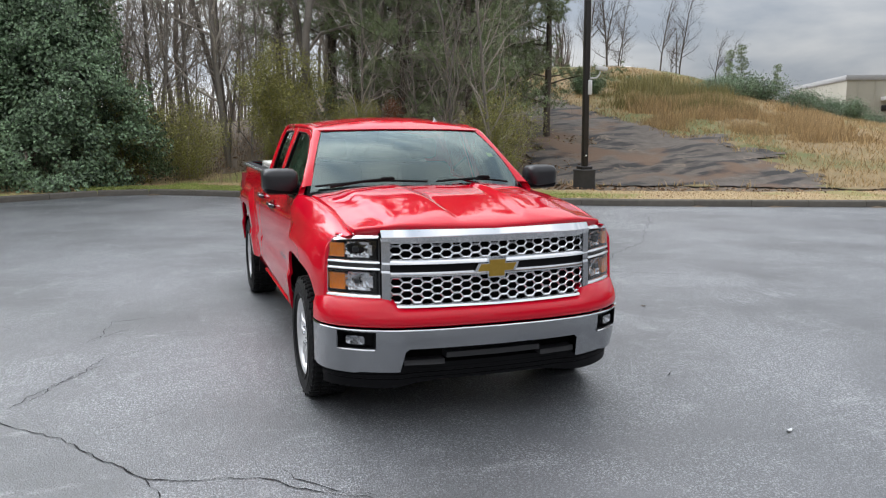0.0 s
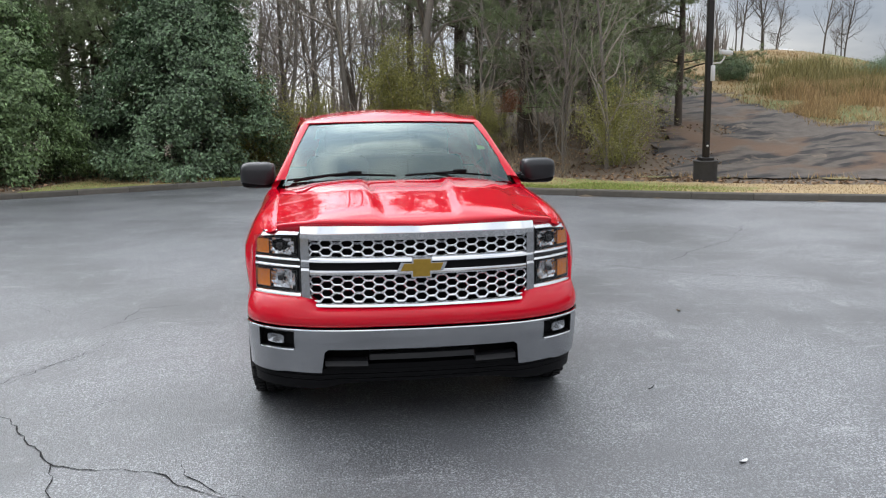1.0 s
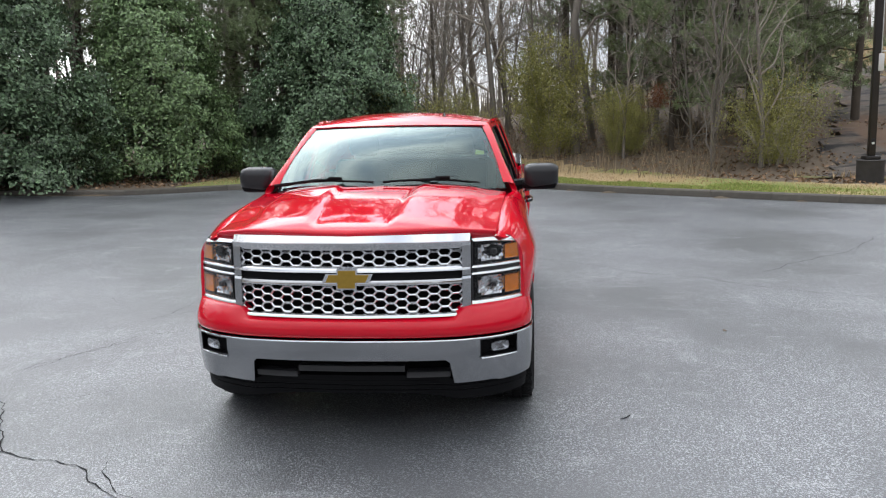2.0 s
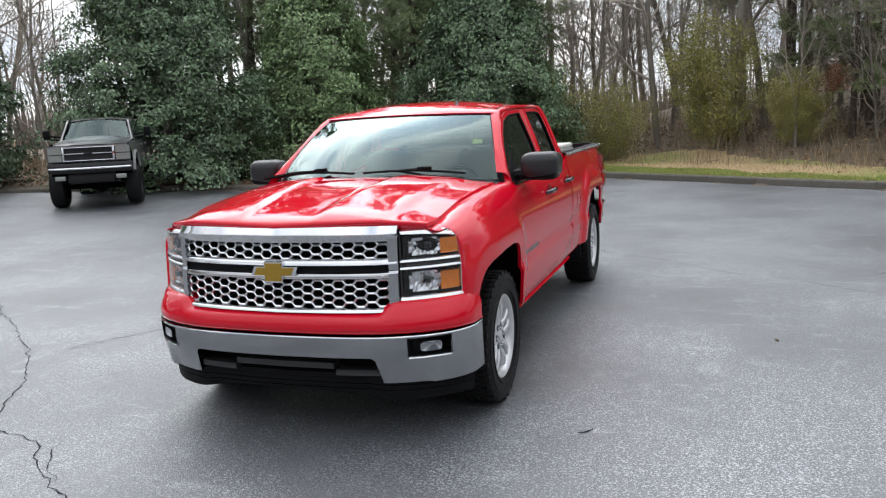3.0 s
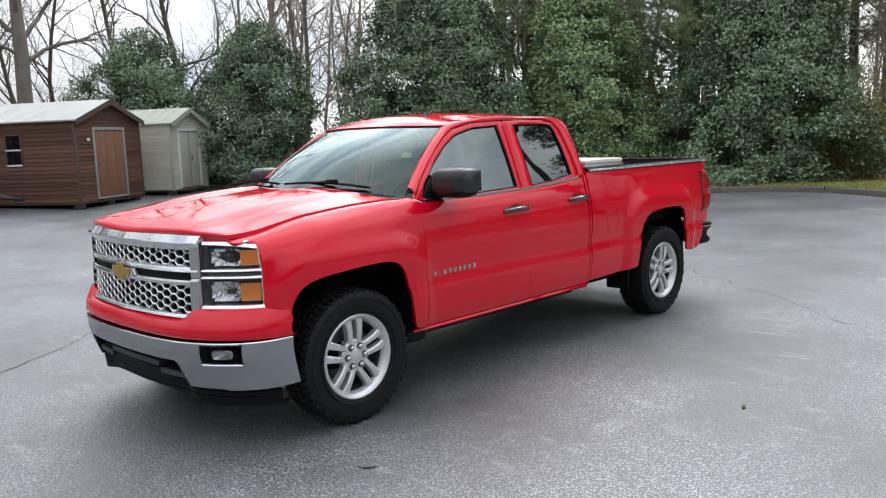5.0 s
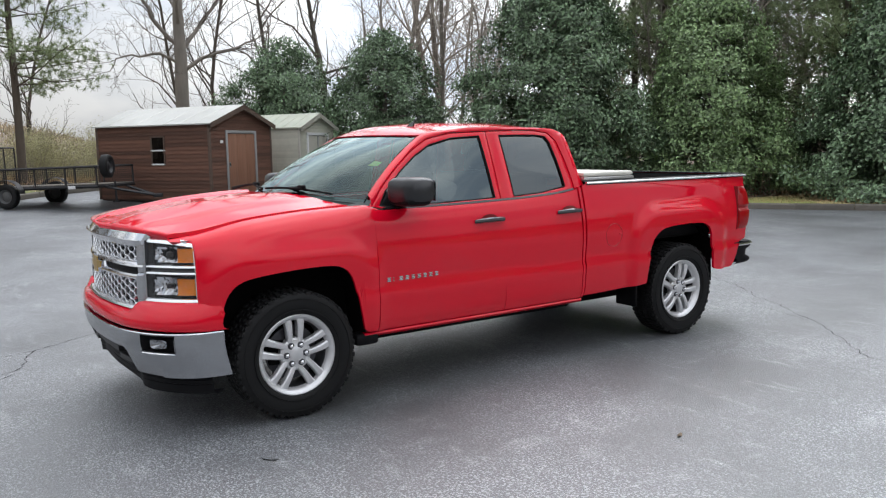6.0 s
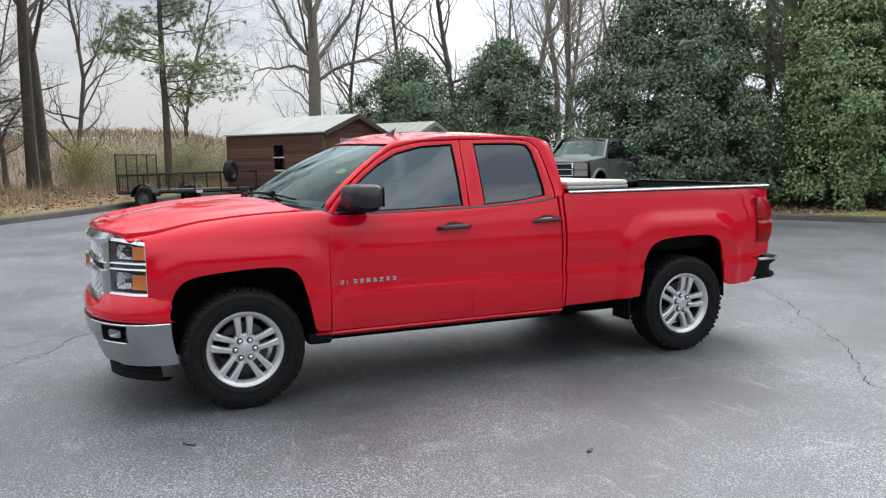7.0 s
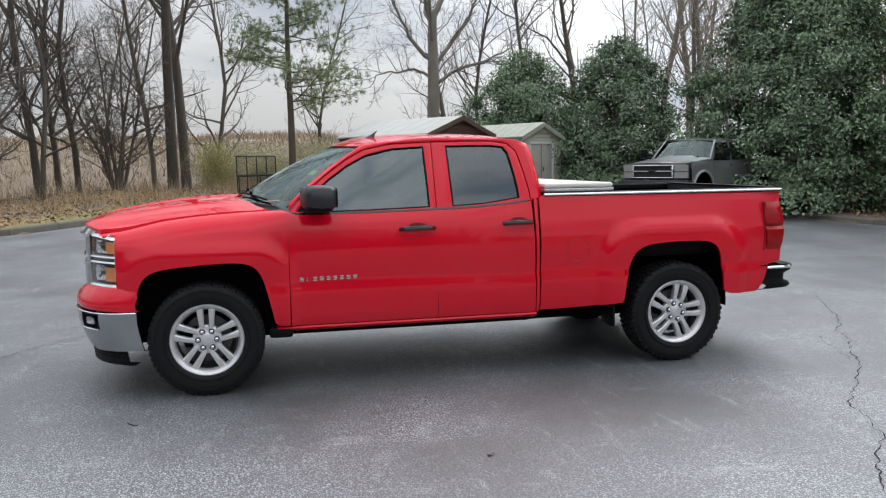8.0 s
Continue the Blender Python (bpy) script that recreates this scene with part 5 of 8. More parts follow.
    for x, y in refine([(0.0, 4.80), (0.5, 4.795), (0.80, 4.77), (0.93, 4.73), (0.985, 4.62), (0.99, 4.46)], 25):
        rb.append([(x, y - 0.10, 0.735), (x, y - 0.03, 0.745), (x, y, 0.735), (x * 0.998, y + 0.004, 0.695), (x * 0.985, y - 0.05, 0.66), (x * 0.985, y - 0.055, 0.61), (x * 0.995, y - 0.01, 0.585), (x * 0.995, y, 0.565), (x * 0.985, y - 0.02, 0.545), (x * 0.95, y - 0.14, 0.53)])
    full = [[(-x, y, z) for x, y, z in r] for r in rb[:0:-1]] + rb
    bo = part("rear_bumper", Geo().grid(full), BLACK, T, "black rear step bumper with bright top", angle=40)
    tp = [(x, y + 0.003, 0.722) for x, y, z in [r[2] for r in rb]]
    part("bumper_bright_strip", Geo().tube([(-x, y, z) for x, y, z in tp[:0:-1]] + tp, 0.014, 6), CHROME, bo)
    part("hitch", Geo().box(-0.06, 0.06, 4.45, 4.66, 0.48, 0.54, 0.01), DARK, T)


def build_tool_box():
    """A crossover box of tread plate with a white lid, across the front of the bed."""
    B = thing("tool_box", "tread-plate metal tool box with white lid across the cargo bed", "tool box", pose(0, 2.84, 1.381))
    part("box_body", Geo().box(-0.84, 0.84, -0.27, 0.27, -0.36, 0.0, 0.01), TREAD_PLATE, B)
    part("box_rim", Geo().box(-0.905, 0.905, -0.29, 0.29, 0.0, 0.028, 0.006), TREAD_PLATE, B, "bright tread plate rim")
    part("lid", Geo().box(-0.90, 0.90, -0.288, 0.288, 0.030, 0.068, 0.015), TOOL_WHITE, B, "weathered white lid")
    for s in (-1, 1):
        part("latch", Geo().box(s * 0.5 - 0.05, s * 0.5 + 0.05, 0.285, 0.30, 0.0, 0.06, 0.006), CHROME, B)
    g = Geo()
    for k in range(26):
        for e, y in ((0, -0.27 + k * 0.0212),):
            g.box(0.903, 0.909, y, y + 0.012, 0.004 + 0.010 * (k % 2), 0.012 + 0.010 * (k % 2), 0.002)
    part("tread_pattern", g, TREAD_PLATE, B)


truck = build_truck()
build_nose(truck)
build_tool_box()
# ---------- sheds, trailer, older pickup, lamp post, far building ----------
SHED_WOOD = material("brown_stained_siding", (0.125, 0.058, 0.037), 0.75, 0.0, 0.4, 5.0, 0.5, 40.0, rand=0.34, stretch=(0.4, 0.4, 5.0))
SHED_DOOR = material("red_brown_plywood_door", (0.24, 0.112, 0.066), 0.7, 0.0, 0.30, 4.0, 0.35, 40.0, stretch=(5.0, 5.0, 0.35))
SHED_TRIM = material("weathered_brown_trim", (0.10, 0.066, 0.048), 0.75, 0.0, 0.25, 8.0, 0.3, 50.0)
CREAM = material("cream_vinyl_siding", (0.56, 0.55, 0.46), 0.6, 0.0, 0.12, 4.0, 0.15, 40.0, stain=0.15, rand=0.06)
CREAM_DOOR = material("cream_painted_doors", (0.46, 0.44, 0.38), 0.6, 0.0, 0.12, 4.0, 0.1, 30.0, stain=0.12)
ROOF_TIN = material("pale_metal_roof", (0.52, 0.52, 0.49), 0.42, 0.4, 0.12, 2.0, 0.1, 20.0, stain=0.15)
ROOF_CREAM = material("pale_green_shed_roof", (0.44, 0.46, 0.38), 0.6, 0.1, 0.12, 3.0, stain=0.15)
STEEL_BLACK = material("black_painted_steel", (0.020, 0.020, 0.022), 0.5, 0.3, 0.3, 15.0, 0.2, 80.0)
HUB_GREY = material("dull_steel_wheel", (0.09, 0.09, 0.09), 0.6, 0.3, 0.2, 20.0)
DECK = material("weathered_deck_boards", (0.17, 0.15, 0.125), 0.85, 0.0, 0.25, 6.0, 0.4, 40.0)
PEWTER = material("pewter_grey_paint", (0.22, 0.22, 0.225), 0.30, 0.4, 0.08, 3.0, coat=0.7)
TAN_PLASTIC = material("silver_grey_trim", (0.34, 0.34, 0.34), 0.45, 0.2, 0.1, 10.0)
HEAD_OLD = material("hazed_headlamp", (0.36, 0.38, 0.36), 0.25, 0.3, 0.15, 12.0)
BRONZE = material("dark_bronze_pole", (0.035, 0.031, 0.030), 0.45, 0.3, 0.15, 6.0)
CONC_DARK = material("dark_painted_concrete", (0.055, 0.052, 0.050), 0.8, 0.0, 0.3, 8.0, 0.4, 40.0)
WHITE_BOX = material("white_enamel", (0.72, 0.72, 0.72), 0.4, 0.0, 0.05, 5.0)
BUILDING = material("beige_metal_cladding", (0.42, 0.40, 0.33), 0.6, 0.1, 0.08, 0.6, stain=0.08)
WINDOW_DARK = glass("shed_window_glass", (0.10, 0.11, 0.12))


def shed_frame(o, z):
    a, b = (-0.849, -0.528), (-0.528, 0.849)
    return Matrix(((b[0], a[0], 0, o[0]), (b[1], a[1], 0, o[1]), (0, 0, 1, z), (0, 0, 0, 1)))


def lap_wall(parent, name, p0, p1, z0, z1, mat, gable=None, step=0.14, holes=(), back=0.05, out=None):
    """Lapped siding boards between two ground points; gable: extra height in the middle."""
    ax, ay, bx, by = *p0, *p1
    l = math.hypot(bx - ax, by - ay)
    ux, uy = (bx - ax) / l, (by - ay) / l
    nx, ny = out
    z = z0
    while z < z1 + (gable or 0) - 0.02:
        zt = min(z + step, z1 + (gable or 0))
        segs = [(0.0, l)]
        if z >= z1 - 0.01 and gable:
            k = min(1.0, (z - z1) / gable)
            segs = [(l / 2 * k, l - l / 2 * k)]
        for h0, h1, hz0, hz1 in holes:
            if z + step * 0.5 > hz0 and z + step * 0.5 < hz1:
                segs = [q for s0, s1 in segs for q in ((s0, min(s1, h0)), (max(s0, h1), s1)) if q[1] - q[0] > 0.02]
        for s0, s1 in segs:
            g = Geo()
            k1 = 0.0
            if gable and zt > z1:
                k1 = l / 2 * (zt - max(z, z1)) / gable if z >= z1 - 0.01 else 0.0
            rows = []
            for s, e in ((s0, k1), (s1, -k1)):
                q = [(s, 0.018, z), (s, 0.020, z + 0.012), (s + e, 0.004, zt + 0.004), (s + e, -back, zt + 0.004), (s, -back, z)]
                rows.append([(ax + ux * t + nx * d, ay + uy * t + ny * d, w) for t, d, w in q])
            g.grid(rows, wrap_v=True)
            g.f.append((4, 3, 2, 1, 0))
            g.f.append((5, 6, 7, 8, 9))
            part("siding_board", g, mat, parent)
        z += step


def build_shed(o, z, w, d, hw, hg, siding, trim, roof_mat, door, label, window=False, name="shed", step=0.14):
    S = thing(name, label, "shed", shed_frame(o, z))
    wall = thing("wall", "", "")
    wall.parent = S
    f0 = 0.12
    dx0, dx1, dz1 = door
    lap_wall(wall, "front", (0, 0), (w, 0), f0, hw, siding, hg, step, holes=((dx0, dx1, f0 - 0.1, dz1),), out=(0, -1))
    win = ((d * 0.38, d * 0.38 + 0.50, 1.05, 1.85),) if window else ()
    lap_wall(wall, "left", (0, d), (0, 0), f0, hw, siding, None, step, holes=((d - win[0][1], d - win[0][0], win[0][2], win[0][3]),) if window else (), out=(-1, 0))
    lap_wall(wall, "right", (w, 0), (w, d), f0, hw, siding, None, step, out=(1, 0))
    part("back_wall", Geo().box(0.0, w, d - 0.05, d, f0, hw).poly([(0, d, hw), (w, d, hw), (w / 2, d, hw + hg)]), siding, S)
    part("sheathing", Geo().box(0.06, w - 0.06, 0.06, d - 0.06, f0, hw - 0.01), SHED_TRIM if not window else STEEL_BLACK, S) if not window else None
    part("floor_frame", Geo().box(0.02, w - 0.02, 0.02, d - 0.02, 0.06, f0, 0.01), SHED_TRIM, S)
    for x in (0.15, w / 2, w - 0.15):
        for y in (0.15, d - 0.2):
            part("foundation_block", Geo().box(x - 0.1, x + 0.1, y - 0.1, y + 0.1, -0.06, 0.065, 0.01), CONC_DARK, S)
    for x, y in ((0, 0), (w, 0), (0, d), (w, d)):
        part("corner_board", Geo().box(x - 0.035, x + 0.035, y - 0.035, y + 0.035, f0 - 0.03, hw + 0.01, 0.006), trim, S)
    # roof
    e, th = 0.10, 0.035
    for s in (0, 1):
        xs = (-e, w / 2) if s == 0 else (w + e, w / 2)
        zs = (hw - e * hg / (w / 2) + 0.03, hw + hg + 0.03)
        r = Geo().grid([[(xs[0], y, zs[0]), (xs[1], y, zs[1]), (xs[1], y, zs[1] + th), (xs[0], y, zs[0] + th)] for y in (-0.14, d + 0.1)], wrap_v=True)
        r.f.append((0, 1, 2, 3))
        r.f.append((7, 6, 5, 4))
        rp = part("roof_slope", r, roof_mat, S, smooth=False)
        for k in range(1, 8):
            y = -0.14 + (d + 0.24) * k / 8
            part("roof_seam", Geo().tube([(xs[0], y, zs[0] + th + 0.004), (xs[1], y, zs[1] + th + 0.004)], 0.010, 4), roof_mat, rp)
        part("barge_board", Geo().grid([[(xs[0], -0.15, zs[0] - 0.10), (xs[0], -0.15, zs[0] + th), (xs[0], -0.125, zs[0] + th), (xs[0], -0.125, zs[0] - 0.10)], [(xs[1], -0.15, zs[1] - 0.10), (xs[1], -0.15, zs[1] + th), (xs[1], -0.125, zs[1] + th), (xs[1], -0.125, zs[1] - 0.10)]], wrap_v=True), trim, S, smooth=False)
    return S


def build_brown_shed():
    w, d, hw, hg = 2.72, 3.95, 2.12, 0.50
    S = build_shed((-15.62, 5.13), lot_z(-16.5, 5.0) + 0.04, w, d, hw, hg, SHED_WOOD, SHED_TRIM, ROOF_TIN, (0.67, 2.01, 1.95), "brown wooden shed with pale metal roof and one door", True, step=0.102)
    D = thing("door", "", "")
    D.parent = S
    tagged(D, "red-brown plywood door")
    for k in range(3):
        x0 = 0.74 + k * 0.400
        part("door_panel", Geo().box(x0, x0 + 0.396, -0.02, 0.02, 0.20, 1.88, 0.006), SHED_DOOR, D)
    for x0, x1, z0, z1 in ((0.66, 0.735, 0.14, 1.97), (1.945, 2.02, 0.14, 1.97), (0.735, 1.945, 1.89, 1.97), (0.735, 1.945, 0.14, 0.195)):
        part("door_trim", Geo().box(x0, x1, -0.035, 0.02, z0, z1, 0.006), TAN_PLASTIC, D)
    part("door_latch", Geo().box(0.755, 0.795, -0.06, -0.02, 0.98, 1.10, 0.008), CHROME, D)
    part("door_sign", Geo().box(0.42, 0.54, -0.03, -0.02, 1.62, 1.70, 0.003), WHITE_BOX, S)
    # window in the long wall
    W = thing("window", "", "")
    W.parent = S
    y0, y1, z0, z1 = d * 0.38, d * 0.38 + 0.50, 1.05, 1.85
    for a, b, c, e in ((y0, y0 + 0.045, z0, z1), (y1 - 0.045, y1, z0, z1), (y0, y1, z1 - 0.045, z1), (y0, y1, z0, z0 + 0.045), (y0, y1, (z0 + z1) / 2 - 0.02, (z0 + z1) / 2 + 0.02)):
        part("window_frame", Geo().box(-0.035, 0.02, a, b, c, e, 0.004), WHITE_BOX if b - a > 0.3 and c < z1 - 0.1 else SHED_TRIM, W)
    part("pane", Geo().poly([(-0.008, y0 + 0.04, z0 + 0.04), (-0.008, y1 - 0.04, z0 + 0.04), (-0.008, y1 - 0.04, z1 - 0.04), (-0.008, y0 + 0.04, z1 - 0.04)]), WINDOW_DARK, W, smooth=False)


def build_cream_shed():
    w, d, hw, hg = 2.0, 2.5, 2.03, 0.42
    S = build_shed((-17.30, 8.50), lot_z(-18.0, 8.5) + 0.02, w, d, hw, hg, CREAM, CREAM_DOOR, ROOF_CREAM, (0.40, 1.60, 1.86), "cream vinyl shed with double doors beside the brown shed", False, step=0.10)
    D = thing("double_door", "", "")
    D.parent = S
    for x0 in (0.45, 1.005):
        lf = part("door_leaf", Geo().box(x0, x0 + 0.545, -0.025, 0.02, 0.16, 1.80, 0.008), CREAM_DOOR, D)
    part("door_gap_trim", Geo().box(0.975, 1.025, -0.045, -0.02, 0.16, 1.80, 0.006), TAN_PLASTIC, D)
    part("door_handle", Geo().tube([(1.06, -0.03, 0.95), (1.06, -0.07, 0.97), (1.06, -0.07, 1.07), (1.06, -0.03, 1.09)], 0.010, 6), STEEL_BLACK, D)
    for x0, x1 in ((0.37, 0.45), (1.55, 1.63)):
        part("door_trim", Geo().box(x0, x1, -0.05, 0.0, 0.10, 1.90, 0.008), WHITE_BOX, D)
    part("door_head", Geo().box(0.37, 1.63, -0.05, 0.0, 1.81, 1.90, 0.008), WHITE_BOX, D)
    part("sill", Geo().box(0.37, 1.63, -0.06, 0.02, 0.06, 0.155, 0.01), SHED_TRIM, D)


def simple_wheel(parent, x, y, z, r, w, rim, name="wheel", hub_x=0.0):
    W = thing(name, "", "")
    W.parent = parent
    W.matrix_basis = pose(x, y, z)
    h = w / 2
    part("tyre", Geo().lathe_x([(-h * 0.8, r * 0.56), (-h, r * 0.66), (-h, r * 0.86), (-h * 0.8, r * 0.97), (0, r), (h * 0.8, r * 0.97), (h, r * 0.86), (h, r * 0.66), (h * 0.8, r * 0.56)], 36, close=True), RUBBER, W)
    R = part("rim", Geo().lathe_x([(-h * 0.7, 0.0), (-h * 0.7, r * 0.2), (-h * 0.3, r * 0.42), (-h * 0.85, r * 0.57), (h * 0.85, r * 0.57), (h * 0.3, r * 0.42), (h * 0.7, r * 0.2), (h * 0.7, 0.0)], 30), rim, W)
    return W


def build_trailer():
    """Open utility trailer with a mesh ramp gate at its rear, tongue lowered to the ground."""
    T = thing("utility_trailer", "black steel utility trailer with ramp gate and spare wheel", "trailer", pose(-17.97, 1.73, lot_z(-17.97, 1.73) + 0.015, 0, 0, 47.1) @ pose(0, 0, 0, 0, -1.3, 0))
    L, W, zf, zr = 3.46, 1.76, 0.50, 1.0

    def bar(name, p, q, r=0.025):
        part(name, Geo().tube([p, q], r, 4), STEEL_BLACK, T)
    for y in (-W / 2, W / 2):
        bar("top_rail", (-1.73, y, zr), (1.73, y, zr), 0.032)
        bar("floor_rail", (-1.73, y, zf), (1.73, y, zf), 0.045)
        for k in range(5):
            x = -1.70 + k * 0.855
            bar("rail_post", (x, y, zf), (x, y, zr), 0.028)
        mesh = Geo()
        for k in range(60):
            x = -1.70 + k * 0.0572
            mesh.tube([(x, y, zf), (x, y, zr)], 0.004, 3, False)
        for k in range(9):
            mesh.tube([(-1.70, y, zf + 0.055 * k), (1.71, y, zf + 0.055 * k)], 0.004, 3, False)
        part("side_mesh", mesh, STEEL_BLACK, T, fix=False)
        rows = [[(-0.70 + 0.44 * math.cos(a), y + s * 0.0 + math.copysign(o, y), 0.32 + 0.42 * math.sin(a)) for s, o in ((0, 0.02), (1, 0.24))] for a in span(0.15, math.pi - 0.15, 13)]
        part("mudguard", Geo().grid(rows), STEEL_BLACK, T)
        simple_wheel(T, 0, 0, 0, 0.32, 0.20, HUB_GREY).matrix_basis = pose(-0.70, y + math.copysign(0.14, y), 0.32, 0, 0, 90)
    for x in (-1.73, 1.73):
        bar("cross_rail", (x, -W / 2, zf), (x, W / 2, zf), 0.045)
    bar("front_rail", (1.73, -W / 2, zr), (1.73, W / 2, zr), 0.032)
    for k in range(11):
        y = -W / 2 + 0.02 + k * 0.157
        part("deck_board", Geo().box(-1.73, 1.73, y, y + 0.152, zf + 0.02, zf + 0.055, 0.004), DECK, T)
    # ramp gate
    Gt = thing("ramp_gate", "", "")
    Gt.parent = T
    zt = 1.60
    for y in span(-W / 2, W / 2, 5):
        part("gate_bar", Geo().tube([(-1.77, y, zf), (-1.77, y, zt)], 0.024, 4), STEEL_BLACK, Gt)
    for z in (zf + 0.02, zt):
        part("gate_bar", Geo().tube([(-1.77, -W / 2, z), (-1.77, W / 2, z)], 0.024, 4), STEEL_BLACK, Gt)
    gm = Geo()
    for k in range(40):
        y = -W / 2 + W * k / 39
        gm.tube([(-1.77, y, zf), (-1.77, y, zt)], 0.0035, 3, False)
    part("gate_mesh", gm, STEEL_BLACK, Gt, fix=False)
    # tongue, jack and spare
    for y in (-0.5, 0.5):
        bar("tongue", (1.7, y, zf - 0.03), (2.8, 0, 0.20), 0.035)
    part("coupler", Geo().box(2.75, 3.0, -0.05, 0.05, 0.13, 0.24, 0.02), STEEL_BLACK, T)
    part("jack", Geo().tube([(1.9, -0.35, zf + 0.10), (1.9, -0.35, 0.10)], 0.03, 8), STEEL_BLACK, T)
    part("jack_foot", Geo().box(1.83, 1.97, -0.42, -0.28, 0.06, 0.10, 0.01), STEEL_BLACK, T)
    simple_wheel(T, 0, 0, 0, 0.30, 0.20, STEEL_BLACK, "spare_wheel").matrix_basis = pose(1.86, -0.60, 1.0, 0, 0, 8)
    part("plate", Geo().box(0.95, 1.15, -W / 2 - 0.06, -W / 2 - 0.05, zf - 0.05, zf + 0.03, 0.003), WHITE_BOX, T)


def build_old_pickup():
    """Lifted older pickup in pewter grey, backed into the bushes."""
    T = thing("lifted_pickup", "pewter grey lifted older pickup truck backed into the evergreens", "pickup truck", pose(-11.45, 10.42, lot_z(-12, 10.8), 0, 0, 34) @ Matrix.Diagonal((0.90, 1.0, 0.985, 1.0)))
    up = 0.32

    def P(name, g, m, lab="", **k):
        return part(name, g, m, T, lab, **k)
    sx = lambda z: 0.965 + 0.02 * math.sin((z - 0.75) / 0.65 * math.pi)

    def side(B, top):
        rows = []
        for (y, z), (yt, zt) in zip(B, top):
            rows.append([(sx(z) - 0.02, y, z)] + [(sx(z + (zt - z) * t) - (0.05 * sstep(0.75, 1.0, t)), y + (yt - y) * t, z + (zt - z) * t) for t in span(0, 1, 8)] + [(sx(zt) - 0.09, yt, zt)])
        return Geo().grid(rows)
    arch = [(-0.62, 0.80), (-0.55, 0.82), (-0.52, 0.95), (-0.42, 1.10), (-0.25, 1.19), (0.0, 1.22), (0.25, 1.19), (0.42, 1.10), (0.52, 0.95), (0.55, 0.80), (0.62, 0.78)]
    fend = side(refine(arch, 40), [(y, 1.475 + 0.02 * sstep(-0.6, 0.6, y)) for y, z in refine(arch, 40)])
    both("fender", fend, PEWTER, T)
    for y0, y1, nm in ((0.63, 1.68, "front_door"), (1.69, 2.62, "rear_door")):
        g = side([(y, 0.80) for y in span(y0, y1, 12)], [(y, 1.50) for y in span(y0, y1, 12)])
        for s in (1, -1):
            d = part(nm, g if s > 0 else g.mirror(), PEWTER, T)
            xs = 0.985
            part("door_handle", Geo().box(*sorted((s * xs, s * (xs + 0.03))), y1 - 0.26, y1 - 0.08, 1.36, 1.40, 0.01), CHROME, d)
            wz0, wz1 = 1.51, 1.94
            q = [(y0 + (0.28 if nm == "front_door" else 0.05), wz1), (y1 - 0.05, wz1), (y1 - 0.04, wz0), (y0 + 0.05, wz0)]
            fx = lambda z: 0.915 - 0.13 * (z - 1.5) / 0.55
            part("side_window", Geo().poly([(s * (fx(z) + 0.012), y, z) for y, z in q]), PRIVACY, d, smooth=False)
    rb = [(2.66, 0.82), (2.95, 0.82), (3.05, 0.95), (3.12, 1.08), (3.25, 1.18), (3.55, 1.22), (3.8, 1.19), (3.98, 1.10), (4.08, 0.95), (4.14, 0.84), (4.5, 0.86), (4.75, 0.88)]
    both("bed_side", side(refine(rb, 44), [(y, 1.52) for y, z in refine(rb, 44)]), PEWTER, T)
    for yc in (0.0, 3.57):
        lip = [(sx(1.1) + 0.012, yc + 0.55 * math.cos(a), 0.78 + 0.46 * math.sin(a)) for a in span(0.1, math.pi - 0.1, 17)]
        both("arch_flare", Geo().tube(lip, 0.035, 6), TAN_PLASTIC, T, "silver wheel arch flare")
    hood = Geo().grid([[(s * (0.86 + 0.05 * t), -0.86 + 0.10 * abs(s) ** 3 + 1.38 * t, 1.40 + 0.15 * t ** 0.7 + (0.05 * (1 - abs(s) ** 3)) + 0.03 * (1 - sstep(0.35, 0.6, abs(s))) * sstep(0.2, 0.6, t)) for t in span(0, 1, 15)] for s in span(-1, 1, 25)])
    P("hood", hood, PEWTER, "grey hood with raised scoop", angle=60)
    # cab
    cab = Geo()
    for s in (1, -1):
        pil = []
        for (ya, za), (yb, zb) in zip(refine([(0.62, 1.50), (0.95, 1.80), (1.10, 1.94), (1.6, 1.98), (2.3, 1.97), (2.58, 1.89), (2.68, 1.50)], 30), refine([(0.52, 1.52), (0.88, 1.86), (1.06, 2.01), (1.6, 2.05), (2.35, 2.04), (2.66, 1.93), (2.76, 1.50)], 30)):
            fa, fb = 0.925 - 0.13 * (za - 1.5) / 0.55, 0.905 - 0.14 * (zb - 1.5) / 0.55
            pil.append([(s * (fa - 0.02), ya, za), (s * fa, ya, za), (s * fb, yb, zb), (s * (fb - 0.05), yb + 0.01, zb + 0.01)])
        cab.grid(pil)
        cab.box(*sorted((s * 0.70, s * 0.915)), 1.64, 1.72, 1.50, 1.56, 0.01)
        cab.grid([[(s * (0.925 - 0.13 * (z - 1.5) / 0.55), y, z) for z in span(1.50, 1.98, 5)] for y in (1.645, 1.725)])
    P("cab_frame", cab, PEWTER)
    P("roof", Geo().grid([[(s * 0.745, y + 0.10 * s * s * (1 - sstep(1.0, 1.5, y)), 2.075 - 0.05 * abs(s) ** 2.5 - 0.05 * sstep(1.4, 0.98, y) - 0.05 * sstep(2.3, 2.68, y)) for y in span(0.98, 2.68, 14)] for s in span(-1, 1, 15)]), PEWTER)
    ws = P("windscreen", Geo().grid([[(s * (0.86 - 0.12 * t), 0.44 + 0.14 * s * s + (0.98 - 0.44 + 0.0) * t, 1.565 - 0.03 * s * s + 0.45 * t) for t in span(0, 1, 6)] for s in span(-1, 1, 13)]), SCREEN)
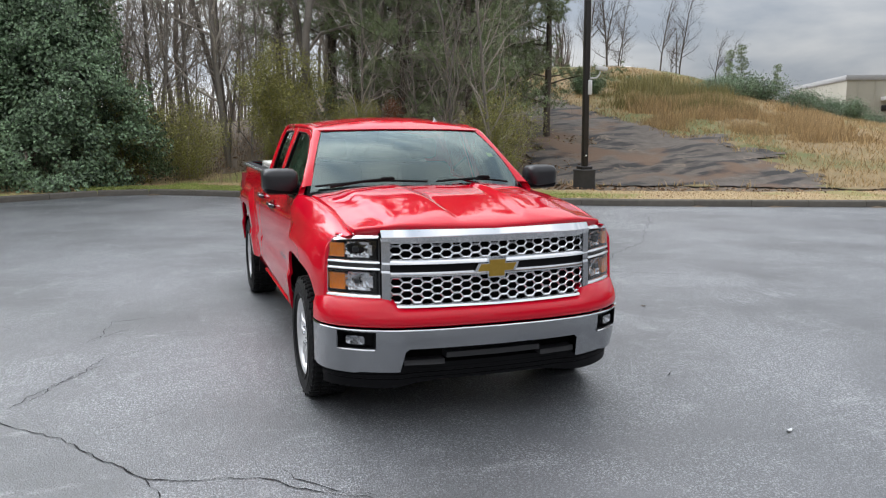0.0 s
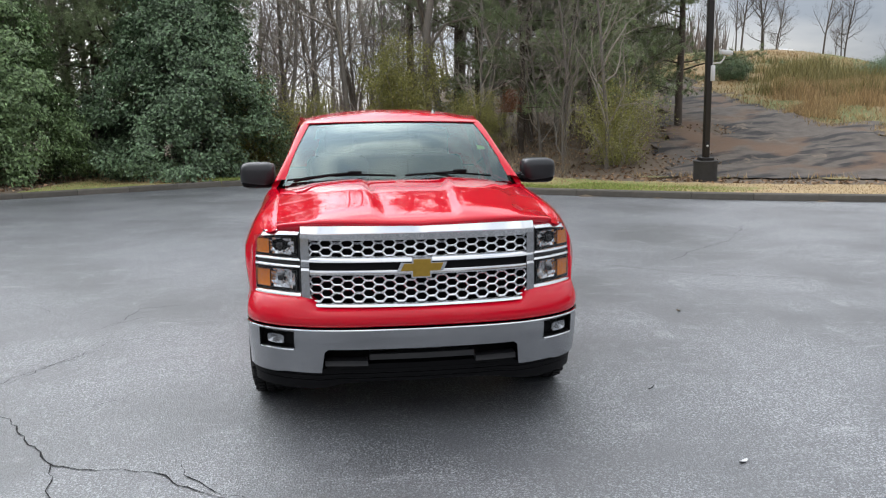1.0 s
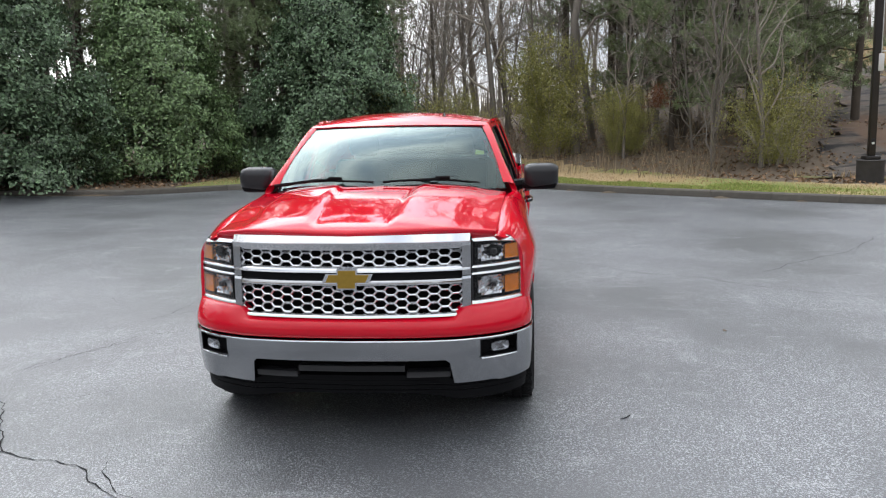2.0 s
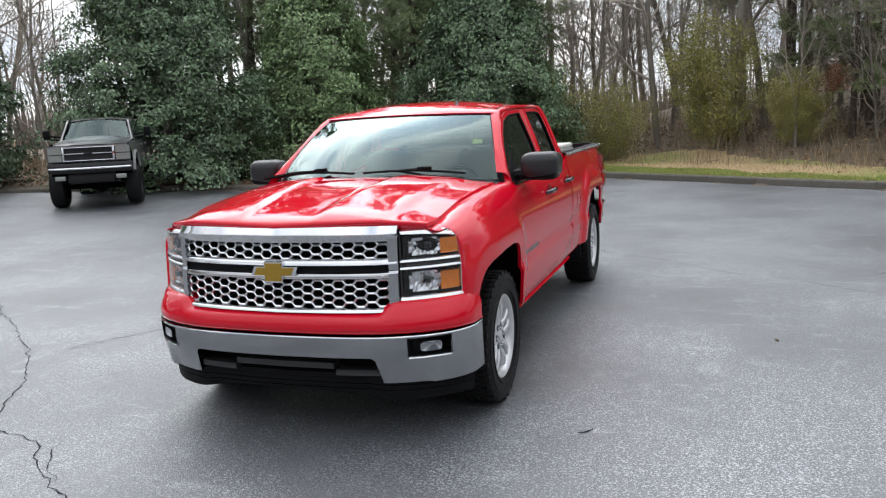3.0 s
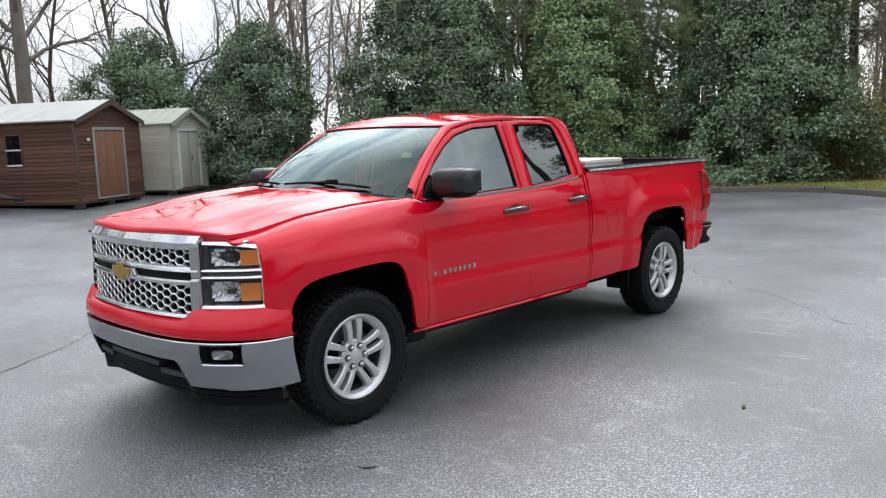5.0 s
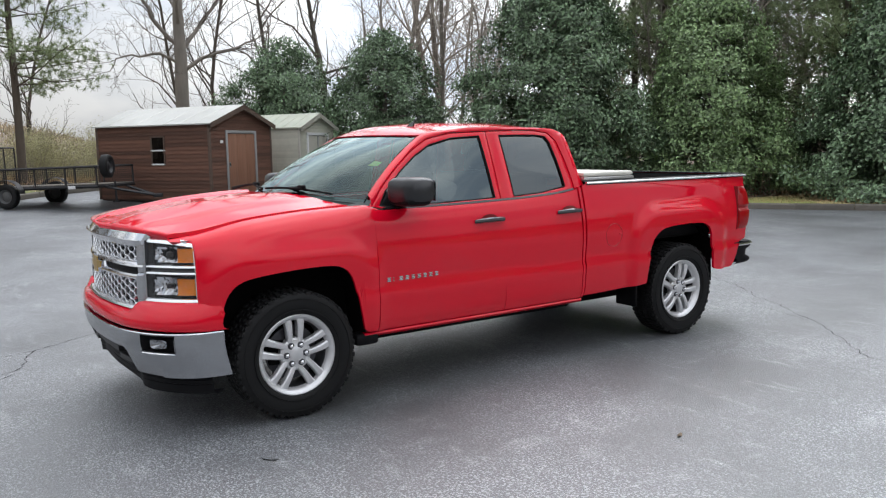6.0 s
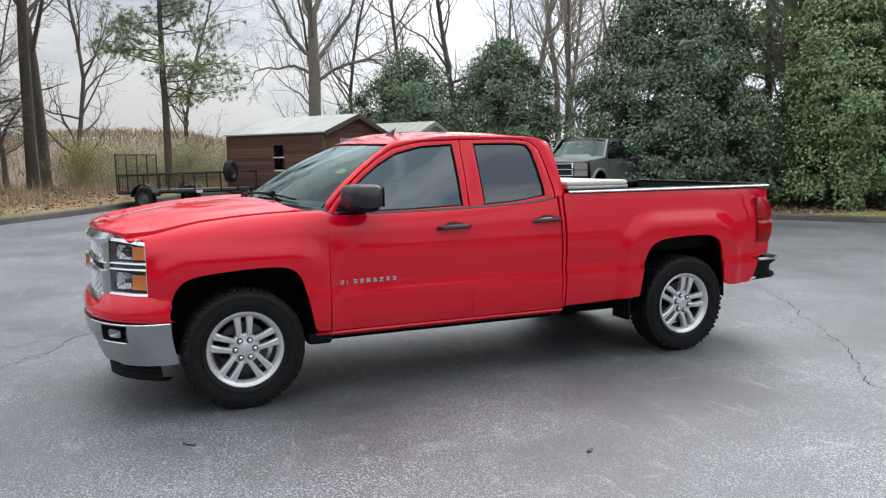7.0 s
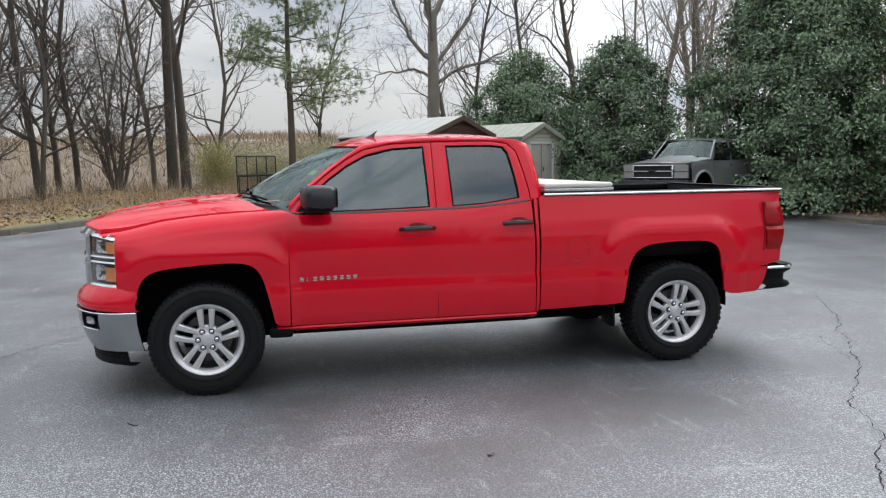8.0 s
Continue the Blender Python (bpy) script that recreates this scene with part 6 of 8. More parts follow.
    P("cab_back", Geo().box(-0.80, 0.80, 2.66, 2.72, 1.4, 1.98, 0.02), PEWTER)
    P("dashboard", Geo().box(-0.8, 0.8, 0.62, 0.95, 1.3, 1.52, 0.05), DASH)
    for s in (-1, 1):
        P("front_seat", Geo().box(s * 0.4 - 0.24, s * 0.4 + 0.24, 1.5, 1.65, 1.0, 1.85, 0.06), SEAT)
        P("wiper", Geo().tube([(s * 0.35 - 0.3, 0.42, 1.565), (s * 0.35 + 0.25, 0.45, 1.59)], 0.012, 5), BLACK)
    # nose
    fy = lambda x: -0.90 + 0.13 * (abs(x) / 0.95) ** 3
    sf = lambda x, z: fy(x)
    P("nose_panel", nose_bar(-0.93, 0.93, 1.06, 1.44, -0.02, 0.25, 21, surf=sf, round_=0.1), STEEL_BLACK)
    P("hood_lip", nose_bar(-0.90, 0.90, 1.385, 1.43, 0.0, 0.06, 21, surf=sf), PEWTER)
    Gr = thing("grille", "", "")
    Gr.parent = T
    for z0, z1, m in ((1.375, 1.40, CHROME), (1.235, 1.265, CHROME), (1.085, 1.11, CHROME)):
        part("grille_bar", nose_bar(-0.58, 0.58, z0, z1, 0.02, 0.05, 15, surf=sf), m, Gr)
    for s in (-1, 1):
        part("grille_end", nose_bar(*sorted((s * 0.555, s * 0.60)), 1.085, 1.40, 0.02, 0.05, 5, surf=sf, round_=0.1), CHROME, Gr)
        for k in range(9):
            x = s * (0.06 + 0.055 * k)
            for z0, z1 in ((1.12, 1.22), (1.285, 1.37)):
                part("grille_fin", nose_bar(x - 0.006, x + 0.006, z0, z1, -0.005, 0.03, 2, surf=sf), STEEL_BLACK, Gr)
        H = thing("headlight", "", "")
        H.parent = T
        for z0, z1 in ((1.245, 1.40), (1.085, 1.225)):
            part("lamp_lens", nose_bar(*sorted((s * 0.62, s * 0.945)), z0, z1, 0.0, 0.06, 9, surf=sf), HEAD_OLD, H)
        F = part("fog_light", Geo().box(s * 0.70 - 0.12, s * 0.70 + 0.12, fy(0.7) - 0.04, fy(0.7) + 0.08, 0.66, 0.76, 0.02), HEAD_OLD, T)
        mirror = thing("tow_mirror", "", "")
        mirror.parent = T
        part("mirror_head", Geo().box(*sorted((s * 1.16, s * 1.33)), 0.70, 0.80, 1.58, 1.80, 0.03), BLACK, mirror)
        part("mirror_arm", Geo().tube([(s * 0.90, 0.78, 1.62), (s * 1.18, 0.75, 1.66)], 0.025, 6).tube([(s * 0.90, 0.78, 1.55), (s * 1.18, 0.75, 1.58)], 0.02, 6), BLACK, mirror)
    part("emblem", nose_bar(-0.10, 0.10, 1.215, 1.285, 0.045, 0.0, 5, surf=sf), STEEL_BLACK, Gr)
    B = P("front_bumper", nose_bar(-0.97, 0.97, 0.82, 1.04, 0.06, 0.12, 21, surf=sf), STEEL_BLACK, "black steel front bumper")
    part("bumper_strip", nose_bar(-0.95, 0.95, 0.89, 0.955, 0.075, 0.0, 21, surf=sf), TRIM_BRIGHT, B)
    P("skid_plate", Geo().box(-0.55, 0.55, -0.80, -0.3, 0.58, 0.82, 0.05), STEEL_BLACK)
    P("chassis", Geo().box(-0.5, 0.5, -0.6, 4.5, 0.62, 0.85, 0.03), DARK)
    for y in (0.0, 3.57):
        P("axle", Geo().tube([(-0.85, y, 0.47), (-0.2, y, 0.47), (0.1, y, 0.47), (0.3, y, 0.47), (0.85, y, 0.47)], [0.06, 0.06, 0.16, 0.07, 0.06], 8), DARK)
        for s in (-1, 1):
            simple_wheel(T, s * 0.90, y, 0.47, 0.47, 0.36, STEEL_BLACK)
            P("shock_absorber", Geo().tube([(s * 0.55, y + 0.1, 0.5), (s * 0.5, y + 0.15, 1.0)], 0.04, 6), TAN_PLASTIC)
    for a in (0.0, 3.57):
        both("wheel_well", Geo().grid([[(x, a + 0.60 * math.cos(t), 0.75 + 0.50 * math.sin(t)) for x in (0.94, 0.5)] for t in span(0, math.pi, 13)]), DARK, T)


def build_lamp_post():
    L = thing("street_lamp", "dark bronze square lamp post on a round concrete base", "lamp post", pose(9.41, 15.2, 0.03, 1.0, -0.9, 0))
    part("concrete_base", Geo().tube([(0, 0, -0.2), (0, 0, 0.55), (0, 0, 0.60), (0, 0, 0.615)], [0.31, 0.31, 0.33, 0.30], 28), CONC_DARK, L, "round dark concrete footing")
    part("base_cover", Geo().box(-0.17, 0.17, -0.17, 0.17, 0.61, 0.70, 0.02), BRONZE, L)
    part("shaft", Geo().box(-0.075, 0.075, -0.075, 0.075, 0.68, 9.2, 0.012), BRONZE, L)
    part("shaft_cover", Geo().box(-0.04, 0.04, -0.084, -0.074, 0.95, 1.12, 0.006), STEEL_BLACK, L)
    part("label_plate", Geo().box(-0.03, 0.03, -0.088, -0.074, 0.98, 1.03, 0.004), WHITE_BOX, L)
    part("conduit", Geo().tube([(0.085, -0.04, 2.9), (0.085, -0.04, 9.0)], 0.018, 6), WHITE_BOX, L)
    part("junction_box", Geo().box(0.02, 0.14, -0.10, -0.02, 2.70, 3.10, 0.01), WHITE_BOX, L)
    C = thing("security_camera", "", "")
    C.parent = L
    part("bracket", Geo().tube([(0.08, -0.06, 3.15), (0.28, -0.08, 3.16), (0.36, -0.10, 3.26), (0.38, -0.10, 3.34)], 0.022, 6), WHITE_BOX, C)
    part("camera_body", Geo().box(-0.19, 0.19, -0.06, 0.06, -0.06, 0.06, 0.03, pose(0.42, -0.10, 3.42, 0, 6, 12)), WHITE_BOX, C)
    part("camera_lens", Geo().lathe_x([(0.0, 0.045), (0.02, 0.04), (0.02, 0.0)], 14).moved(pose(0.61, -0.06, 3.40, 0, 6, 12)), BLACK_GLOSS, C)
    part("luminaire", Geo().box(-0.9, -0.15, -0.2, 0.2, 9.1, 9.25, 0.04), BRONZE, L)


def build_far_building():
    m = pose(62.3, 58.7, 0.2, 0, 0, -30)
    B = thing("warehouse", "beige metal-clad warehouse beyond the hill", "building", m)
    part("wall", Geo().box(0, 45, 0, 25, 0, 6.6, 0.0), BUILDING, B, smooth=False)
    part("parapet", Geo().box(-0.15, 45.15, -0.15, 25.15, 6.4, 6.9, 0.02), TAN_PLASTIC, B)
    part("canopy", Geo().box(3.2, 20, -1.2, -0.01, 4.4, 4.75, 0.03), WHITE_BOX, B)
    for k in range(14):
        part("rib", Geo().box(1.0 + k * 1.6, 1.06 + k * 1.6, -0.05, -0.005, 0, 6.38), BUILDING, B)
    part("wall_lamp", Geo().box(3.3, 3.9, -0.3, -0.01, 3.4, 3.95, 0.05), STEEL_BLACK, B)
    part("bay_door", Geo().box(8.0, 12.0, -0.12, -0.01, 0, 4.2, 0.02), WHITE_BOX, B)


def build_far_car(x, y, ang):
    C = thing("parked_car", "pale parked car on top of the grassy hill", "car", pose(x, y, ground_z(x, y), 0, 0, ang), "cars on the hill")
    body = Geo().grid([[(xx * 0.9, yy, zz) for xx in (-1, -0.97, 0.97, 1)] for yy, zz in refine([(-2.2, 0.35), (-2.2, 0.75), (-1.2, 0.95), (-0.5, 1.40), (0.9, 1.42), (1.7, 1.0), (2.2, 0.9), (2.2, 0.35)], 30)])
    part("body", body, WHITE_BOX, C)
    for s in (-1, 1):
        part("side_panel", Geo().poly([(s * 0.9, yy, zz) for yy, zz in refine([(-2.2, 0.35), (-2.2, 0.75), (-1.2, 0.95), (-0.5, 1.40), (0.9, 1.42), (1.7, 1.0), (2.2, 0.9), (2.2, 0.35)], 24)]), WHITE_BOX, C, smooth=False)
        part("side_window", Geo().poly([(s * 0.91, -0.95, 0.98), (s * 0.91, -0.4, 1.33), (s * 0.91, 0.85, 1.34), (s * 0.91, 1.4, 1.02)]), PRIVACY, C, smooth=False)
        for yy in (-1.35, 1.35):
            simple_wheel(C, s * 0.82, yy, 0.32, 0.32, 0.2, TAN_PLASTIC)


build_brown_shed()
build_cream_shed()
build_trailer()
build_old_pickup()
build_lamp_post()
build_far_building()
build_far_car(37.5, 60.5, 20)
# ---------- soil, rock, grass ----------
GRASS = two_tone(material("dormant_lawn", (0.48, 0.355, 0.20), 0.95, 0.0, 0.35, 8.0, 0.6, 60.0, stain=0.2), (0.255, 0.285, 0.085), 0.22, 0.49, 0.58)
MEADOW = two_tone(material("tan_meadow", (0.30, 0.22, 0.115), 0.95, 0.0, 0.35, 5.0, 0.7, 30.0, stain=0.25), (0.165, 0.175, 0.065), 0.30, 0.46, 0.60)


def rock_material():
    """Dark weathered granite: streaked, with pale worn seams and brown soil in the hollows."""
    m = material("grey_granite_slope", (0.140, 0.116, 0.096), 0.85, 0.0, 0.6, 3.0, 1.0, 9.0, stain=0.4, stain_scale=0.5)
    two_tone(m, (0.030, 0.027, 0.026), 1.1, 0.50, 0.60, 9.0, stretch=(0.5, 1.6, 1))
    two_tone(m, (0.17, 0.105, 0.066), 0.5, 0.52, 0.62, 8.0)
    n, l = m.node_tree.nodes, m.node_tree.links
    b = n["Principled BSDF"]
    old = b.inputs["Base Color"].links[0].from_socket
    tc = n.new("ShaderNodeTexCoord")
    warp = n.new("ShaderNodeTexNoise")
    warp.inputs["Scale"].default_value, warp.inputs["Detail"].default_value = 0.8, 5.0
    l.new(tc.outputs["Object"], warp.inputs["Vector"])
    add = n.new("ShaderNodeVectorMath")
    add.operation = "MULTIPLY_ADD"
    l.new(warp.outputs["Color"], add.inputs[0])
    add.inputs[1].default_value = (4.5, 4.5, 0.0)
    l.new(tc.outputs["Object"], add.inputs[2])
    vor = n.new("ShaderNodeTexVoronoi")
    vor.feature = "DISTANCE_TO_EDGE"
    vor.inputs["Scale"].default_value = 0.20
    l.new(add.outputs[0], vor.inputs["Vector"])
    seam = n.new("ShaderNodeMapRange")
    seam.inputs["From Min"].default_value, seam.inputs["From Max"].default_value = 0.022, 0.006
    l.new(vor.outputs["Distance"], seam.inputs["Value"])
    mx = n.new("ShaderNodeMix")
    mx.data_type = "RGBA"
    part_of = n.new("ShaderNodeMapRange")
    part_of.inputs["From Min"].default_value, part_of.inputs["From Max"].default_value = 0.45, 0.62
    l.new(warp.outputs["Fac"], part_of.inputs["Value"])
    broken = n.new("ShaderNodeMath")
    broken.operation = "MULTIPLY"
    l.new(seam.outputs[0], broken.inputs[0])
    l.new(part_of.outputs[0], broken.inputs[1])
    l.new(broken.outputs[0], mx.inputs["Factor"])
    l.new(old, mx.inputs["A"])
    mx.inputs["B"].default_value = (0.22, 0.17, 0.125, 1)
    l.new(mx.outputs["Result"], b.inputs["Base Color"])
    return m


ROCK = rock_material()


def patch(name, x0, x1, y0, y1, step, lift, keep, mat, label, bumps=0.0):
    """A sheet on the land over the cells that lie inside a region with an uneven rim."""
    nx, ny = int((x1 - x0) / step), int((y1 - y0) / step)
    idx, g = {}, Geo()

    def vert(i, j):
        if (i, j) not in idx:
            x, y = x0 + i * step + 0.25 * step * noise.noise(Vector((i * 0.7, j * 0.7, 1.0))), y0 + j * step + 0.25 * step * noise.noise(Vector((i * 0.7, j * 0.7, 7.0)))
            z = ground_z(x, y) + lift
            if bumps:
                z += bumps * sstep(5.0, 7.5, hill_axes(x, y)[0]) * (noise.noise(Vector((x * 0.5, y * 0.5, 2.0))) + 0.8 * abs(noise.noise(Vector((x * 1.4, y * 1.4, 5.0)))))
            idx[(i, j)] = len(g.v)
            g.v.append((x, y, z))
        return idx[(i, j)]
    for i in range(nx):
        for j in range(ny):
            if keep(x0 + (i + 0.5) * step, y0 + (j + 0.5) * step):
                g.f.append((vert(i, j), vert(i + 1, j), vert(i + 1, j + 1), vert(i, j + 1)))
    return tagged(part(name, g, mat, fix=False, angle=80), label, name.replace("_", " "), kind="structure")


def ragged(x, y, a=1.2, f=0.35):
    return a * noise.noise(Vector((x * f, y * f, 3.0))) + 0.3 * a * noise.noise(Vector((x * f * 4, y * f * 4, 9.0)))


def on_verge(x, y):
    d, at = beyond(x, y)
    return 0.24 < d < (3.4 + 2.0 * sstep(9, 3, x) + ragged(x, y, 0.7)) and x > -8


def on_rock(x, y):
    s, r = hill_axes(x, y)
    q = ragged(x, y, 1.6)
    return 4.6 + 0.4 * q < s < 12.7 + 0.5 * q + 2.0 * max(0.0, 3.0 - r) and -2.2 - 0.1 * (s - 8) + 0.4 * q < r < 6.5 + q - 0.35 * (s - 6) * (s > 6) and s < 24


def on_meadow(x, y):
    s, r = hill_axes(x, y)
    d, at = beyond(x, y)
    q = ragged(x, y, 1.5)
    return d > 3.6 and s > 4.4 and not (on_rock(x, y) and on_rock(x + 0.5, y + 0.5)) and r > -2.0 - 0.25 * max(0.0, s - 16) + q


patch("lawn_strip", -9, 34, -3, 24, 0.30, 0.02, on_verge, GRASS, "dormant tan lawn strip with green patches behind the kerb")
patch("rock_slope", 0, 26, 10, 40, 0.35, 0.045, on_rock, ROCK, "bare grey granite slope behind the lamp post", 0.13)
patch("meadow", 4, 60, -2, 62, 0.7, 0.045, on_meadow, MEADOW, "tan dead grass meadow on the hill")
patch("leaf_strip", -26, -9, -16, 4, 0.4, 0.02, lambda x, y: 0.24 < beyond(x, y)[0] < 2.2 + ragged(x, y, 0.6), MEADOW, "dry grass and leaves along the kerb")

# ---------- plants ----------
BARK = material("grey_brown_bark", (0.22, 0.195, 0.17), 0.95, 0.0, 0.35, 6.0, 0.8, 25.0, rand=0.25, stretch=(1, 1, 0.25))
TWIG = material("bare_twigs", (0.35, 0.31, 0.27), 0.95, 0.0, 0.25, 3.0, rand=0.3)
BARK_DARK = material("dark_weathered_bark", (0.105, 0.090, 0.076), 0.95, 0.0, 0.35, 6.0, 0.8, 25.0, rand=0.2, stretch=(1, 1, 0.25))
TWIG_DARK = material("dark_twigs", (0.115, 0.098, 0.084), 0.95, 0.0, 0.25, 3.0, rand=0.2)
PINE_BARK = material("pine_bark", (0.105, 0.085, 0.068), 0.95, 0.0, 0.4, 8.0, 0.8, 20.0, rand=0.15, stretch=(1, 1, 0.3))
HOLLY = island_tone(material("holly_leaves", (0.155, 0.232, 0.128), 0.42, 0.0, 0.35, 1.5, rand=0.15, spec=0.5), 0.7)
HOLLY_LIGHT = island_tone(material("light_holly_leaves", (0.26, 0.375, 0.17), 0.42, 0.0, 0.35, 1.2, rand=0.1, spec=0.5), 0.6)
NEEDLES = island_tone(material("pine_needles", (0.25, 0.31, 0.155), 0.6, 0.0, 0.3, 1.0, rand=0.2), 0.3)
WEED = island_tone(material("green_weed_stalks", (0.27, 0.24, 0.10), 0.85, 0.0, 0.2, 2.0), 0.4)
SHRUB_LEAF = island_tone(material("spring_shrub_leaves", (0.36, 0.35, 0.11), 0.6, 0.0, 0.25, 1.0, rand=0.1), 0.35)
PALE_SCRUB = island_tone(material("pale_scrub_leaves", (0.46, 0.44, 0.24), 0.7, 0.0, 0.2, 1.0, rand=0.1), 0.25)
DEAD_LEAF = island_tone(material("rusty_dead_leaves", (0.22, 0.09, 0.04), 0.8, 0.0, 0.25, 3.0, rand=0.1), 0.35)
TURF_GREEN = island_tone(material("fresh_turf", (0.30, 0.36, 0.10), 0.8, 0.0, 0.25, 1.0), 0.35)
STRAW = island_tone(material("tall_dead_grass", (0.50, 0.36, 0.19), 0.85, 0.0, 0.2, 2.0), 0.35)
LITTER = island_tone(material("fallen_leaves", (0.31, 0.20, 0.12), 0.9, 0.0, 0.2, 2.0), 0.5)
BRUSH = island_tone(material("brown_brush", (0.32, 0.25, 0.165), 0.95, 0.0, 0.2, 2.0), 0.4)


FAR_WOOD = island_tone(material("hazy_far_woods", (0.20, 0.165, 0.14), 0.95, 0.0, 0.25, 0.2), 0.3)


def leaf_mesh(name, centres, outward, length, width, mat, rng, bend=0.35):
    """Many small folded leaves, two faces each."""
    n = len(centres)
    d = outward + rng.normal(0, 0.8, (n, 3))
    d /= np.linalg.norm(d, axis=1)[:, None]
    u = np.cross(d, rng.normal(0, 1, (n, 3)))
    u /= np.linalg.norm(u, axis=1)[:, None] + 1e-9
    w = np.cross(d, u)
    l = length * rng.uniform(0.6, 1.3, (n, 1))
    h = width * rng.uniform(0.7, 1.2, (n, 1))
    a = centres - u * l * 0.5
    b = centres + u * l * 0.5
    c1 = centres + w * h * 0.5 + d * h * bend
    c2 = centres - w * h * 0.5 + d * h * bend
    v = np.stack([a, c1, b, c2], 1).reshape(-1, 3)
    k = np.arange(n) * 4
    f = np.concatenate([np.stack([k, k + 1, k + 2], 1), np.stack([k, k + 2, k + 3], 1)])
    me = bpy.data.meshes.new(name)
    me.vertices.add(len(v))
    me.vertices.foreach_set("co", v.ravel())
    me.loops.add(len(f) * 3)
    me.loops.foreach_set("vertex_index", f.ravel())
    me.polygons.add(len(f))
    me.polygons.foreach_set("loop_start", np.arange(len(f)) * 3)
    me.materials.append(mat)
    me.update(calc_edges=True)
    return me


def blade_mesh(name, roots, heights, width, lean, mat, rng, tri=1):
    """Upright blades or needles: one narrow triangle each."""
    n = len(roots)
    a = rng.uniform(0, 2 * np.pi, n)
    side = np.stack([np.cos(a), np.sin(a), np.zeros(n)], 1) * width * 0.5
    tip = roots + np.stack([rng.normal(0, lean, n), rng.normal(0, lean, n), np.ones(n)], 1) * heights[:, None]
    v = np.stack([roots - side, roots + side, tip], 1).reshape(-1, 3)
    f = np.arange(n * 3).reshape(-1, 3)
    me = bpy.data.meshes.new(name)
    me.vertices.add(len(v))
    me.vertices.foreach_set("co", v.ravel())
    me.loops.add(len(f) * 3)
    me.loops.foreach_set("vertex_index", f.ravel())
    me.polygons.add(len(f))
    me.polygons.foreach_set("loop_start", np.arange(len(f)) * 3)
    me.materials.append(mat)
    me.update(calc_edges=True)
    return me


def holly_crown(seed, h, r, mat, lumps=900, per=120, shape=0):
    """Dense evergreen from the ground up: leaf clumps on uneven layers round a dark inside."""
    rng = np.random.default_rng(seed)
    t = rng.beta(1.0, 1.35, lumps)
    ang = rng.uniform(0, 2 * np.pi, lumps)
    prof = np.interp(t, [0, 0.06, 0.2, 0.4, 0.6, 0.8, 0.93, 1.0], [1.0, 1.04, 1.0, 0.86, 0.65, 0.41, 0.22, 0.04] if shape == 0 else [1.0, 1.04, 1.0, 0.94, 0.80, 0.56, 0.30, 0.06])
    lump = 1 + 0.20 * np.sin(ang * 3 + seed + t * 9) + 0.10 * np.sin(ang * 7 + 2 * seed - t * 23) + rng.normal(0, 0.09, lumps)
    depth = np.where(rng.random(lumps) < 0.66, rng.uniform(0.88, 1.0, lumps), rng.uniform(0.30, 0.88, lumps))
    rad = r * prof * lump * depth
    c = np.stack([rad * np.cos(ang), rad * np.sin(ang), t * h + 0.12], 1)
    out = np.stack([np.cos(ang), np.sin(ang), np.full(lumps, 0.55)], 1)
    k = np.repeat(np.arange(lumps), per)
    spread = 0.16 + 0.12 * rng.random(lumps)
    leaves = c[k] + np.clip(rng.normal(0, 1, (len(k), 3)), -1.5, 1.5) * spread[k][:, None] * np.array([1, 1, 0.7])
    leaves[:, 2] = np.maximum(leaves[:, 2], 0.03)
    return leaf_mesh("crown", leaves, out[k] * 1.4, 0.115, 0.068, mat, rng)


def grow(g, twigs, rng, p, d, length, r, depth, maxd, up, kids, bend, first=0.35):
    """Branching wood: tapered, crooked, each limb carrying thinner ones."""
    n = 7 if depth == 0 else (5 if depth < 3 else 2)
    path, radii, dirs = [p], [r], [d]
    q, e = np.array(p, float), np.array(d, float)
    for i in range(n):
        e = e + rng.normal(0, bend * (0.35 if depth == 0 else 1.0), 3) + np.array([0, 0, up * (0.4 if depth == 0 else 1.0)])
        e /= np.linalg.norm(e)
        q = q + e * length / n
        path.append(tuple(q))
        radii.append(r * (1 - 0.80 * (i + 1) / n) if depth else r * (1 - 0.72 * (i + 1) / n))
        dirs.append(tuple(e))
    target = g if depth == 0 else twigs
    target.tube(path, [max(0.004, x) for x in radii], (8, 6, 4, 3, 3)[min(depth, 4)], depth == 0)
    if depth >= maxd:
        return
    for k in range(kids[depth]):
        t = first + (1 - first) * (k + rng.random()) / kids[depth] if depth == 0 else 0.22 + 0.78 * (k + rng.random()) / kids[depth]
        i = min(n - 1, int(t * n))
        f = t * n - i
        b = np.array(path[i]) * (1 - f) + np.array(path[i + 1]) * f
        ax = np.array(dirs[i])
        v = np.cross(ax, rng.normal(0, 1, 3))
        v /= np.linalg.norm(v)
        a = rng.uniform(0.55, 1.05)
        nd = ax * math.cos(a) + v * math.sin(a)
        rr = (r * (1 - 0.75 * t)) * rng.uniform(0.42, 0.62)
        ll = length * (0.30 if depth == 0 else 0.52) * rng.uniform(0.7, 1.2) * (1.15 - 0.5 * t)
        grow(g, twigs, rng, tuple(b), tuple(nd), ll, max(rr, 0.006), depth + 1, maxd, up, kids, bend * 1.15)


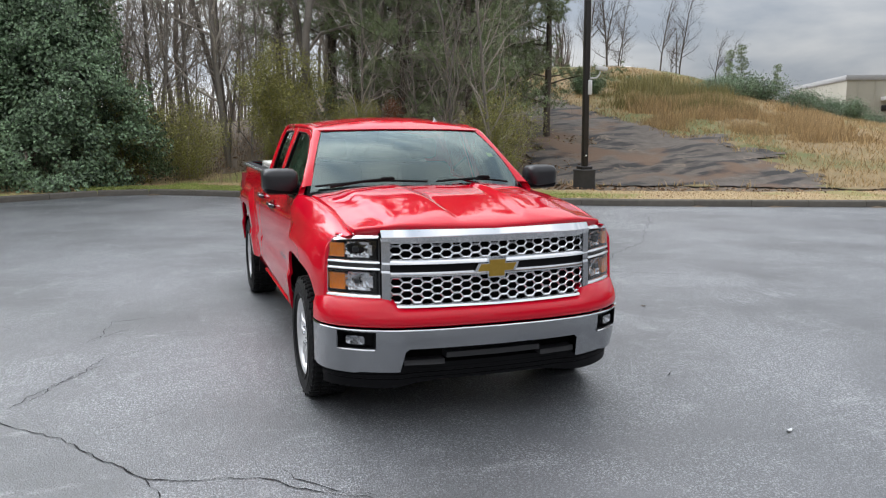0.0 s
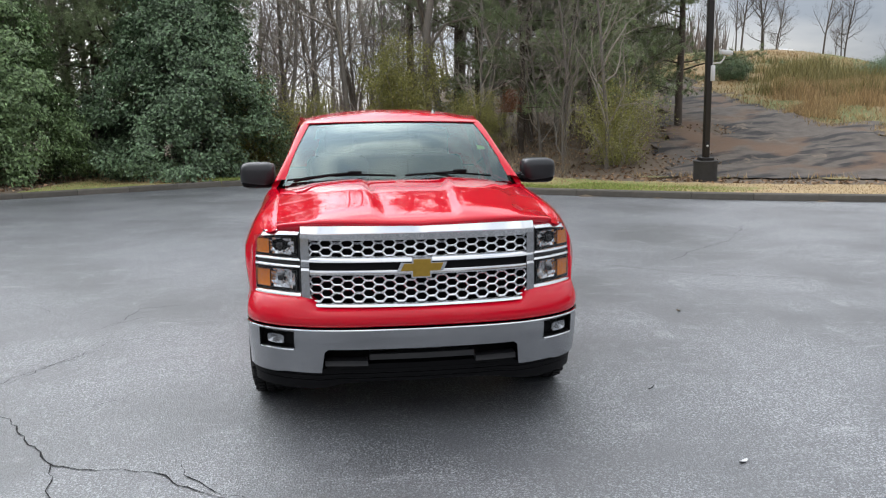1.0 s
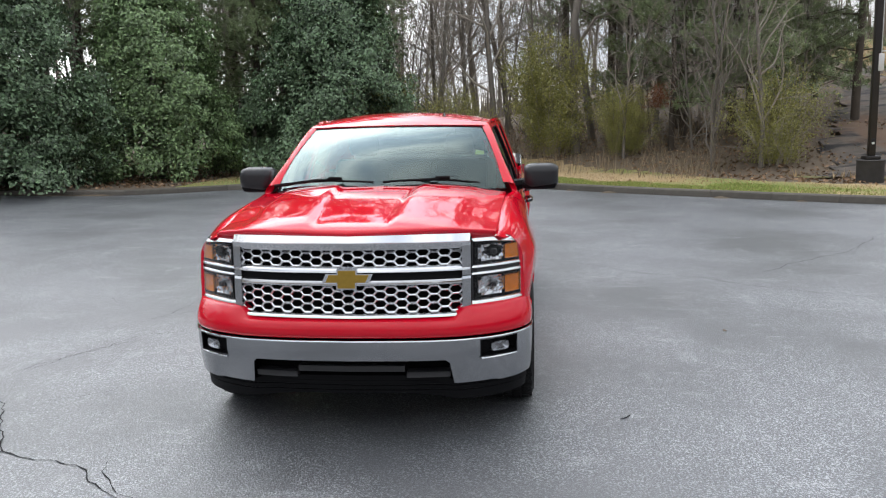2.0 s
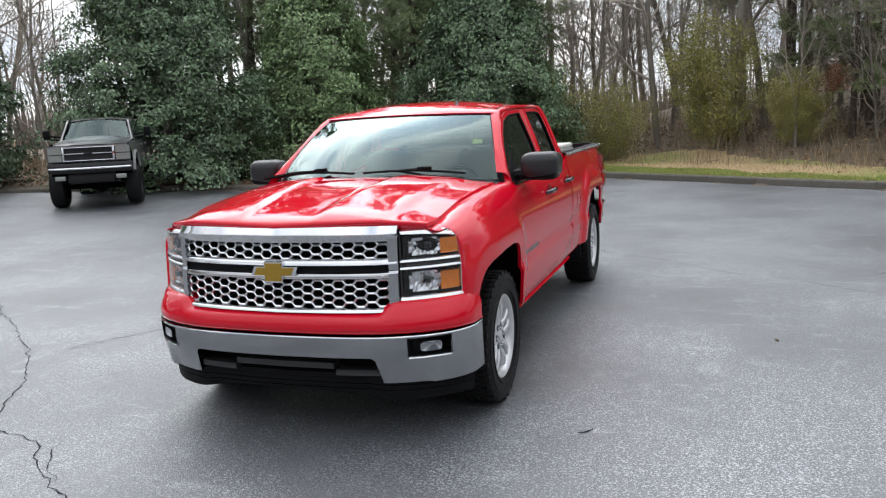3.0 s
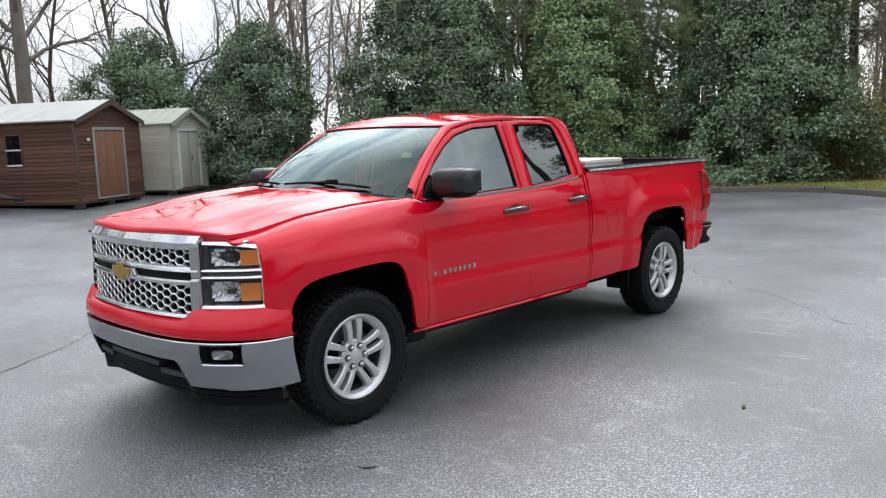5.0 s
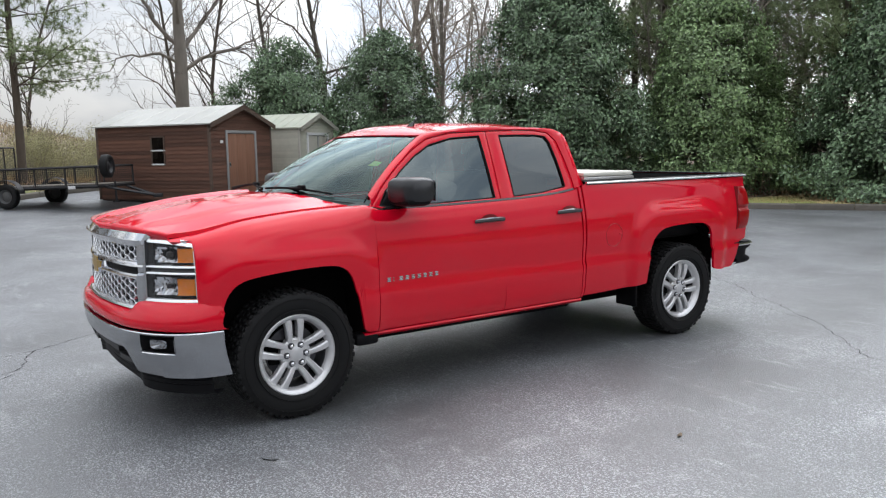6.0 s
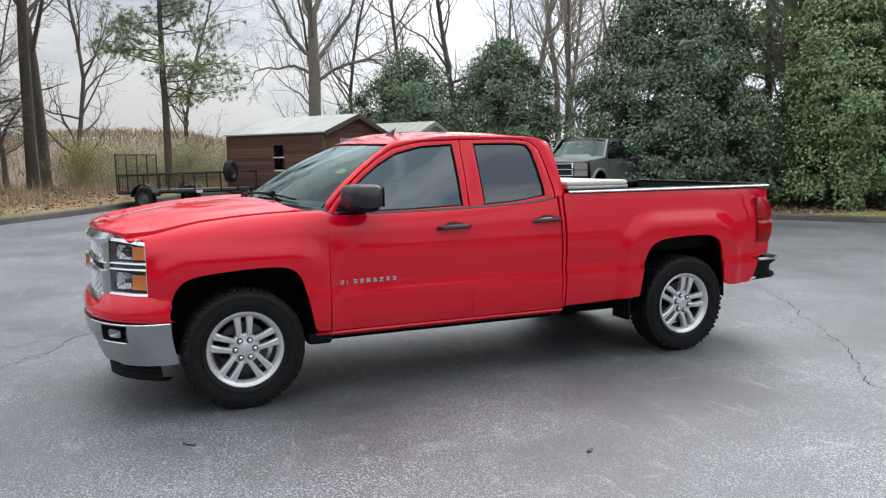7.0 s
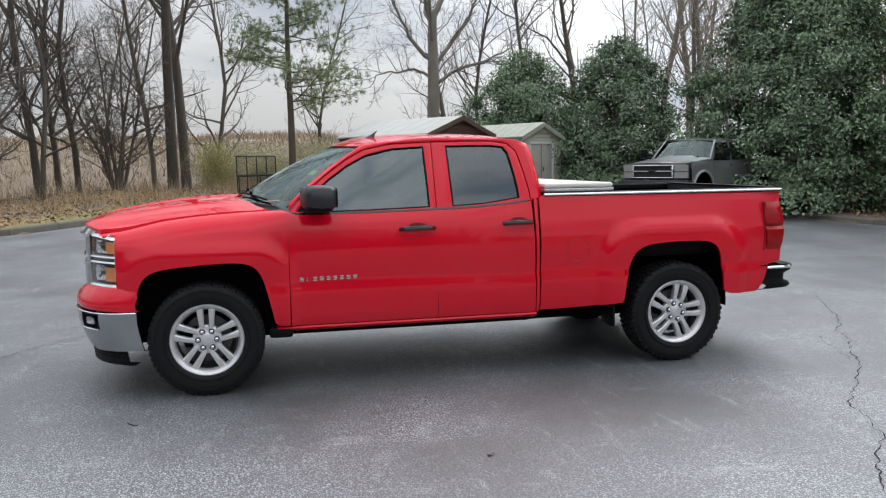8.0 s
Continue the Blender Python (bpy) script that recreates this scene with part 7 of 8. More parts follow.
def bare_tree(seed, h, r, name, label, kids=(15, 6, 4), up=0.10, bend=0.16, first=0.35, lean=(0, 0), maxd=3, stems=1, group="bare trees in the woods", bark=None, twig=None):
    rng = np.random.default_rng(seed)
    g, tw = Geo(), Geo()
    for s in range(stems):
        a = 2 * math.pi * s / max(1, stems) + rng.random()
        d = np.array([lean[0] + (0.32 * math.cos(a) if stems > 1 else 0), lean[1] + (0.32 * math.sin(a) if stems > 1 else 0), 1.0])
        d /= np.linalg.norm(d)
        grow(g, tw, rng, (0.12 * math.cos(a) * (stems > 1), 0.12 * math.sin(a) * (stems > 1), -0.25), tuple(d), h * (1 if stems == 1 else rng.uniform(0.75, 1.05)), r, 0, maxd, up, kids, bend, first)
    T = thing(name, label, "tree", None, group)
    part("trunk", g, bark or BARK, T, fix=False, angle=80)
    tagged(part("crown", tw, twig or TWIG, T, fix=False, angle=80), kind="stuff")
    return T


def oak_tree():
    """A stout trunk that forks high, a low limb that arches and droops, crooked rising limbs on both sides."""
    rng = np.random.default_rng(35)
    g, tw = Geo(), Geo()
    g.tube([(0, 0, -0.3), (0.02, -0.02, 1.5), (0, 0, 3.0), (0.03, 0.02, 4.4), (0, 0.0, 6.0), (0.02, 0.02, 6.9)], [0.31, 0.275, 0.255, 0.24, 0.195, 0.165], 12)
    limbs = [([(0, 0, 4.2), (0.1, -0.7, 4.62), (0.1, -1.5, 4.50), (0.2, -2.3, 4.35), (0.2, -2.6, 3.9)], 0.085),
             ([(0, 0, 5.0), (-0.1, -0.7, 5.6), (0.0, -1.2, 6.4), (0.1, -1.7, 7.5), (0.1, -2.5, 8.6)], 0.115),
             ([(0, 0, 3.9), (0.2, 0.5, 4.35), (0.3, 1.4, 4.75), (0.3, 2.4, 5.1), (0.2, 3.6, 5.8)], 0.105),
             ([(0, 0, 4.7), (-0.1, 0.6, 5.4), (-0.3, 1.2, 6.2), (-0.2, 1.9, 7.4), (-0.1, 2.6, 9.0)], 0.115),
             ([(0, 0, 6.6), (0.1, -0.4, 7.6), (0.3, -0.9, 9.0), (0.2, -1.3, 10.6), (0.2, -1.8, 12.2)], 0.165),
             ([(0, 0, 6.6), (-0.2, 0.5, 7.6), (-0.1, 0.9, 9.2), (0.1, 1.0, 11.0), (0.0, 1.4, 12.6)], 0.160),
             ([(0, 0, 5.6), (0.6, -0.2, 6.5), (1.3, -0.4, 7.6), (2.0, 0.1, 9.0), (2.6, 0.2, 10.2)], 0.10),
             ([(0, 0, 5.2), (-0.7, 0.2, 6.2), (-1.5, 0.0, 7.2), (-2.3, 0.4, 8.4), (-2.8, 0.3, 9.6)], 0.10)]
    for pts, r in limbs:
        q = refine(pts, 14)
        g.tube([tuple(np.array(p) + rng.normal(0, 0.03, 3) * (0 < i < 13)) for i, p in enumerate(q)], [0.82 * r * (1 - 0.80 * i / 13) for i in range(14)], 7)
        for i in range(3, 14):
            d = np.array(q[i]) - np.array(q[i - 1])
            d = d / np.linalg.norm(d) + rng.normal(0, 0.55, 3) + np.array([0, 0, 0.15])
            d /= np.linalg.norm(d)
            grow(g, tw, rng, tuple(q[i]), tuple(d), rng.uniform(0.9, 2.0) * (0.7 + r * 3), max(0.012, r * 0.32 * (1 - 0.05 * i)), 2, 4, 0.035, (0, 0, 6, 4), 0.22)
    T = thing("bare_oak", "large bare oak with crooked spreading limbs behind the sheds", "tree", None, "bare trees beyond the sheds")
    part("trunk", g, BARK, T, fix=False, angle=80)
    tagged(part("crown", tw, TWIG_DARK, T, fix=False, angle=80), kind="stuff")
    return T


def pine_tree(seed, h, r, first, nb, reach, label, mat=NEEDLES, tufts=9, name="pine_tree"):
    """Straight trunk, level boughs, tufts of needles."""
    rng = np.random.default_rng(seed)
    g = Geo()
    path = [(0.15 * math.sin(i * 1.3 + seed) * i / 8, 0.12 * math.cos(i * 1.7) * i / 8, -0.2 + (h + 0.2) * i / 8) for i in range(9)]
    g.tube(path, [r * (1 - 0.88 * i / 8) for i in range(9)], 9)
    cs = []
    for k in range(nb):
        t = first + (0.985 - first) * (k + rng.random()) / nb
        i = min(7, int(t * 8))
        f = t * 8 - i
        p = np.array(path[i]) * (1 - f) + np.array(path[i + 1]) * f
        a = rng.uniform(0, 2 * np.pi)
        ln = reach * (1.05 - 0.72 * (t - first) / (1 - first)) * rng.uniform(0.55, 1.15)
        e = np.array([math.cos(a), math.sin(a), rng.uniform(-0.12, 0.30)])
        pts = [tuple(p)]
        q = p.copy()
        for j in range(4):
            e = e + rng.normal(0, 0.12, 3) + np.array([0, 0, 0.05])
            q = q + e / np.linalg.norm(e) * ln / 4
            pts.append(tuple(q))
            for _ in range(tufts if j else 2):
                if j:
                    cs.append(q + rng.normal(0, 0.24 + 0.05 * ln, 3) * np.array([1, 1, 0.45]))
        g.tube(pts, [max(0.012, r * 0.22 * (1 - t * 0.5) * (1 - 0.2 * j)) for j in range(5)], 4, False)
    T = thing(name, label, "tree", None, "pines")
    part("trunk", g, PINE_BARK, T, fix=False, angle=80)
    cs = np.array(cs)
    per = 28
    k = np.repeat(np.arange(len(cs)), per)
    dv = rng.normal(0, 1, (len(k), 3))
    dv[:, 2] += 0.35
    dv /= np.linalg.norm(dv, axis=1)[:, None]
    a = cs[k]
    sd = np.cross(dv, rng.normal(0, 1, (len(k), 3)))
    sd /= np.linalg.norm(sd, axis=1)[:, None]
    ln = rng.uniform(0.11, 0.24, (len(k), 1))
    v = np.stack([a - sd * 0.008, a + sd * 0.008, a + dv * ln], 1).reshape(-1, 3)
    f = np.arange(len(v)).reshape(-1, 3)
    me = bpy.data.meshes.new("crown")
    me.vertices.add(len(v))
    me.vertices.foreach_set("co", v.ravel())
    me.loops.add(len(v))
    me.loops.foreach_set("vertex_index", f.ravel())
    me.polygons.add(len(f))
    me.polygons.foreach_set("loop_start", np.arange(len(f)) * 3)
    me.materials.append(mat)
    me.update(calc_edges=True)
    part("crown", me, None, T, fix=False)
    return T


def place(T, x, y, s=1.0, rot=0.0, dz=0.0, tilt=0.0):
    T.matrix_basis = pose(x, y, ground_z(x, y) + dz, tilt, 0, rot) @ Matrix.Diagonal((s, s, s, 1))
    return T


def again(T, x, y, s=1.0, rot=0.0, dz=0.0, tilt=0.0, squash=1.0):
    c = copy_thing(T, pose(x, y, ground_z(x, y) + dz, tilt, 0, rot))
    c.scale = (s, s, s * squash)
    return c


# evergreens along the kerb
def build_evergreens():
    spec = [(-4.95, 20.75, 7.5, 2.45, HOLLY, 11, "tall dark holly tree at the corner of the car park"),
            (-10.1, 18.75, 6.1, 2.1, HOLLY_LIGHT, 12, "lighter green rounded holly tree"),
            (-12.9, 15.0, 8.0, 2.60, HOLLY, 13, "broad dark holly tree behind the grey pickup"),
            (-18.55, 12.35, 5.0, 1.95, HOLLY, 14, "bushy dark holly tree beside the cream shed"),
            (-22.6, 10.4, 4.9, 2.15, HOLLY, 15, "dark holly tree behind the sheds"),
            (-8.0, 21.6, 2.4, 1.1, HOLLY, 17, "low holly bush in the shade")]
    for x, y, h, r, m, seed, label in spec:
        T = thing("holly_tree", label, "tree", pose(x, y, ground_z(x, y) - 0.05, 0, 0, seed * 40), "evergreens along the kerb")
        rng = np.random.default_rng(seed)
        g = Geo().tube([(0, 0, -0.2), (0.05, 0, h * 0.4), (0, 0.05, h * 0.9)], [0.16, 0.11, 0.02], 8)
        for k in range(16):
            a, t = rng.uniform(0, 6.28), rng.uniform(0.06, 0.75)
            L = r * 0.75 * (1 - t * 0.8)
            g.tube([(0.03, 0.02, h * t), (L * 0.5 * math.cos(a), L * 0.5 * math.sin(a), h * t + 0.18), (L * math.cos(a), L * math.sin(a), h * t + 0.30)], [0.05, 0.03, 0.012], 5, False)
        part("trunk", g, BARK, T, fix=False)
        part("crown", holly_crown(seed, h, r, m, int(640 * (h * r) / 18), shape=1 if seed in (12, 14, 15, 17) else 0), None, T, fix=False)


build_evergreens()


def build_trees():
    rng = np.random.default_rng(5)
    kinds = [bare_tree(21, 15, 0.115, "bare_tree", "tall bare grey hardwood in the woods", (22, 6, 4), first=0.15),
             bare_tree(22, 17, 0.15, "bare_tree", "tall bare grey hardwood in the woods", (22, 6, 4), bend=0.22, first=0.22),
             bare_tree(23, 13, 0.08, "bare_tree", "slender bare grey hardwood in the woods", (22, 6, 4), bend=0.2, first=0.1),
             bare_tree(24, 9, 0.055, "bare_sapling", "thin bare sapling at the edge of the woods", (22, 6, 3), bend=0.22, first=0.05),
             bare_tree(25, 18, 0.19, "bare_tree", "thick bare hardwood in the woods", (18, 7, 4), bend=0.26, first=0.3)]
    spots = [(2.9, 23.0, 4, 0.9), (3.7, 25.5, 1, 1.0), (0.2, 24.0, 0, 1.0), (-2.0, 24.5, 2, 1.0), (4.8, 22.8, 0, 0.95)]
    for (x, y, k, s), T in zip(spots, [kinds[4], kinds[1], kinds[0], kinds[2], None]):
        if T:
            place(T, x, y, s, rng.uniform(0, 360))
        else:
            again(kinds[k], x, y, s, 77)
    place(kinds[3], 6.6, 19.2, 1.0, 10)
    done = 0
    pts = [s[:2] for s in spots]
    # the woods behind the back kerb and the evergreens
    while done < 140:
        x, y = rng.uniform(-34, 16), rng.uniform(17, 58)
        d, at = beyond(x, y)
        s, r = hill_axes(x, y)
        if d < 5.6 or (r > -3.2 - 0.12 * (s - 10) and s > 0) or any((x - a) ** 2 + (y - b) ** 2 < (1.0 if d < 14 else 1.6) ** 2 for a, b in pts):
            continue
        if d > 16 and rng.random() < 0.6:
            continue
        if x < -14 and (y < 19 or rng.random() < 0.55):
            continue
        pts.append((x, y))
        k = rng.choice([0, 2, 3, 2, 3]) if d < 12 else rng.choice([0, 1, 2, 4])
        again(kinds[int(k)], x, y, rng.uniform(0.62, 0.92), rng.uniform(0, 360), tilt=rng.uniform(-3, 3))
        done += 1
    # trees west of the car park
    oak = oak_tree()
    place(oak, -25.6, 7.55, 1.0, 0)
    multi = bare_tree(32, 7.5, 0.068, "bare_shrub_tree", "many-stemmed bare tree beside the car park", (18, 9, 5), up=0.06, bend=0.18, first=0.12, stems=6, group="bare trees beyond the sheds", bark=BARK_DARK, twig=TWIG_DARK)
    west = [bare_tree(61, 14, 0.13, "bare_tree", "tall bare tree west of the car park", (24, 7, 4), bend=0.2, first=0.12, group="bare trees beyond the sheds", bark=BARK_DARK, twig=TWIG_DARK),
            bare_tree(62, 16, 0.20, "bare_tree", "thick bare tree west of the car park", (20, 7, 5), bend=0.10, first=0.3, group="bare trees beyond the sheds", bark=BARK_DARK, twig=TWIG_DARK)]
    # a cluster of dark bare trees on the hill's crest
    for k in range(15):
        x, y = 24.5 + 0.72 * k + rng.uniform(-0.8, 0.8), 49.5 - 0.45 * k + rng.uniform(-4, 4)
        again(west[k % 2], x, y, rng.uniform(0.30, 0.46) * (1.0 if k < 11 else 0.6), rng.uniform(0, 360))
    place(west[0], -25.2, -6.0, 0.9, 15)
    place(west[1], -27.3, -2.35, 1.1, 20)
    place(multi, -25.0, -4.6, 1.0, 0)
    again(multi, -21.0, -8.6, 0.95, 100)
    again(multi, -23.5, -11.5, 0.9, 30)
    for x, y, k, s in ((-26.0, -2.75, 4, 1.15), (-22.3, -6.55, 2, 0.75), (-29, -7.5, 2, 1.1), (-31, -4.0, 0, 1.0), (-27.5, -9.5, 3, 1.2), (-24.5, -7.2, 3, 1.1), (-33, -1.5, 2, 1.0), (-20.4, -7.7, 2, 1.0), (-33, 10.0, 0, 0.9), (-35, 12.5, 2, 1.0), (-30, 13.5, 2, 1.0),
                       (-30.5, 21.8, 4, 1.0), (-31.4, 23.6, 2, 1.0), (-22.9, 17.5, 0, 1.0), (-21.6, 19.4, 2, 0.9), (-24.5, 19.8, 2, 1.0), (-26.5, 17.0, 2, 1.0), (-20.0, 17.6, 3, 1.2), (-28.5, 21, 0, 1.0), (-27, 14.5, 3, 1.1), (-38, 4, 2, 0.9), (-40, -7, 0, 0.9), (-36, -12, 2, 0.95),
                       (-19.0, -11.0, 0, 0.9), (-24.0, -15.0, 1, 0.9)):
        again(west[1 if k in (1, 4) else 0] if y < 15 else kinds[k], x, y, s, rng.uniform(0, 360), tilt=rng.uniform(-1, 1))
    # more woods around, behind the camera, for what the paint and glass mirror
    for k in range(46):
        a = -0.25 + 2.3 * k / 46
        x, y = 30 * math.cos(-a) + 8 + rng.uniform(-3, 6), 34 * math.sin(-a) + 2 + rng.uniform(-4, 4)
        if beyond(x, y)[0] > -60:
            again(kinds[int(rng.choice([0, 1, 2, 4]))], x + 6, y, rng.uniform(0.6, 0.9), rng.uniform(0, 360))
    # pines
    p1 = pine_tree(41, 17, 0.20, 0.22, 52, 2.4, "tall pine with open boughs of green needles", tufts=17)
    p2 = pine_tree(42, 13, 0.15, 0.10, 60, 2.4, "pine with long low boughs reaching over the rock", tufts=15)
    p3 = pine_tree(43, 9.5, 0.09, 0.16, 44, 1.7, "young pine at the edge of the woods")
    p4 = pine_tree(44, 12.0, 0.155, 0.25, 60, 2.7, "sparse pine beside the trailer", tufts=12)
    place(p1, -13.3, 20.4, 1.0, 0)
    place(p2, 8.2, 21.4, 1.0, 150)
    place(p3, 5.9, 21.9, 1.15, 30)
    place(p4, -24.4, 1.75, 1.0, 60)
    for x, y, s, r in ((-7.4, 23.4, 1.0, 80), (-9.6, 24.6, 0.95, 310), (-12.0, 22.6, 0.9, 140), (-6.2, 25.6, 1.05, 20), (-16.6, 19.2, 0.9, 200), (-5.0, 28.5, 1.0, 260), (4.6, 27.5, 1.0, 20), (6.8, 25.6, 1.0, 140), (9.2, 28.6, 0.95, 60), (3.0, 31.0, 1.0, 310)):
        again(p1, x, y, s, r)
    for x, y, s, r in ((-8.2, 22.8, 1.0, 40), (-6.6, 24.4, 1.05, 160), (-12.6, 20.4, 0.95, 280), (-14.8, 20.6, 1.0, 100), (-10.6, 22.0, 0.9, 220), (10.2, 26.0, 0.9, 20), (6.6, 23.6, 0.95, 250), (8.6, 25.0, 1.05, 330), (11.2, 28.0, 1.0, 75), (5.0, 25.2, 0.9, 190), (9.6, 23.2, 1.0, 200), (12.3, 23.6, 1.0, 30), (12.8, 29.0, 1.0, 120), (12.2, 31.5, 0.9, 90), (15.0, 38.0, 0.7, 10)):
        again(p2, x, y, s, r)
    for x, y, s, r in ((28.6, 33.6, 0.28, 80), (30.2, 34.6, 0.34, 150), (31.6, 33.2, 0.27, 40)):
        again(p3, x, y, s, r, squash=0.85)
    return kinds


KINDS = build_trees()


def shrub(seed, h, r, n, mat, label, stems=26, name="shrub", leaf=0.05):
    rng = np.random.default_rng(seed)
    g = Geo()
    cs = []
    for k in range(stems):
        a, t = rng.uniform(0, 6.28), rng.uniform(0.25, 1.0)
        e = np.array([r * t * math.cos(a), r * t * math.sin(a), h * (1.05 - 0.45 * t * t) * rng.uniform(0.75, 1.1)])
        p = [np.array([0.25 * t * r * math.cos(a), 0.25 * t * r * math.sin(a), -0.1])]
        for j in range(1, 5):
            f = j / 4
            p.append(p[0] + (e - p[0]) * np.array([f ** 1.4, f ** 1.4, f]) + rng.normal(0, 0.06, 3))
        g.tube([tuple(q) for q in p], [0.016, 0.012, 0.009, 0.006, 0.003], 4, False)
        for j in range(1, 5):
            for _ in range(3):
                v = rng.normal(0, 0.3, 3) + np.array([0, 0, 0.15])
                g.tube([tuple(p[j]), tuple(p[j] + v)], [0.005, 0.002], 3, False)
                cs += [p[j] + v * rng.random() + rng.normal(0, 0.16, 3) for _ in range(n)]
    T = thing(name, label, "shrub", None, "shrubs")
    tagged(part("stem_tangle", g, TWIG, T, fix=False), kind="stuff")
    cs = np.array(cs)
    cs[:, 2] = np.maximum(cs[:, 2], 0.05)
    part("leaves", leaf_mesh("leaves", cs, np.zeros_like(cs), leaf, leaf * 0.6, mat, rng), None, T, fix=False)
    return T


s1 = place(shrub(51, 3.5, 1.9, 70, SHRUB_LEAF, "large budding yellow-green shrub at the edge of the woods", 44, leaf=0.070), 2.0, 22.9)
s2 = place(shrub(52, 2.2, 1.5, 40, SHRUB_LEAF, "budding green shrub near the lamp post", 34, leaf=0.055), 8.3, 18.9)
again(s2, -3.0, 22.0, 1.2, 120)
again(s2, -1.2, 22.8, 1.0, 200)
again(s1, 4.4, 21.8, 0.55, 60)
s4 = place(shrub(56, 2.1, 1.6, 34, PALE_SCRUB, "pale grey-green scrub on the bank behind the trailer", 40, "scrub_bush", 0.05), -29.5, 5.5)
for x, y, k, a in ((-28.0, 2.6, 0.8, 10), (-31.0, 1.0, 1.0, 200), (-29.6, 3.6, 0.95, 150), (-32.0, 3.0, 1.1, 80), (-30.5, -1.0, 1.0, 20), (-33.0, 5.5, 1.1, 120), (-31.5, 7.5, 1.0, 240), (-34.0, 0.5, 1.15, 300)):
    again(s4, x, y, k, a)
again(s2, -26.0, -1.2, 0.7, 90)
s3 = place(shrub(53, 0.8, 1.25, 30, HOLLY, "low dark green scrub on the hill's shoulder", 22, "scrub_bush", 0.07), 34.0, 31.0)
for x, y, s in ((36.0, 30.5, 0.7), (38.5, 30.2, 0.7), (41, 29.5, 0.8), (32.2, 31.8, 0.8), (43, 29.0, 1.1), (29.5, 32.0, 1.2), (45.5, 28.0, 1.0), (35, 33, 0.6), (27.2, 31.5, 1.0), (25.6, 31.2, 0.8), (30.8, 30.4, 1.0), (33.2, 29.6, 0.9), (37.2, 32.2, 0.7), (39.8, 31.6, 0.7)):
    again(s3, x, y, s, x * 37)
bush = place(shrub(55, 1.25, 1.35, 60, HOLLY, "clipped dark evergreen bush on the hill", 34, "evergreen_bush", 0.075), 18.6, 31.9, 0.75)
fern = place(shrub(54, 0.9, 0.55, 10, DEAD_LEAF, "rusty dead bough hanging on the young pine", 14, "dead_bough", 0.09), 5.3, 20.9, 0.6, 0, 1.6)


def build_stuff():
    rng = np.random.default_rng(9)
    # tall straw on the hill, and a belt of green-brown weeds among it
    for name, mat, total, s0, s1, r0, r1, h0, h1, label in (("tall_grass", STRAW, 26000, 14.0, 22.5, 1.5, 11.0, 0.30, 0.65, "tall straw-coloured dead grass on the hill"),
                                                            ("weed_stalks", WEED, 6000, 18.5, 28.0, 0.5, 7.0, 0.40, 0.95, "tall green-brown weeds on the hill")):
        roots, hs = [], []
        while len(roots) < total:
            x, y = rng.uniform(8, 44), rng.uniform(12, 52)
            sa, ra = hill_axes(x, y)
            n = noise.noise(Vector((x * 0.45, y * 0.45, h0 * 30)))
            if not on_meadow(x, y) or not (s0 + ragged(x, y, 1.5) < sa < s1 and r0 < ra < r1) or n < -0.12:
                continue
            z = ground_z(x, y) + 0.03
            hh = h0 + h1 * max(0.0, n + 0.12)
            for _ in range(14):
                roots.append((x + rng.normal(0, 0.16), y + rng.normal(0, 0.16), z))
                hs.append(hh * rng.uniform(0.5, 1.2))
        tagged(part(name, blade_mesh(name, np.array(roots), np.array(hs), 0.026, 0.26, mat, rng), None, fix=False), label, "grass", kind="stuff")
    # short meadow grass
    roots, hs = [], []
    while len(roots) < 42000:
        x, y = rng.uniform(8, 40), rng.uniform(12, 46)
        s, r = hill_axes(x, y)
        if not on_meadow(x, y) or s > 33:
            continue
        z = ground_z(x, y) + 0.03
        for _ in range(5):
            roots.append((x + rng.normal(0, 0.12), y + rng.normal(0, 0.12), z))
            hs.append(rng.uniform(0.08, 0.26))
    tagged(part("meadow_grass", blade_mesh("meadow_grass", np.array(roots), np.array(hs), 0.030, 0.45, STRAW, rng), None, fix=False), "short tan dead grass on the hill", "grass", kind="stuff")
    # short turf on the verge
    roots, hs = [], []
    while len(roots) < 26000:
        x, y = rng.uniform(-8, 20), rng.uniform(4, 23)
        if on_verge(x, y):
            roots.append((x, y, ground_z(x, y) + 0.015))
            hs.append(rng.uniform(0.02, 0.055))
    tagged(part("turf", blade_mesh("turf", np.array(roots), np.array(hs), 0.014, 0.4, STRAW, rng), None, fix=False), "short dormant turf along the kerb", "grass", kind="stuff")
    # greener turf close to the kerb
    roots, hs = [], []
    while len(roots) < 30000:
        x, y = rng.uniform(-4.2, 9), rng.uniform(10, 24)
        d = beyond(x, y)[0]
        if on_verge(x, y) and d < 1.9 + 1.6 * noise.noise(Vector((x * 0.5, y * 0.5, 13.0))) and (x < 4 or rng.random() < (9 - x) / 5):
            roots.append((x, y, ground_z(x, y) + 0.015))
            hs.append(rng.uniform(0.03, 0.07))
    tagged(part("green_turf", blade_mesh("green_turf", np.array(roots), np.array(hs), 0.018, 0.4, TURF_GREEN, rng), None, fix=False), "short fresh green grass beside the kerb", "grass", kind="stuff")
    # fallen leaves
    cs = []
    while len(cs) < 16000:
        x, y = rng.uniform(-27, 18), rng.uniform(-14, 32)
        d, at = beyond(x, y)
        s, r = hill_axes(x, y)
        if 0.5 < d < 13 and not (on_verge(x, y) and rng.random() < 0.985) and not (r > 0 and s > 4):
            cs.append((x, y, ground_z(x, y) + 0.03))
    cs = np.array(cs)
    up = np.tile(np.array([0, 0, 1.6]), (len(cs), 1))
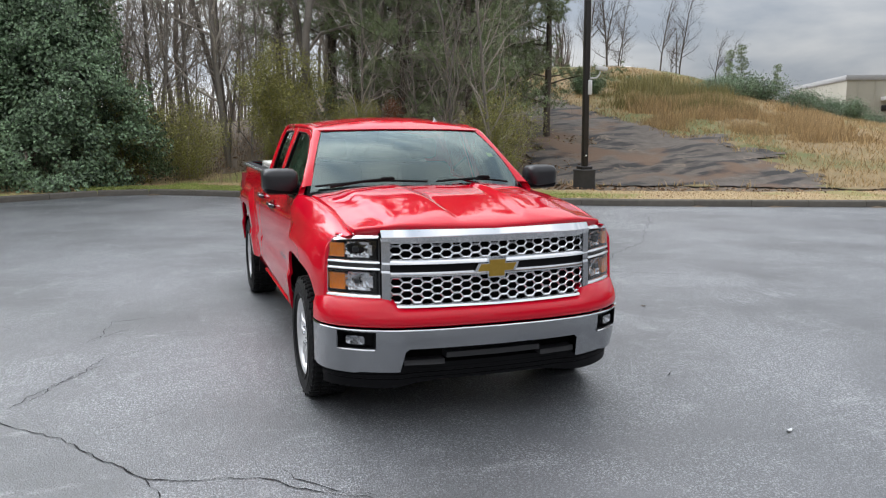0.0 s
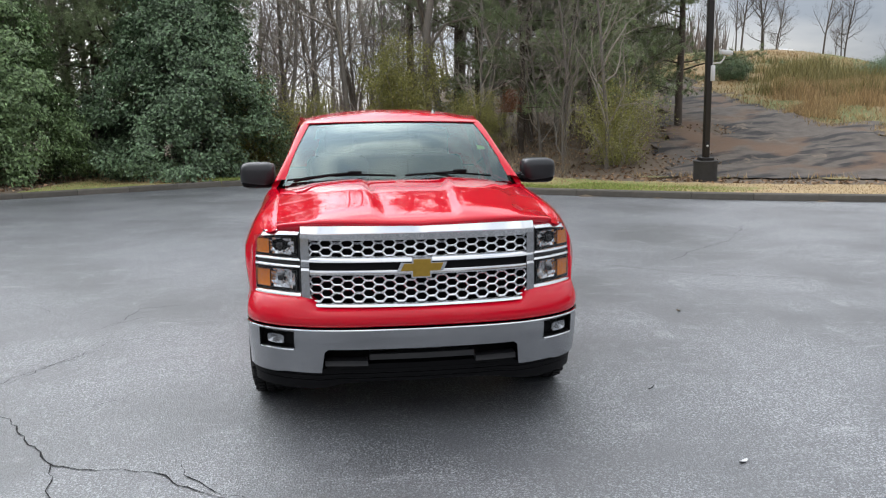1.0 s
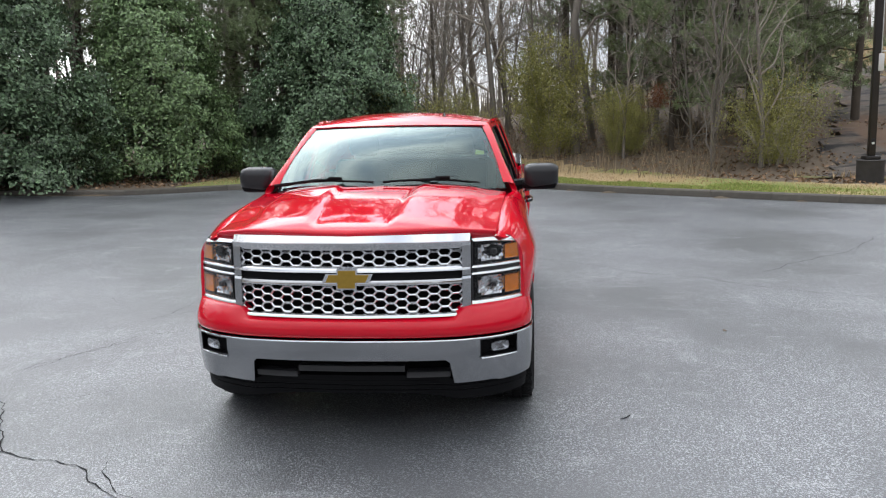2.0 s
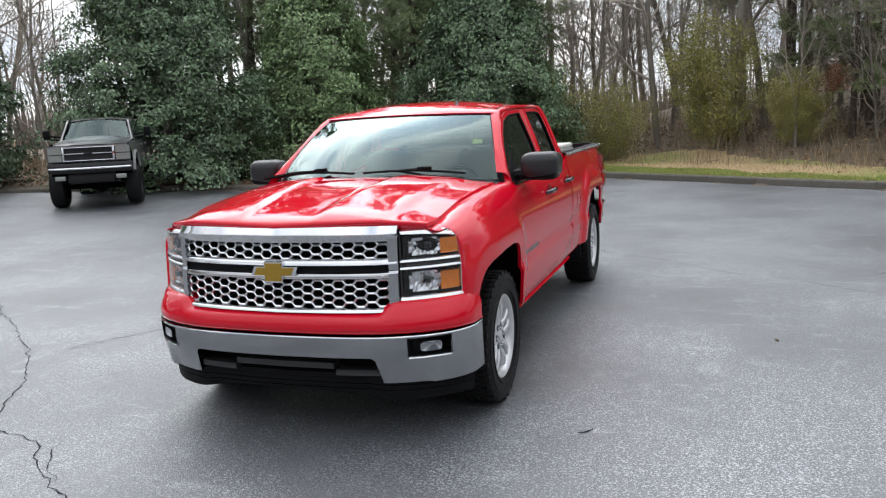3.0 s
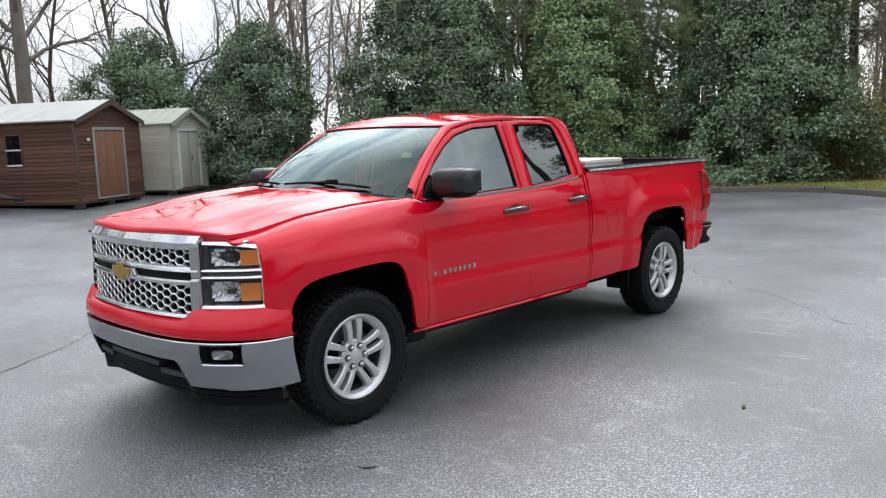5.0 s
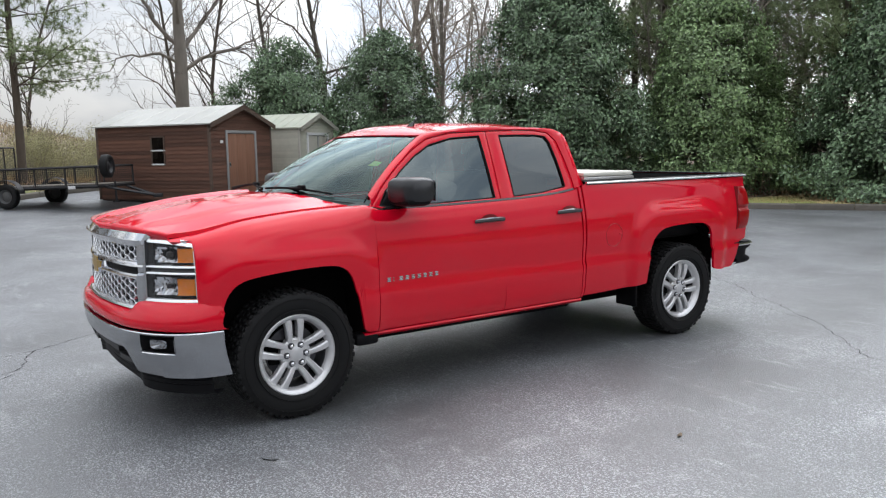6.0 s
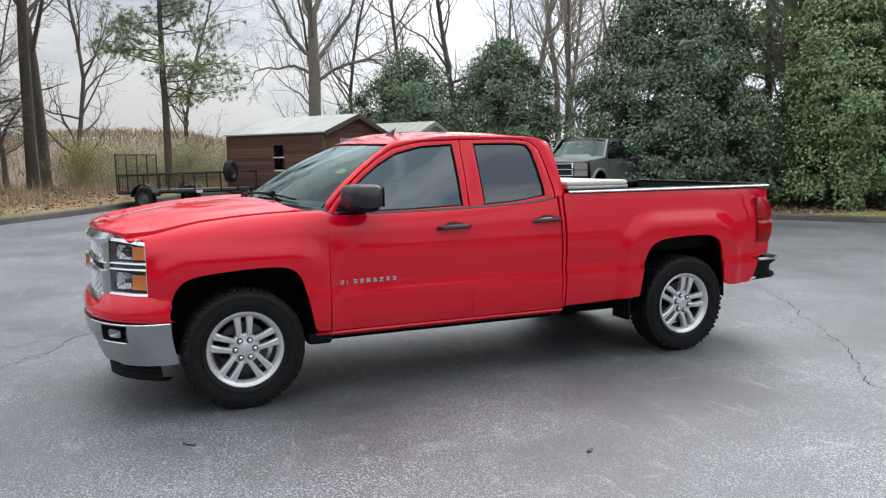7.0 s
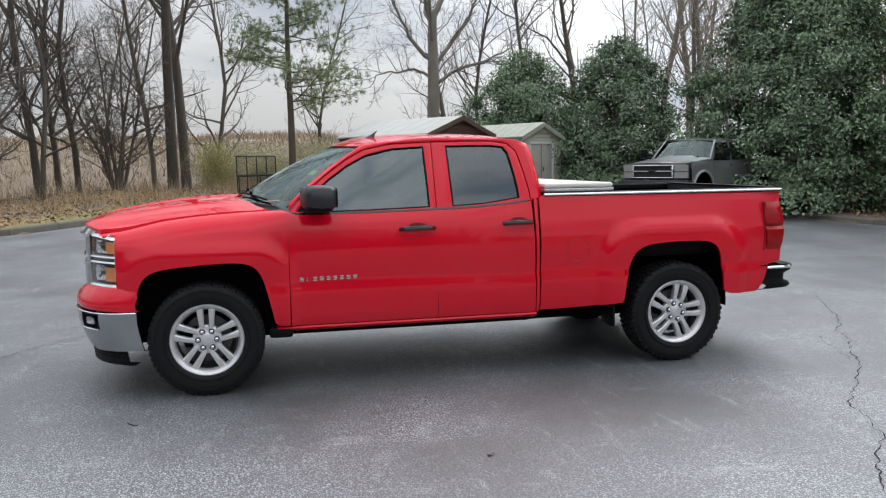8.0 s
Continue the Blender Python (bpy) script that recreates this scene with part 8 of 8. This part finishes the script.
    tagged(part("leaf_litter", leaf_mesh("leaf_litter", cs, up, 0.12, 0.08, LITTER, rng), None, fix=False), "brown fallen leaves under the trees", "leaves", kind="stuff")
    # brush along the edge of the woods
    roots, hs = [], []
    while len(roots) < 16000:
        x, y = rng.uniform(-33, 12), rng.uniform(-14, 34)
        d, at = beyond(x, y)
        s, r = hill_axes(x, y)
        back = y > 15
        if not (3.3 < d < 14 if back else 2.2 < d < 12) or (back and r > -4.0 - 0.1 * s) or (not back and x > -18):
            continue
        z = ground_z(x, y)
        hh = rng.uniform(0.3, 1.3 if back else 1.0)
        for _ in range(6):
            roots.append((x + rng.normal(0, 0.15), y + rng.normal(0, 0.15), z - 0.03))
            hs.append(hh * rng.uniform(0.5, 1.1))
    tagged(part("brush", blade_mesh("brush", np.array(roots), np.array(hs), 0.016, 0.25, BRUSH, rng), None, fix=False), "thin brown brush at the edge of the woods", "brush", kind="stuff")
    # fine twigs that fill the woods behind the back kerb
    ps, ends = [], []
    while len(ps) < 42000:
        x, y = rng.uniform(-30, 14), rng.uniform(17, 46)
        d, at = beyond(x, y)
        s, r = hill_axes(x, y)
        if d < 5 or (r > -3.0 - 0.12 * (s - 10) and s > 0) or (x < -14 and rng.random() < 0.6):
            continue
        z = ground_z(x, y)
        for _ in range(12):
            p = np.array([x + rng.normal(0, 0.8), y + rng.normal(0, 0.8), z + rng.uniform(0.6, 9.5)])
            ps.append(p)
            ends.append(p + rng.normal(0, 0.34, 3) + np.array([0, 0, rng.uniform(0.1, 0.9)]))
    ps, ends = np.array(ps), np.array(ends)
    side = np.cross(ends - ps, rng.normal(0, 1, ps.shape))
    side *= 0.008 / (np.linalg.norm(side, axis=1)[:, None] + 1e-9)
    v = np.stack([ps - side, ps + side, ends], 1).reshape(-1, 3)
    me = bpy.data.meshes.new("twig_thicket")
    me.vertices.add(len(v))
    me.vertices.foreach_set("co", v.ravel())
    me.loops.add(len(v))
    me.loops.foreach_set("vertex_index", np.arange(len(v)))
    me.polygons.add(len(ps))
    me.polygons.foreach_set("loop_start", np.arange(len(ps)) * 3)
    me.materials.append(TWIG)
    me.update(calc_edges=True)
    tagged(part("twig_thicket", me, None, fix=False), "thicket of fine bare twigs in the woods", "twigs", kind="stuff")
    # dry grass along the western kerb
    roots, hs = [], []
    while len(roots) < 15000:
        x, y = rng.uniform(-28, -9), rng.uniform(-14, 5)
        d, at = beyond(x, y)
        n = noise.noise(Vector((x * 0.8, y * 0.8, 21.0)))
        if not 0.35 < d < 6.5 or n < -0.15:
            continue
        for _ in range(8):
            roots.append((x + rng.normal(0, 0.10), y + rng.normal(0, 0.10), ground_z(x, y) - 0.02))
            hs.append((0.10 + 0.5 * max(0.0, n + 0.1)) * rng.uniform(0.5, 1.3) * (0.5 + 0.5 * sstep(0.5, 3.0, d)))
    tagged(part("dry_grass", blade_mesh("dry_grass", np.array(roots), np.array(hs), 0.014, 0.35, STRAW, rng), None, fix=False), "clumps of dry tan grass beside the western kerb", "grass", kind="stuff")
    # woods on the far slope to the west
    cs, hs = [], []
    for k in range(30000):
        x, y = rng.uniform(-165, -58), rng.uniform(-95, 75)
        cs.append((x, y, ground_z(x, y) - 0.3))
        hs.append(rng.uniform(0.5, 1.7))
    tagged(part("slope_woods", blade_mesh("slope_woods", np.array(cs), np.array(hs), 0.22, 0.35, BRUSH, rng), None, fix=False), "brown dry scrub on the far slope", "scrub", kind="stuff")
    # far woods: a hazy band of trunks and twigs round the horizon
    cs, hs = [], []
    for k in range(26000):
        a = rng.uniform(0, 2 * np.pi)
        R = rng.uniform(62, 130)
        x, y = R * math.cos(a), R * math.sin(a)
        deg = math.degrees(a)
        if 20 < deg < 62:
            continue
        if deg > 285 or deg < 18:
            x, y = x * 0.5 + 4, y * 0.5
        west = abs(math.degrees(a) - 180) < 42
        if west:
            continue
        z = ground_z(x, y)
        cs.append((x, y, z - 0.5))
        hs.append((rng.uniform(3, 6.5) if 62 <= deg < 150 else rng.uniform(4, 15)) if not west else rng.uniform(1.0, 2.6))
    tagged(part("far_woods", blade_mesh("far_woods", np.array(cs), np.array(hs), 0.30, 0.10, FAR_WOOD, rng), None, fix=False), "distant bare brown woods round the car park", "woods", kind="stuff")


build_stuff()
